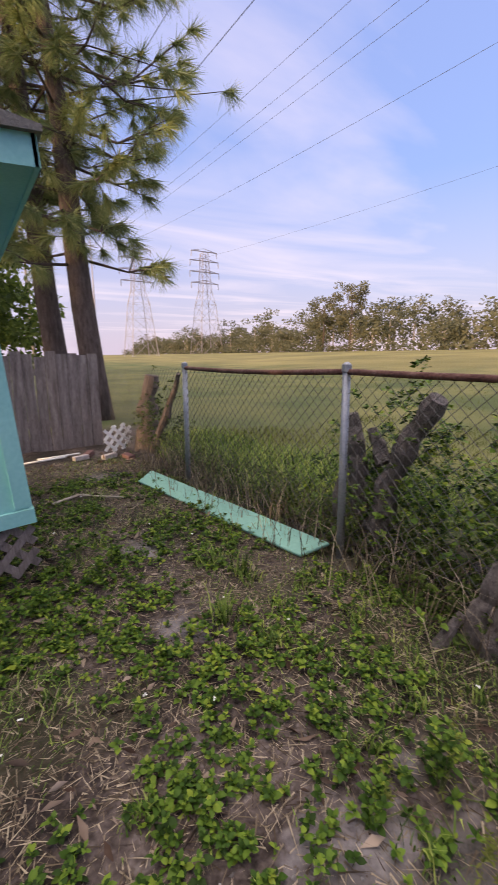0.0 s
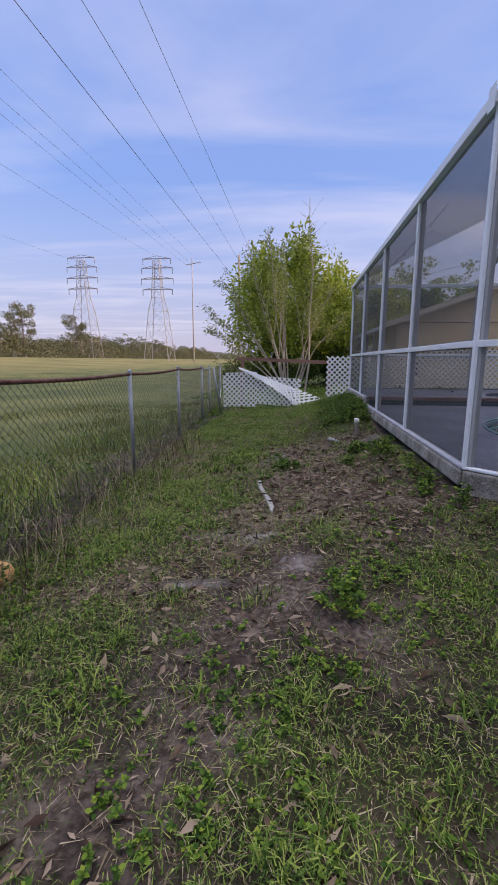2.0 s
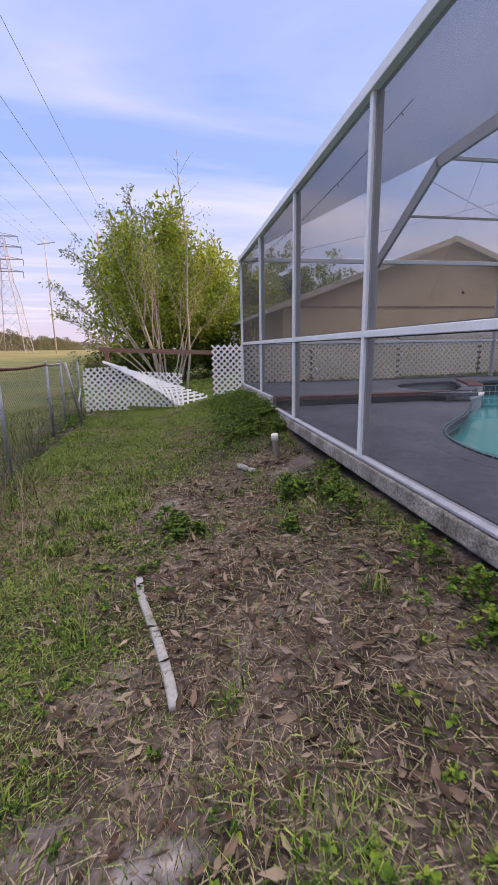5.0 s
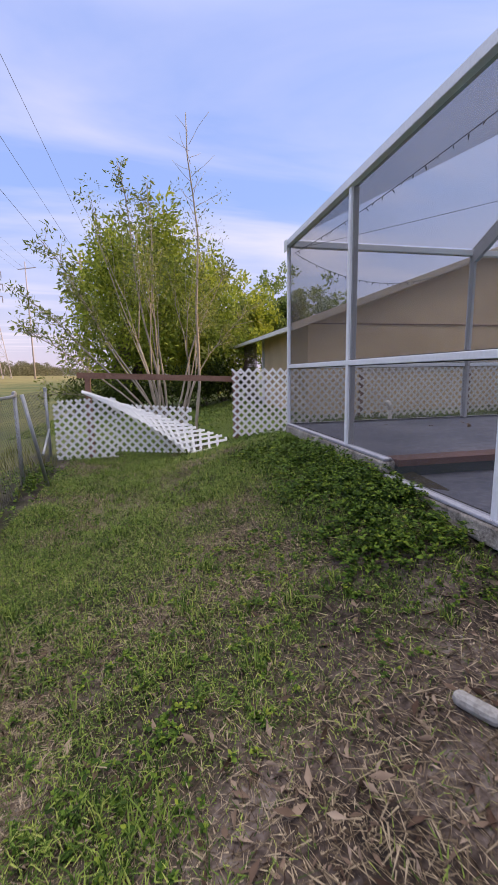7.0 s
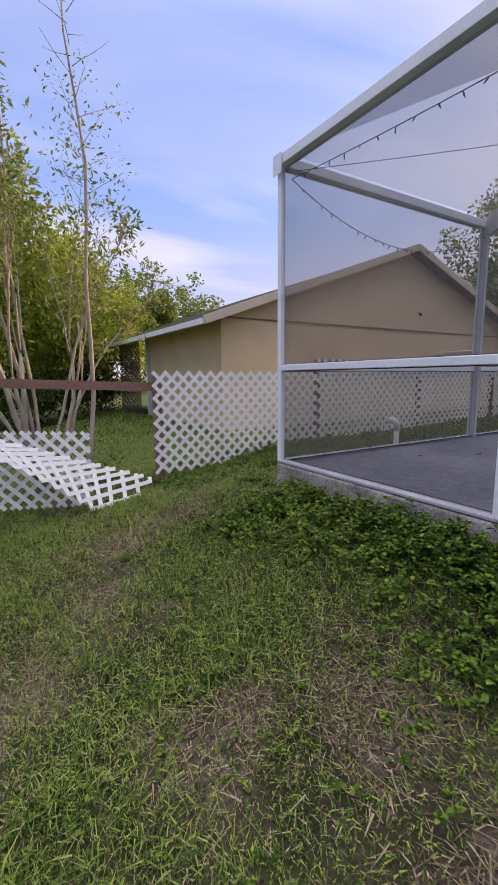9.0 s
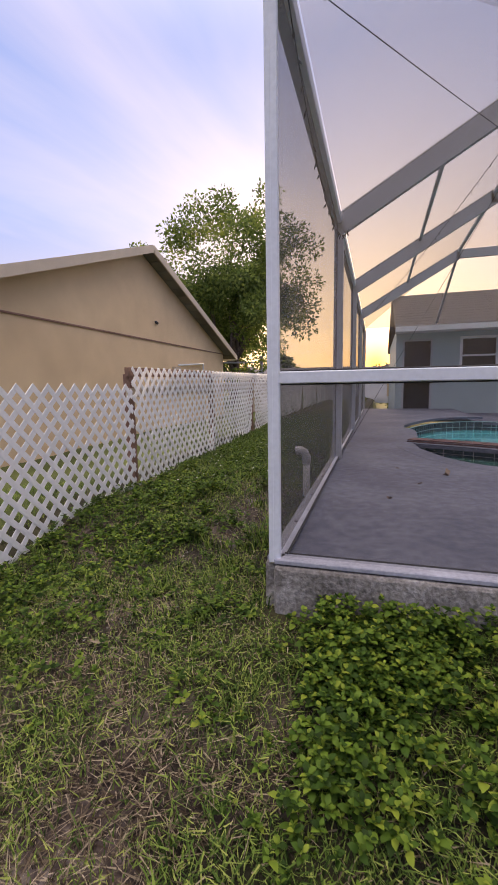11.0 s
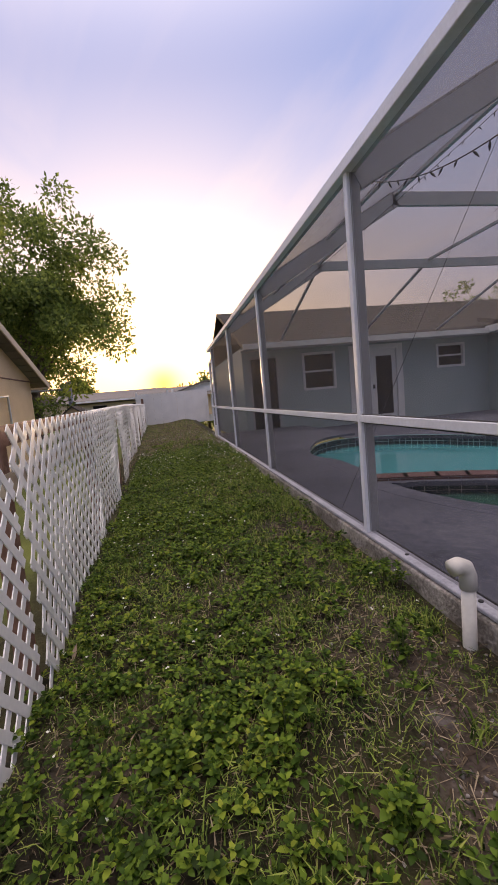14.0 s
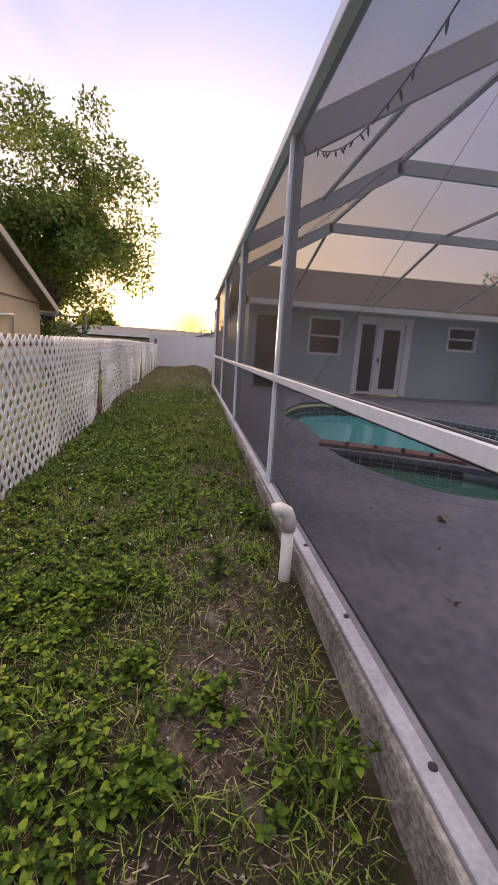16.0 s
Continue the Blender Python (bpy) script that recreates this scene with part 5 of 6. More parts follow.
# lawn
P = np.concatenate([scatter(370000, -3.3, 0.3, -11.0, 2.6, lambda x, y: green(x, y) * (1 - 0.72 * straw(x, y)) * (1 - 0.45 * sstep(-8.4, -9.2, y))),
                    scatter(60000, -3.1, 0.8, -17.5, -11.0, lambda x, y: green(x, y) * 0.6),
                    scatter(110000, 0.0, 9.0, 0.0, 1.95, lambda x, y: np.clip(green(x, y) * 0.95 * (0.45 + 0.55 * sstep(2.0, 5.0, x)), 0, 1)),
                    scatter(26000, 9.0, 24.0, 0.0, 2.4, lambda x, y: 0.8 + 0 * x),
                    scatter(55000, -3.5, 2.1, 2.2, 6.0, lambda x, y: 0.8 + 0 * x)])
n = len(P)
tall = (0.45 + 0.9 * vnoise(P[:, 0], P[:, 1], 0.35, 41))
me = pieces("lawn", blades(P, tall * (0.028 + 0.05 * rng.rand(n) ** 1.5), 0.0045 + 0.005 * rng.rand(n) ** 2, 1.2), [(0, 1, 3), (2, 3, 4)], M_grass)
stuff("lawn", me, "patchy short green lawn grass on the soil", "grass")
# last batch: yellow blades beyond x = 6 stand in for golden low sunlight
P = np.concatenate([scatter(120000, -3.3, 0.2, -11.0, 2.4, lambda x, y: 0.32 * green(x, y) + 0.45 * straw(x, y)), scatter(30000, -0.5, 7.0, 0.05, 1.95, lambda x, y: 0.35 + 0 * x), scatter(40000, 6.0, 24.0, 0.0, 2.4, lambda x, y: 0.8 + 0 * x)])
n = len(P)
me = pieces("dry_and_sunlit_blades", blades(P, 0.02 + 0.045 * rng.rand(n), 0.004 + 0.004 * rng.rand(n) ** 2 + 0.004 * sstep(5, 9, P[:, 0]), 1.4), [(0, 1, 3), (2, 3, 4)], M_dry)
stuff("dry_and_sunlit_blades", me, "pale dry blades among the green grass, added thickly far off as golden sunlight", "dry grass")
P = scatter(30000, -5.5, 2.1, 6.0, 12.0, lambda x, y: 0.8 + 0 * x)
n = len(P)
me = pieces("neighbour_lawn", blades(P, 0.05 + 0.06 * rng.rand(n), 0.012 + 0.01 * rng.rand(n), 0.9), [(0, 1, 3), (2, 3, 4)], M_grass)
stuff("neighbour_lawn", me, "mown lawn behind the broken lattice fence", "grass")
P = np.concatenate([scatter(300000, -3.3, 0.3, -11.2, 2.3, lambda x, y: 0.30 + 0.65 * bare(x, y) - 0.12 * sstep(-8.4, -9.2, y) - 0.2 * sstep(-4.6, -3.6, y)),
                    scatter(100000, -3.1, 0.8, -17.5, -11.0, lambda x, y: 0.7 + 0 * x),
                    scatter(210000, -2.9, 0.0, -7.2, 1.3, straw),
                    scatter(110000, -0.8, 8.0, 0.0, 1.95, lambda x, y: 0.08 + 0.32 * bare(x, y))])
n = len(P)
me = pieces("dry_thatch", blades(P, 0.012 + 0.026 * rng.rand(n), 0.003 + 0.006 * rng.rand(n) ** 2, 3.2), [(0, 1, 4)], M_dry)
stuff("dry_thatch", me, "dry straw-coloured thatch between the grass", "dry grass")
# grass tufts
c = scatter(1500, -3.2, 0.6, -16.5, 2.2, lambda x, y: (0.2 + 0.3 * green(x, y)) * (1 - 0.9 * bare(x, y)))
tr_ = np.random.RandomState(17)
clumps = np.array([(cx + 0.16 * tr_.randn(), cy + 0.18 * tr_.randn(), 0) for cx, cy in ((-2.05, -5.2), (-2.08, -4.5), (-1.98, -5.0), (-2.4, -5.6)) for _ in range(11)])
clumps[:, 2] = ground_z(clumps[:, 0], clumps[:, 1])
c = np.concatenate([c, clumps])
c2 = scatter(420, 0.0, 12.0, 0.0, 1.9, lambda x, y: 0.6 + 0 * x)
c3 = np.array([(q[0], q[1], gz(*q)) for q in ((-1.95, -6.75), (-2.0, -6.6), (-2.45, -13.9), (-2.5, -13.7), (-2.17, -13.3), (-2.4, -5.0), (-2.2, -5.2), (-2.5, -13.6), (-2.2, -13.4), (5.2, 0.28), (5.5, 0.3), (0.62, 0.24), (0.7, 0.3), (0.35, 0.35), (0.85, 0.2))])
rep = 36
for nm, cc, hh, lab in (("grass_tufts", np.concatenate([c, c2]), 0.55, "green grass tufts standing a little above the lawn"), ("long_grass_tufts", c3, 1.15, "long-bladed green grass tufts in the worn soil")):
    P = np.repeat(cc, rep, 0) + rng.normal(0, 1, (len(cc) * rep, 3)) * (0.035, 0.035, 0)
    n = len(P)
    sz = hh * np.repeat(0.6 + 0.7 * rng.rand(len(cc)), rep)
    me = pieces(nm, blades(P, sz * (0.06 + 0.12 * rng.rand(n)), 0.005 + 0.004 * rng.rand(n), 0.9), BT, M_grass)
    stuff(nm, me, lab, "grass")


def broad_leaves(P, d, size, width, r):
    """Oval leaves, their faces turned to the sky."""
    n = len(P)
    d = d / (np.linalg.norm(d, axis=1, keepdims=True) + 1e-9)
    s = np.cross(d, np.array((0, 0, 1.0)) + r.normal(0, 0.35, (n, 3)))
    s /= np.linalg.norm(s, axis=1, keepdims=True) + 1e-9
    u = np.cross(s, d)
    L, W = size[:, None], size[:, None] * width / 2
    a, b = P + d * L * 0.34 + u * W * 0.3, P + d * L * 0.7 + u * W * 0.15
    return np.stack([P, a - s * W, a + s * W, b - s * W * 0.8, b + s * W * 0.8, P + d * L - u * L * 0.12], 1)


OT = [(0, 2, 1), (1, 2, 4), (1, 4, 3), (3, 4, 5)]


def weeds(name, centres, per, spread, height, size, material, label, width=0.62, seed=5, clump=""):
    r = np.random.RandomState(seed)
    k = len(centres)
    whorl = 7
    m = max(1, round(per / whorl))
    sc = np.repeat(0.55 + 0.8 * r.rand(k), m)
    S = np.repeat(centres, m, 0)
    rad = np.abs(r.normal(0, 1, k * m)) * spread * 1.15 * sc
    a = r.rand(k * m) * 2 * np.pi
    S = S + np.stack([np.cos(a) * rad, np.sin(a) * rad, np.clip(height * sc * (0.3 + 0.8 * r.rand(k * m)) * np.exp(-(rad / (spread * 2.2)) ** 2), 0.008, None)], 1)
    n = k * m * whorl
    P = np.repeat(S, whorl, 0)
    turn = np.repeat(r.rand(k * m) * 2 * np.pi, whorl) + np.tile(np.arange(whorl) * 2.4, k * m) + r.normal(0, 0.25, n)
    low = np.tile(np.arange(whorl) / whorl, k * m)
    P = P - np.stack([0 * low, 0 * low, low * np.minimum(0.6 * size, 0.03)], 1)
    d = np.stack([np.cos(turn), np.sin(turn), 0.75 - 0.75 * low + r.normal(0, 0.2, n)], 1)
    me = pieces(name, broad_leaves(P, d, size * (0.55 + 0.45 * low) * (0.7 + 0.7 * r.rand(n)), width, r), OT, material)
    if clump:
        c = centres[0]
        t = thing(name, (c[0], c[1], c[2]), label, "weed", clump)
        tagged(part("leaves", me, None, t), kind="stuff")
        for q in S[::3]:
            part("stem", Mesh().tube([(c[0] + 0.3 * (q[0] - c[0]), c[1] + 0.3 * (q[1] - c[1]), c[2] - 0.02), tuple(q)], [0.004, 0.002], 4), M_weedstem, t)
    else:
        stuff(name, me, label, "weeds")


W1 = scatter(4200, -3.2, 1.2, -16.5, -10.8, lambda x, y: sstep(0.36, 0.62, 0.6 * vnoise(x, y, 0.55, 51) + 0.4 * vnoise(x, y, 0.2, 56)) * 0.8)
W2 = scatter(6500, -3.25, 0.1, -11.2, 2.0, lambda x, y: (0.7 * sstep(0.45, 0.7, 0.6 * vnoise(x, y, 0.6, 52) + 0.4 * vnoise(x, y, 0.2, 57)) + 0.05) * (1 - 0.92 * bare(x, y)))
W3 = scatter(3000, -1.1, 0.0, -3.7, -0.2, lambda x, y: sstep(-1.0, -0.15, x) * (0.35 + 0.65 * sstep(0.3, 0.6, vnoise(x, y, 0.5, 53))))
W4 = scatter(4600, -0.6, 9.5, 0.0, 1.95, lambda x, y: np.clip(0.2 + 0.5 * sstep(0.2, 1.3, y) + 1.6 * (0.55 * vnoise(x, y, 0.45, 54) + 0.45 * vnoise(x, y, 0.16, 55) - 0.5) - 0.75 * bare(x, y), 0, 1))
weeds("low_weeds", W2, 21, 0.045, 0.045, 0.027, M_weed, "low broad-leaved weeds scattered over the soil")
weeds("corner_weeds", W1, 28, 0.06, 0.06, 0.033, M_weed, "mats of broad-leaved weeds round the sandy spots", seed=25)
weeds("mound_weeds", W3, 35, 0.06, 0.13, 0.034, M_weed, "thick green weeds on the mound beside the slab", 0.62, seed=6)
weeds("side_yard_weeds", W4, 35, 0.06, 0.09, 0.034, M_weed, "dense green weeds filling the side yard", 0.6, seed=7)
big = np.array([(q[0], q[1], gz(*q)) for q in ((-0.6, -5.69), (-0.52, -5.62), (-0.1, -5.25), (-0.23, -5.76), (-0.33, -5.9), (-0.7, -6.15), (-1.43, -5.78), (-1.42, -5.48), (1.55, 0.9), (1.42, 0.98), (1.04, 0.78), (1.57, 0.45), (0.87, 0.5), (0.62, 0.2), (1.54, 1.21), (1.45, 1.35), (0.68, 0.69), (2.2, 0.2), (-1.0, -8.75), (-0.95, -8.65), (-1.05, -8.6), (-1.45, -5.6), (-1.3, -5.75), (-1.5, -5.45), (-0.42, -5.5), (-0.35, -5.7), (-0.5, -5.3), (-0.3, -6.2), (-0.25, -6.9), (-0.2, -7.3), (-0.3, -7.5), (-0.1, -7.8), (0.1, -8.1), (0.4, -8.4), (0.7, -8.8), (0.9, -9.0), (-1.9, -14.3), (-1.75, -14.1), (-1.7, -14.5), (-1.4, -13.9), (-1.2, -13.8), (-2.3, -12.2), (-2.5, -12.0), (-2.4, -11.8))])
for k, c in enumerate(big):
    weeds("weed_clump", c[None], 210, 0.085, 0.16, 0.036, M_weed, "leafy green weed clump rooted in the bare soil", 0.6, 100 + k, "leafy weed clumps")
# brush along the chain-link fence
B1 = scatter(820, -3.7, -3.02, -16.5, -8.6, lambda x, y: 0.75 * np.where((y < -12.9) & (x > -3.2), 0, 1))
B2 = scatter(230, -3.7, -3.1, -8.6, 2.0, lambda x, y: 0.35 + 0 * x)
weeds("fence_weeds", B2, 45, 0.10, 0.17, 0.034, M_weed, "green weeds along the chain-link fence's foot", seed=19)
weeds("fence_brush", B1, 56, 0.11, 0.26, 0.034, M_brush, "dark tangled brush along the fence's foot", seed=9)
B3 = np.array([(-3.66 + 0.14 * rng.randn(), -13.3 + 0.5 * rng.randn(), gz(-3.5, -13)) for _ in range(14)])
weeds("fence_shrub", B3, 470, 0.2, 0.95, 0.05, M_weed, "bright leafy shrub growing through the fence", seed=10)
B4 = np.array([(-3.38 + 0.03 * rng.randn(), -10.2 + 0.35 * rng.randn(), 0.35 + 0.2 * rng.rand()) for _ in range(9)])
weeds("fence_vine", B4, 84, 0.07, 0.16, 0.06, M_weed, "green vine hanging over the fence rail", seed=12)
# rough grass beyond the fence and dry stems
P = np.concatenate([scatter(60000, -9.5, -3.45, -18.5, 3.5, lambda x, y: 0.9 * (vnoise(x, y, 1.1, 61) ** 1.3)), scatter(16000, -26, -9, -40, 30, lambda x, y: 0.5 + 0 * x)])
n = len(P)
near = sstep(-7.0, -3.6, P[:, 0])
me = pieces("rough_grass", blades(P, (0.08 + 0.16 * near) * (0.5 + rng.rand(n)) * (0.6 + 0.8 * vnoise(P[:, 0], P[:, 1], 0.8, 62)), 0.006 + 0.006 * rng.rand(n) + 0.02 * sstep(-9, -26, P[:, 0]), 0.8), BT, M_tallgrass)
stuff("rough_grass", me, "rough yellow-green grass beyond the chain-link fence", "grass")
P = np.concatenate([scatter(5200, -4.9, -3.25, -17.6, -13.4, lambda x, y: 0.9 * sstep(0.3, 0.6, vnoise(x, y, 0.5, 63))), scatter(2600, -5.2, -3.4, -13.0, -3.0, lambda x, y: sstep(0.5, 0.75, vnoise(x, y, 0.9, 64)))])
n = len(P)
me = pieces("lush_grass", blades(P, 0.22 + 0.26 * rng.rand(n), 0.008 + 0.006 * rng.rand(n), 0.9), BT, M_grass)
stuff("lush_grass", me, "lush long green grass behind the chain-link fence", "grass")
W5 = scatter(1500, -5.6, -3.4, -16.5, 1.5, lambda x, y: sstep(0.45, 0.7, 0.6 * vnoise(x, y, 1.0, 65) + 0.4 * vnoise(x, y, 0.35, 66)))
weeds("verge_weeds", W5, 28, 0.10, 0.16, 0.05, M_weed, "green weeds scattered along the outside of the fence", seed=23)
stems = []
for _ in range(2600):
    x, y = -3.2 + 0.22 * rng.randn(), -16.5 + 13 * rng.rand() ** 1.2
    stems.append((x, y, gz(x, y)))
S = np.array(stems)
me = pieces("dry_stems", blades(S, 0.12 + 0.4 * rng.rand(len(S)), 0.004 + 0.003 * rng.rand(len(S)), 0.9), BT, M_dry)
stuff("dry_stems", me, "dry grey stems in the brush by the fence", "dry stems")
sp = np.array([(-2.6 + 0.28 * rng.randn(), -11.65 + 0.4 * rng.randn(), 0) for _ in range(80)])
sp[:, 2] = ground_z(sp[:, 0], sp[:, 1])
weeds("seed_spikes", sp, 46, 0.012, 0.24, 0.02, M_tallgrass, "pale green seed spikes of tall weeds", 0.3, 13)
# litter and flowers
P = np.concatenate([scatter(30000, -3.0, 0.2, -11.0, -3.4, lambda x, y: 0.25 + 0.6 * bare(x, y)), scatter(9000, -3.0, 0.8, -17.8, -11.0, lambda x, y: 0.6 + 0 * x), scatter(2500, -0.8, 8.0, 0.05, 1.9, lambda x, y: 0.5 + 0 * x)])
P[:, 2] += 0.008
n = len(P)
d = rng.normal(0, 1, (n, 3)) * (1, 1, 0.25)
me = pieces("leaf_litter", leaves(P, d, 0.012 + 0.085 * rng.rand(n) ** 3.5, 0.34, fold=0.5), LT, M_litter)
P = np.concatenate([scatter(560, -2.2, 0.0, -8.3, -5.2, lambda x, y: 0.15 + 0.85 * bare(x, y)), scatter(420, -2.8, 0.6, -10.9, -8.0, lambda x, y: 0.6 + 0 * x)])
P[:, 2] += 0.02
n = len(P)
big_me = pieces("fallen_leaves", leaves(P, rng.normal(0, 1, (n, 3)) * (1, 1, 0.2), 0.05 + 0.06 * rng.rand(n), 0.27, fold=0.5), LT, M_litter)
stuff("fallen_leaves", big_me, "long curled brown leaves fallen on the bare soil", "leaf litter")
stuff("leaf_litter", me, "dry brown leaves and chips lying on the soil", "leaf litter")
P = np.concatenate([scatter(1500, 0.8, 13.0, 0.1, 1.95, lambda x, y: sstep(0.45, 0.7, vnoise(x, y, 0.8, 71)) * (0.25 + 0.75 * sstep(3.0, 6.0, x))), scatter(60, -3.0, 0.0, -16, -11, lambda x, y: 0.5 + 0 * x)])
P[:, 2] += 0.06 + 0.06 * rng.rand(len(P))
P = np.repeat(P, 5, 0)
me = pieces("small_flowers", leaves(P, rng.normal(0, 1, (len(P), 3)) * (1, 1, 0.2), 0.011 + 0 * P[:, 0], 0.8), LT, M_petal)
stuff("small_flowers", me, "tiny white flowers among the weeds", "flowers")


# gravel in the worn soil
P = np.concatenate([scatter(2600, -0.4, 2.6, 0.05, 0.85, lambda x, y: 0.2 + 0.8 * bare(x, y)), scatter(2500, -2.6, -1.2, -12.6, -7.4, lambda x, y: 0.08 + 0.5 * bare(x, y)), scatter(500, -0.7, 0.0, -5.6, -4.2, lambda x, y: 0.5 + 0 * x)])
n = len(P)
q = rng.normal(0, 1, (n, 6, 3)) * 0.25 + np.array([(1, 0, 0), (-1, 0, 0), (0, 1, 0), (0, -1, 0), (0, 0, 0.7), (0, 0, -0.5)])
me = pieces("gravel", P[:, None] + q * (0.003 + 0.009 * rng.rand(n) ** 3)[:, None, None], [(0, 2, 4), (2, 1, 4), (1, 3, 4), (3, 0, 4), (2, 0, 5), (1, 2, 5), (3, 1, 5), (0, 3, 5)], M_gravel)
stuff("gravel", me, "small grey stones and shell bits in the worn soil", "gravel")

# ---- trees ----
def grow(m, p, d, length, rad, depth, r, tips, spread=0.55, up=0.25, kids=3):
    pts, rr = [Vector(p)], [rad]
    v = Vector(d).normalized()
    for i in range(4):
        v = (v + Vector((r.normal(0, 0.10), r.normal(0, 0.10), r.normal(0.03, 0.06)))).normalized()
        pts.append(pts[-1] + v * length / 4)
        rr.append(rad * (1 - 0.13 * (i + 1)))
    m.tube(pts, rr, 7 if rad > 0.03 else 5)
    if depth == 0:
        tips.append((pts[-1], v))
        tips.append((pts[2], v))
        return
    for i in range(kids):
        w = (v + Vector((r.normal(0, spread), r.normal(0, spread), r.normal(up, 0.25)))).normalized()
        grow(m, pts[-1] if i < 2 else pts[3], w, length * (0.62 + 0.25 * r.rand()), rr[-1] * 0.72, depth - 1, r, tips, spread, up, kids)


def crown(centres, per, radius, size, r, squash=0.8, width=0.55):
    C = np.repeat(np.array([tuple(c) for c in centres]), per, 0)
    n = len(C)
    q = r.normal(0, 1, (n, 3))
    q /= np.linalg.norm(q, axis=1, keepdims=True)
    rad = radius * r.rand(n) ** 0.45
    P = C + q * rad[:, None] * (1, 1, squash)
    d = q + r.normal(0, 0.8, (n, 3)) + np.array((0, 0, -0.15))
    return leaves(P, d, size * (0.6 + 0.8 * r.rand(n)), width, r)


# tall bright tree with upright tufts
r = np.random.RandomState(3)
tr = thing("bright_leafy_tree", (-2.6, 13.4, -0.7), "dense bright yellow-green tree with upright leafy tufts", "tree")
m = Mesh()
m.tube([(-3.3, 13.2, -1.0), (-3.2, 13.2, 0.6), (-2.9, 13.3, 2.2), (-2.2, 13.4, 4.5)], [0.45, 0.34, 0.28, 0.14], 12)
m.tube([(-2.9, 13.2, -0.9), (-2.5, 13.4, 0.8), (-1.2, 13.5, 3.6)], [0.3, 0.24, 0.12], 10)
part("trunk", m, M_bark, tr, smooth=True)
cen = []
for _ in range(520):
    u, v, h = r.uniform(-1, 1), r.uniform(-1, 1), r.rand()
    if u * u + v * v > 1:
        continue
    z = 0.7 + 6.9 * h
    w = 3.75 * (1 - 0.5 * max(0, h - 0.55) / 0.45) * (0.72 + 0.28 * min(1, h / 0.25))
    top = 6.7 - 1.1 * abs(math.sin(u * 5)) - 1.8 * max(0, u) ** 1.5
    if z > top:
        continue
    cen.append((-1.25 + u * w, 13.4 + v * 3.0, z))
part("crown", pieces("crown", crown(cen, 125, 0.60, 0.2, r, 1.45, 0.4), LT, M_bushleaf), None, tr)
# slim many-stemmed tree before it
st = thing("slim_young_tree", (-1.55, 3.1, -0.6), "slim many-stemmed young tree with pale branches and sparse leaves", "tree")
for k, (dx, dy, L, rad, dep, kids) in enumerate(((-0.34, 0.05, 1.9, 0.045, 2, 3), (-0.10, 0.1, 2.3, 0.05, 2, 3), (-0.20, -0.10, 1.7, 0.04, 2, 3), (0.03, 0.0, 1.8, 0.04, 2, 3), (0.15, 0.1, 1.6, 0.035, 2, 3))):
    m, tips = Mesh(), []
    grow(m, (-1.6 + 0.045 * k, 3.1 + 0.08 * math.sin(k), -0.75), (dx, dy, 1), L, rad, dep, r, tips, 0.26, 0.40, kids)
    stem = part("stem", m, M_palebark, st, smooth=True)
    cc = [t[0] for t in tips if t[0].z > 1.2]
    part("foliage", pieces("foliage", crown(cc, 30, 0.30, 0.075, r, 0.9, 0.36), LT, M_oliveleaf), None, stem)
# long arching limbs with feathery ends
for tip, lift, rad in (((-3.75, 3.2, 3.3), 0.2, 0.026), ((-4.15, 3.1, 2.3), 0.25, 0.024), ((-4.2, 3.0, 1.65), 0.3, 0.022), ((-3.95, 3.3, 0.45), 0.35, 0.018), ((-3.3, 3.0, 2.6), 0.1, 0.022), ((-2.3, 3.2, 4.7), 0.05, 0.028), ((-1.8, 3.0, 4.3), 0.0, 0.026), ((-0.35, 3.1, 2.9), 0.2, 0.024), ((0.1, 3.2, 2.1), 0.25, 0.02)):
    m = Mesh()
    a, b = Vector((-1.6, 3.1, -0.5)), Vector(tip)
    pts = [a.lerp(b, q) + Vector((0.05 * math.sin(9 * q), 0.04 * math.sin(7 * q), lift * 4 * q * (1 - q))) for q in np.linspace(0, 1, 10)]
    m.tube(pts, [rad * (1 - 0.085 * k) for k in range(10)], 6)
    ends = []
    for k in range(18):
        q = 0.52 + 0.48 * k / 17.0
        p = pts[min(8, int(q * 9))].lerp(pts[min(9, int(q * 9) + 1)], q * 9 - int(q * 9))
        d = (b - a).normalized() * 0.9 + Vector((r.normal(0, 0.55), r.normal(0, 0.5), r.normal(0.0, 0.5)))
        e = p + d.normalized() * (0.16 + 0.26 * r.rand())
        m.tube([p, e], [0.006, 0.003], 4)
        ends += [e, p.lerp(e, 0.5)]
    stem = part("limb", m, M_palebark, st, smooth=True)
    part("foliage", pieces("foliage", crown(ends, 12, 0.12, 0.09, r, 0.7, 0.30), LT, M_oliveleaf), None, stem)
sap = thing("bare_sapling", (-1.02, 2.75, -0.6), "tall thin sapling, nearly bare at the top", "tree")
m, tips = Mesh(), []
pts = [Vector((-1.02 + 0.10 * math.sin(z * 0.6) + 0.04 * math.sin(z * 2.3), 2.75 + 0.05 * math.sin(z * 1.7), z)) for z in np.linspace(-0.75, 5.4, 10)]
m.tube(pts, [0.035 - 0.003 * k for k in range(10)], 6)
for k in range(34):
    z = 1.6 + 3.6 * k / 34.0
    a = k * 2.4
    grow(m, (-1.02 + 0.10 * math.sin(z * 0.6), 2.75, z), (math.cos(a), math.sin(a), 0.7), 0.30 + 0.35 * r.rand(), 0.005, 0, r, tips)
part("stem", m, M_palebark, sap, smooth=True)
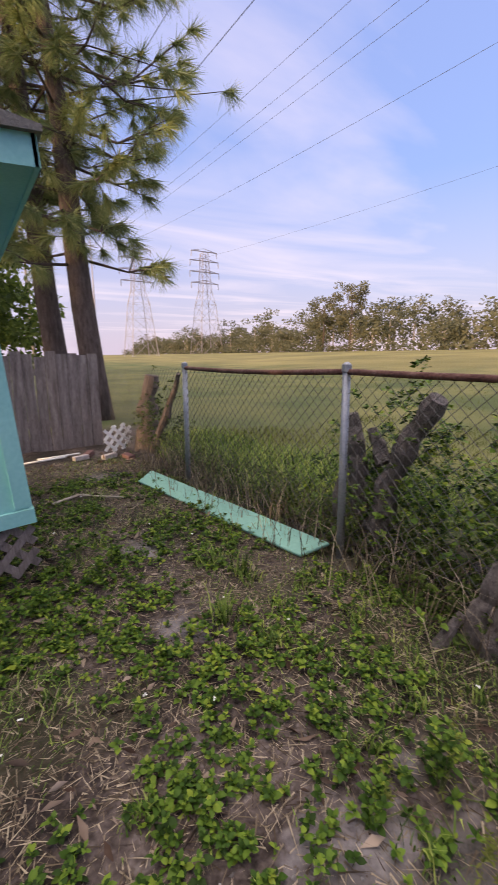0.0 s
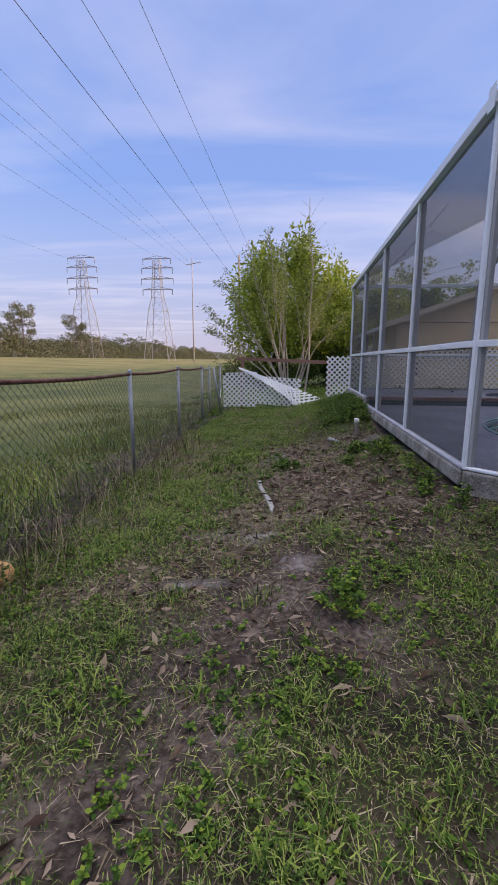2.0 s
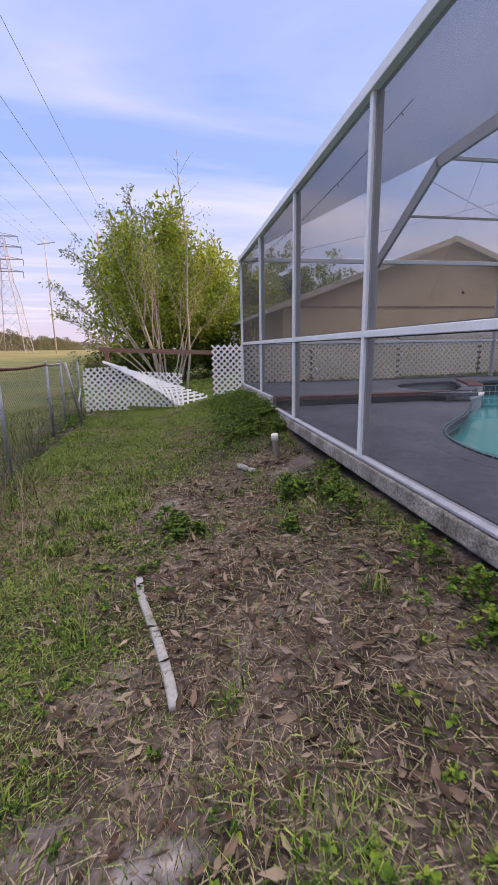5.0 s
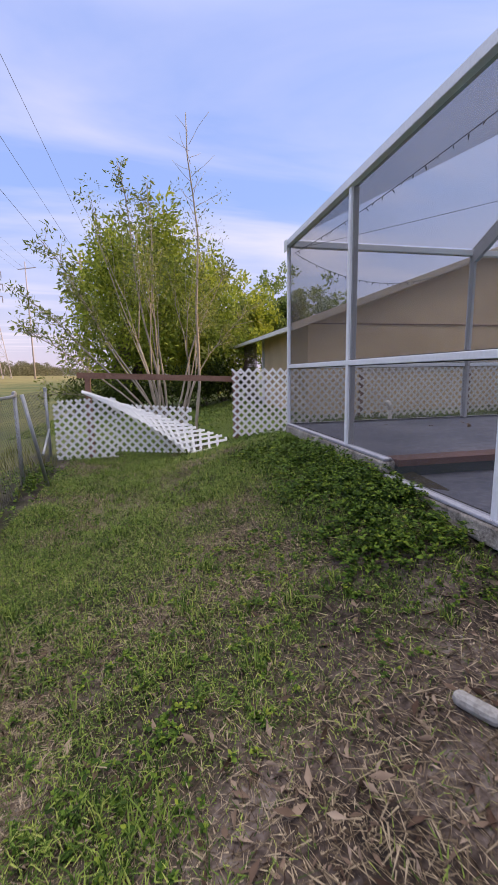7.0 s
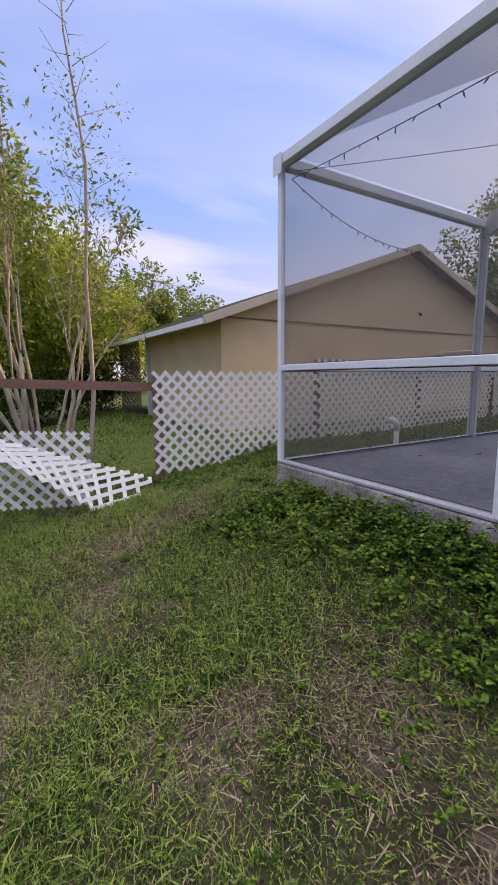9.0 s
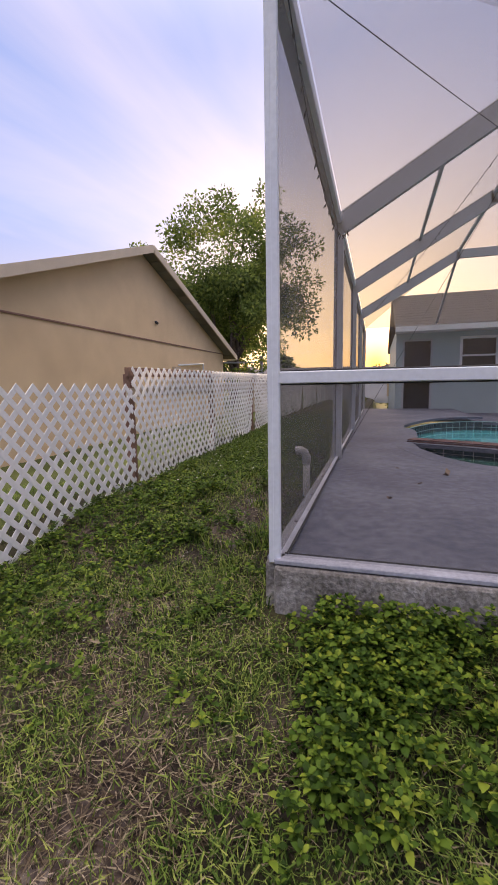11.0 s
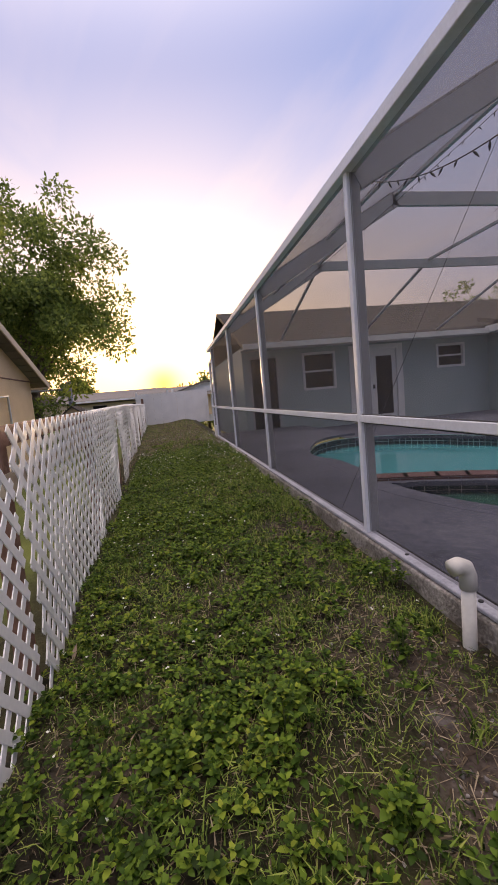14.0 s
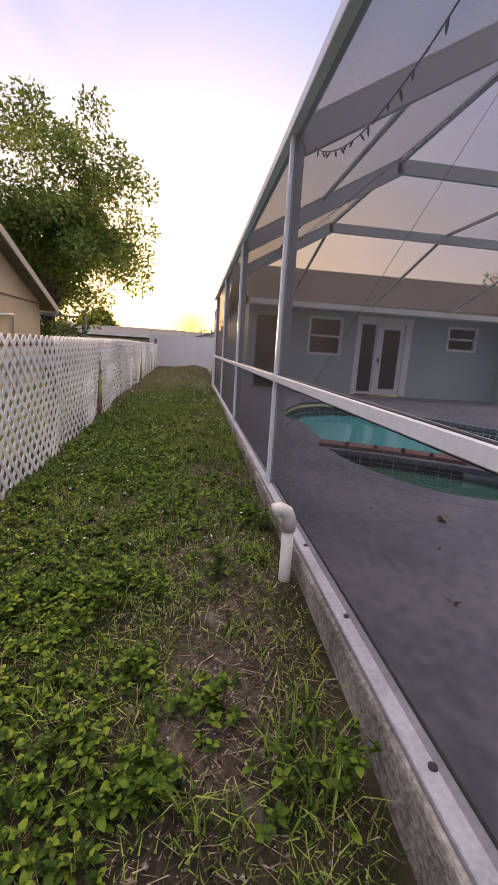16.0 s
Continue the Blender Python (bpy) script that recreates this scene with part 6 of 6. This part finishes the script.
part("foliage", pieces("foliage", crown([t[0] for t in tips if t[0].z < 4.3], 16, 0.2, 0.055, r, 0.9, 0.36), LT, M_oliveleaf), None, sap)
shr = np.array([(-1.9 + 1.2 * q, 2.7 + 0.4 * p, gz(-1.5, 2.8)) for q, p in np.random.RandomState(4).rand(12, 2)])
weeds("sucker_shoots", shr, 60, 0.15, 0.7, 0.07, M_weed, "leafy shoots at the foot of the young tree", 0.4, 14)


def oak(name, x, y, h, w, material, label, seed, per=70, size=0.2, base=0.22):
    r = np.random.RandomState(seed)
    z0 = gz(x, y) if abs(x) < 100 else -0.5
    t = thing(name, (x, y, z0), label, "tree")
    m, tips = Mesh(), []
    m.tube([(x, y, z0 - 0.3), (x + 0.05 * h * r.randn() * 0.3, y, z0 + base * h), (x, y, z0 + 0.4 * h)], [0.045 * h * 0.6, 0.03 * h * 0.7, 0.02 * h], 9)
    for k in range(6):
        a = k * 1.05 + r.rand()
        grow(m, (x, y, z0 + h * (base + 0.03 * k)), (math.cos(a) * 0.8, math.sin(a) * 0.8, 0.75), w * 0.42, 0.011 * h, 2, r, tips, 0.5, 0.2, 3)
    part("trunk", m, M_bark, t, smooth=True)
    cs = [p[0] for p in tips]
    for _ in range(int(len(cs) * 1.3)):
        q = r.normal(0, 1, 3)
        q /= np.linalg.norm(q)
        s = r.rand() ** 0.4
        cs.append(Vector((x + q[0] * w * 0.92 * s, y + q[1] * w * 0.92 * s, z0 + h * 0.51 + q[2] * h * 0.46 * s)))
    part("crown", pieces("crown", crown(cs, per, w * 0.14, size, r, 0.85), LT, material), None, t)


oak("sunset_oak", 21.5, 7.3, 12.3, 5.5, M_oakleaf, "broad oak tree with the low sun behind its leaves", 5, 210, 0.18, 0.08)
oak("distant_tree", 50.0, -3.2, 7.2, 4.2, M_oakleaf, "round tree far behind the white fence", 6, 60, 0.3)
oak("distant_tree", 52.0, 11.4, 5.2, 2.4, M_oakleaf, "far bushy tree glowing in the sunset", 7, 60, 0.3)
oak("roadside_tree", 30.0, -11.7, 9.0, 2.5, M_oakleaf, "dark tree rising behind the blue house roof", 8, 70, 0.22)
oak("roadside_tree", 30.0, -22.6, 11.8, 4.0, M_oakleaf, "dark tree rising behind the blue house roof", 9, 70, 0.22)
for k, (x, y, h) in enumerate(((5.0, 27, 9.0), (9.0, 30, 10.0), (1.0, 30, 7.5), (13.5, 32, 10.0))):
    oak("garden_tree", x, y, h, 3.4, M_bushleaf if k in (0, 2) else M_oakleaf, "leafy garden tree behind the beige house", 20 + k, 50, 0.25)

# dark undergrowth and shrubs behind the broken fence
for k, (x, y, h) in enumerate(((-4.6, 12.0, 1.5), (-3.4, 11.2, 1.3), (-2.2, 11.6, 1.7), (-0.9, 11.3, 1.9), (0.2, 11.9, 2.0), (1.1, 12.6, 1.9))):
    rr = np.random.RandomState(140 + k)
    t = thing("dark_shrub", (x, y, gz(x, y)), "dark leafy shrub in the shade under the trees", "shrub", "shrubs under the trees")
    m, tips = Mesh(), []
    for j in range(5):
        grow(m, (x + 0.1 * rr.randn(), y + 0.1 * rr.randn(), gz(x, y) - 0.1), (0.5 * rr.randn(), 0.5 * rr.randn(), 1), 0.42 * h, 0.03, 1, rr, tips, 0.5, 0.2, 3)
    part("stems", m, M_bark, t, smooth=True)
    cc = [q[0] for q in tips] + [Vector((x + rr.uniform(-0.7, 0.7), y + rr.uniform(-0.5, 0.5), gz(x, y) + h * rr.uniform(0.1, 0.9))) for _ in range(22)]
    part("crown", pieces("crown", crown(cc, 60, 0.3, 0.1, rr, 0.9), LT, M_brush), None, t)

# pines beyond the board fence
def pine(x, y, h, lean, seed, label, low):
    r = np.random.RandomState(seed)
    t = thing("pine_tree", (x, y, -0.6), label, "tree", "pines")
    top = Vector((x + lean * h, y, h))
    pts = [Vector((x, y, -0.9)).lerp(top, s) + Vector((0.06 * math.sin(7 * s), 0, 0)) for s in np.linspace(0, 1, 9)]
    part("trunk", Mesh().tube(pts, [0.27, 0.25, 0.235, 0.215, 0.19, 0.16, 0.13, 0.09, 0.04], 12), M_bark, t, smooth=True)
    m, tufts = Mesh(), []
    for k in range(52):
        s = low + (0.98 - low) * (k / 51.0)
        p = Vector((x, y, -0.9)).lerp(top, s)
        a = k * 2.4 + r.rand()
        L = (0.6 + 2.0 * (1 - abs(s - 0.70) * 1.5)) * (0.6 + 0.6 * r.rand())
        d = Vector((math.cos(a), math.sin(a), 0.1 + 0.25 * r.randn()))
        mid = p + d * L * 0.55 + Vector((0, 0, -0.06 * L))
        end = p + d * L + Vector((0, 0, 0.12 * L))
        m.tube([p, mid, end], [0.035, 0.022, 0.012], 5)
        tufts += [(end, d), (mid.lerp(end, 0.75), d), (mid.lerp(end, 0.45), d)]
        for _ in range(3):
            e2 = mid + Vector((r.normal(0, 0.35), r.normal(0, 0.35), r.normal(0.1, 0.2))) * L * 0.7
            m.tube([mid, e2], [0.014, 0.008], 4)
            tufts.append((e2, e2 - mid))
    tagged(part("branches", m, M_bark, t, smooth=True), kind="stuff")
    C = np.repeat(np.array([tuple(q[0]) for q in tufts]), 120, 0)
    D = np.repeat(np.array([tuple(q[1].normalized()) for q in tufts]), 120, 0)
    n = len(C)
    C = C - D * (0.16 * r.rand(n))[:, None]
    d = r.normal(0, 0.52, (n, 3)) + D * 0.75 + (0, 0, -0.38)
    d /= np.linalg.norm(d, axis=1, keepdims=True)
    L = 0.26 + 0.20 * r.rand(n)
    s = np.cross(d, r.normal(0, 1, (n, 3)))
    s *= 0.008 / (np.linalg.norm(s, axis=1, keepdims=True) + 1e-9)
    V = np.stack([C - s, C + s, C + d * L[:, None] + (0, 0, -0.05)], 1)
    part("needles", pieces("needles", V, [(0, 1, 2)], M_needle), None, t)


pine(-3.72, -21.2, 9.5, 0.085, 31, "tall pine with drooping needle tufts over the board fence", 0.33)
pine(-3.2, -22.3, 10.5, 0.07, 32, "second pine with a bare grey-brown trunk", 0.42)
pine(-1.3, -23.5, 9.0, 0.02, 33, "pine standing behind the turquoise shed", 0.40)
oak("yard_tree", -1.2, -27.0, 5.5, 3.0, M_oakleaf, "dark bushy tree behind the pines", 34, 60, 0.2, 0.12)

# woods across the field
r = np.random.RandomState(77)
cs, trunks = [], Mesh()
for y in np.arange(-270, 430, 5.2):
    for row in range(2):
        yy = y + r.normal(0, 1.8)
        x = -88 - 9 * row - 6 * r.rand()
        h = (4.2 + 11.5 * float(vnoise(np.array(yy), np.array(row * 50.0), 11.0, 81)) ** 1.4 + 3.0 * r.rand()) * (0.85 if y > 130 else 1.0)
        w = 2.8 + 0.16 * h + 1.2 * r.rand()
        trunks.tube([(x, yy, -0.5), (x, yy, 1.6 + h * 0.6)], [0.28, 0.15], 5)
        for _ in range(24):
            q = r.normal(0, 1, 3)
            q /= np.linalg.norm(q)
            s = 0.6 + 0.4 * r.rand()
            cs.append((x + q[0] * w * s, yy + q[1] * w * s, 1.6 + h * 0.56 + q[2] * h * 0.42 * s))
for y in np.arange(-270, 430, 1.1):
    cs.append((-83 - 3 * r.rand(), y + r.normal(0, 0.8), 1.3 + 2.6 * r.rand()))
    cs.append((-84 - 3 * r.rand(), y + r.normal(0, 0.8), 1.6 + 1.0 * r.rand()))
for y in np.arange(430, 1100, 7.0):
    for _ in range(14):
        cs.append((-92 - 10 * r.rand(), y + r.normal(0, 3), 1.5 + 8.5 * r.rand()))
for x in np.arange(-92, 40, 5.0):
    for _ in range(5):
        cs.append((x + r.normal(0, 2), 520 + 40 * r.rand(), 1.0 + 8.0 * r.rand()))
woods = pieces("woods", crown(cs, 25, 1.5, 0.62, r, 0.75, 0.8), LT, M_farleaf)
stuff("woods", woods, "long line of olive and russet trees across the field", "woods")
tagged(part("woods_trunks", trunks, M_palebark), "pale trunks of the trees across the field", "woods", kind="stuff")
for k, (y, h) in enumerate(((48.2, 16.8), (-20.6, 18.0), (-15.5, 15.5), (-47.3, 15.0), (117, 16.5), (13.6, 14.0), (-92, 16.5), (-102, 14.5), (83, 14.0), (150, 16))):
    rr = np.random.RandomState(90 + k)
    t = thing("umbrella_tree", (-86, y, 1.2), "tall flat-crowned tree above the far woods", "tree", "tall far trees")
    m, cc = Mesh(), []
    m.tube([(-86, y, 0.5), (-86, y + 0.4, h * 0.6), (-86, y + 0.2, h * 0.95)], [0.22, 0.17, 0.07], 7)
    for j in range(18):
        a = j * 2.2
        e = Vector((-86 + math.cos(a) * 2.2, y + math.sin(a) * (2.2 + 3.0 * rr.rand()), h * (0.48 + 0.5 * rr.rand()) + 1.0))
        m.tube([(-86, y + 0.3, h * 0.62 + 0.02 * j * h), e], [0.08, 0.03], 5)
        cc += [e, e + Vector((rr.normal(0, 1), rr.normal(0, 1.2), 0.5))]
    part("trunk", m, M_bark, t, smooth=True)
    part("crown", pieces("crown", crown(cc, 90, 1.35, 0.42, rr, 0.75, 0.7), LT, M_farleaf), None, t)

# ---- small things ----
vent = thing("pvc_vent_pipe", (1.62, 0.10, -0.1), "white plastic pipe with an elbow beside the slab", "pipe")
part("riser", Mesh().tube([(1.62, 0.12, -0.3), (1.62, 0.12, 0.29)], 0.029, 14), M_pvc, vent, smooth=True)
part("elbow", Mesh().tube([(1.62, 0.12, 0.24), (1.62, 0.12, 0.30), (1.615, 0.135, 0.335), (1.61, 0.17, 0.352), (1.605, 0.205, 0.346)], 0.035, 14), M_pvc, vent, smooth=True)
stub = thing("pvc_pipe_stub", (-0.37, -4.42, -0.25), "short cream pipe stub leaning out of the mound", "pipe")
part("stub", Mesh().tube([(-0.36, -4.42, -0.42), (-0.40, -4.45, -0.13), (-0.40, -4.45, -0.128), (-0.405, -4.455, -0.06), (-0.405, -4.455, -0.055)], [0.030, 0.030, 0.037, 0.037, 0.028], 12), M_pvc, stub, smooth=True)
M_dirtycrete = mat("soil_stained_concrete", [(0.045, 0.036, 0.031), (0.10, 0.083, 0.074), (0.19, 0.165, 0.15)], 0.95, 6.0, 60.0, 1.0)
rock = thing("broken_slab_piece", (-0.3, -4.85, -0.3), "grey broken concrete piece under the undermined slab", "concrete")
bevel(part("piece", Mesh().hexa([(-0.52, -5.15, -0.42), (-0.12, -5.1, -0.40), (-0.10, -4.55, -0.36), (-0.42, -4.6, -0.40), (-0.40, -5.0, -0.33), (-0.14, -5.0, -0.22), (-0.12, -4.62, -0.22), (-0.32, -4.66, -0.31)]), M_dirtycrete, rock), 0.05, 3)
M_oldplastic = mat("dirty_white_plastic", [(0.14, 0.128, 0.115), (0.268, 0.261, 0.255), (0.351, 0.344, 0.344)], 0.7, 9.0, 60.0, 0.3)
strip = thing("white_edging_strip", (-1.6, -6.7, -0.6), "curved white plastic edging strip lying in the soil", "edging")
pts = [(-1.68, -6.22), (-1.66, -6.4), (-1.60, -6.65), (-1.55, -6.85), (-1.50, -7.1), (-1.47, -7.3)]
m = Mesh()
for a, b in zip(pts, pts[1:]):
    m.bar((*a, gz(*a) + 0.012), (*b, gz(*b) + 0.012), 0.045, 0.03)
bevel(part("strip", m, M_oldplastic, strip), 0.01)
chunk = thing("concrete_chunk", (-0.76, -4.56, -0.38), "broken pale concrete edging chunk on the slope", "concrete")
bevel(part("chunk", Mesh().bar((-0.80, -4.48, gz(-0.8, -4.48) + 0.03), (-0.73, -4.64, gz(-0.73, -4.64) + 0.03), 0.06, 0.06), M_oldplastic, chunk), 0.03, 3)
bevel(part("chunk_end", Mesh().bar((-0.72, -4.655, gz(-0.72, -4.66) + 0.02), (-0.67, -4.76, gz(-0.67, -4.76) + 0.02), 0.06, 0.055), M_oldplastic, chunk), 0.03, 3)
ball = thing("faded_ball", (-3.15, -8.5, -0.6), "faded orange ball at the fence post's foot", "ball")
bm = bmesh.new()
bmesh.ops.create_uvsphere(bm, u_segments=20, v_segments=12, radius=0.085)
bme = bpy.data.meshes.new("shell")
bm.to_mesh(bme)
bm.free()
bme.materials.append(mat("faded_orange_rubber", [(0.42, 0.22, 0.07), (0.58, 0.36, 0.16)], 0.6, 9.0, 70.0, 0.2))
bme.polygons.foreach_set("use_smooth", [True] * len(bme.polygons))
sh = part("shell", bme, None, ball)
sh.location = (-3.15, -8.5, gz(-3.15, -8.5) + 0.08)

# dead trunks and stumps in the fence line
def snag(name, paths, label, rough=0.25, seed=0, bark=None):
    t = thing(name, paths[0][0][0], label, "dead wood")
    r = np.random.RandomState(seed)
    for pts, rad in paths:
        q, out = [Vector(p) for p in pts], []
        for a, b in zip(q, q[1:]):
            for k in range(4):
                out.append(a.lerp(b, k / 4) + Vector(r.normal(0, rad[0] * rough * 0.5, 3)))
        out.append(q[-1])
        n = len(out)
        part("trunk", Mesh().tube(out, [(rad[0] + (rad[1] - rad[0]) * k / (n - 1)) * (1 + rough * r.normal(0, 0.5)) for k in range(n)], 9), bark or M_greybark, t, smooth=False)


M_greybark = mat("dead_grey_bark", [(0.065, 0.053, 0.048), (0.14, 0.118, 0.11), (0.24, 0.205, 0.195)], 0.95, 7.0, 40.0, 1.0, stretch=(5, 5, 1))
snag("dead_forked_trunk", [([(-3.46, -13.45, -0.75), (-3.49, -13.40, -0.15), (-3.51, -13.24, 0.2), (-3.52, -13.08, 0.46)], (0.085, 0.06)), ([(-3.5, -13.6, -0.75), (-3.53, -13.68, -0.1), (-3.52, -13.76, 0.3)], (0.095, 0.05)), ([(-3.49, -13.42, 0.0), (-3.5, -13.55, 0.22)], (0.06, 0.035)), ([(-3.47, -13.75, -0.75), (-3.44, -13.8, -0.3), (-3.5, -13.72, 0.05)], (0.05, 0.02))], "forked dead grey trunk tangled in the fence", seed=1)
snag("rotting_stump", [([(-3.02, -12.5, -0.75), (-3.06, -12.5, -0.5), (-3.12, -12.47, -0.3), (-3.16, -12.42, -0.1)], (0.07, 0.022)), ([(-3.0, -12.42, -0.72), (-3.07, -12.4, -0.42), (-3.1, -12.36, -0.22)], (0.05, 0.015)), ([(-2.88, -12.62, -0.7), (-3.02, -12.55, -0.48)], (0.04, 0.02))], "rotting jagged stump with torn roots by the fence", 0.2, 2)
snag("dead_leaning_limb", [([(-3.42, -12.25, -0.75), (-3.5, -12.1, -0.05), (-3.52, -12.02, 0.52)], (0.030, 0.016)), ([(-3.46, -12.2, -0.45), (-3.52, -11.95, 0.1), (-3.5, -11.74, 0.38)], (0.032, 0.012)), ([(-3.5, -12.05, -0.1), (-3.52, -11.8, 0.05)], (0.016, 0.008))], "pale dead limb leaning on the wire mesh", 0.2, 3, M_paledead)
snag("vine_choked_stump", [([(-3.35, -17.6, -0.75), (-3.4, -17.6, 0.0), (-3.45, -17.5, 0.45)], (0.16, 0.10)), ([(-3.3, -17.3, -0.7), (-3.5, -17.0, 0.1), (-3.45, -16.6, 0.5)], (0.05, 0.03))], "grey stump wrapped in old vines", 0.4, 4, M_bark)
V1 = np.array([(-3.4 + 0.12 * q, -17.5 + 0.22 * p, -0.65) for q, p in np.random.RandomState(8).randn(9, 2)])
weeds("stump_vines", V1, 250, 0.14, 1.0, 0.05, M_brush, "dark vine leaves over the grey stump", seed=15)
stick = thing("fallen_stick", (-2.1, -15.6, -0.6), "thin pale stick lying on the ground", "stick")
part("stick", Mesh().tube([(-1.75, -15.75, gz(-1.75, -15.75) + 0.02), (-2.0, -15.85, gz(-2.0, -15.85) + 0.03), (-2.35, -15.55, gz(-2.35, -15.55) + 0.02)], [0.014, 0.012, 0.008], 6), M_palebark, stick)
for k, (x, y) in enumerate(((-1.7, -17.6), (-1.9, -17.75))):
    pp = thing("plastic_pipe", (x, y, -0.6), "thin pale plastic pipe lying by the board fence", "pipe", "loose pipes")
    part("pipe", Mesh().tube([(x, y, gz(x, y) + 0.02), (x - 0.55, y - 0.12 + 0.05 * k, gz(x, y) + 0.02)], 0.015, 8), M_pvc, pp, smooth=True)
for k, (x, y, rz, mt) in enumerate(((-2.75, -17.4, 20, M_sand), (-2.55, -17.7, 60, M_brickred), (-2.95, -17.2, 100, M_brickred), (-2.4, -17.5, 10, M_sand))):
    bk_ = thing("loose_brick", (x, y, gz(x, y)), "loose broken brick near the board fence", "brick", "loose bricks")
    ob = bevel(part("brick", Mesh().box((-0.10, -0.05, 0), (0.10, 0.05, 0.065)), mt, bk_), 0.012, 2)
    ob.matrix_parent_inverse = Matrix()
    bk_.rotation_euler = (0.1, 0.05, radians(rz))

# string lights and wires inside the cage
def string(p, q, sag, label, bulbs=True, n=26):
    t = thing("string_lights" if bulbs else "loose_wire", p, label, "string lights" if bulbs else "wire")
    p, q = Vector(p), Vector(q)
    pts = [p.lerp(q, k / n) + Vector((0, 0, -sag * 4 * (k / n) * (1 - k / n))) for k in range(n + 1)]
    part("cord", Mesh().tube(pts, 0.003 if bulbs else 0.0025, 5), M_black, t)
    if bulbs:
        for k in range(1, n):
            a = pts[k]
            d = Vector((0.02 * math.sin(k * 2.1), 0.02 * math.cos(k * 1.7), -0.032))
            part("bulb", Mesh().tube([a, a + d * 0.5, a + d], [0.003, 0.006, 0.002], 5), M_black, t)


string((0.06, -0.05, 2.36), (0.30, -5.6, 2.45), 0.12, "dark string lights along the cage's eave", n=40)
string((0.06, -0.05, 2.36), (2.70, -0.12, 2.36), 0.35, "dark string lights sagging between the posts")
string((8.4, -0.25, 2.42), (2.84, -1.75, 3.36), 0.10, "dark string lights slung below the roof beams", n=40)
string((0.06, -0.1, 2.4), (5.6, -3.4, 3.3), 0.05, "thin tie wire crossing the cage", False)
string((3.4, -0.06, 0.11), (3.53, -2.0, 3.6), 0.0, "thin diagonal brace cable in the cage", False)
for k, (x, y) in enumerate(((2.05, -1.0), (1.7, -0.75), (2.3, -0.6), (1.2, -0.5))):
    lf = thing("dead_leaf", (x, y, ZU), "dry curled leaf lying on the pool deck", "leaf", "leaves on the deck")
    part("blade", pieces("blade", leaves(np.array([(x, y, ZU + 0.006)] * 4), np.random.RandomState(k).normal(0, 1, (4, 3)) * (1, 1, 0.3), np.array([0.07, 0.05, 0.045, 0.06]) * (1.3 if k == 0 else 0.6), 0.5, fold=0.6), LT, M_litter), None, lf)
# bolts along the sill
for x in (0.5, 1.1, 1.7, 2.3):
    part("bolt", Mesh().tube([(x, 0.0, ZU + 0.018), (x, 0.0, ZU + 0.028)], 0.012, 8), M_black, cage)
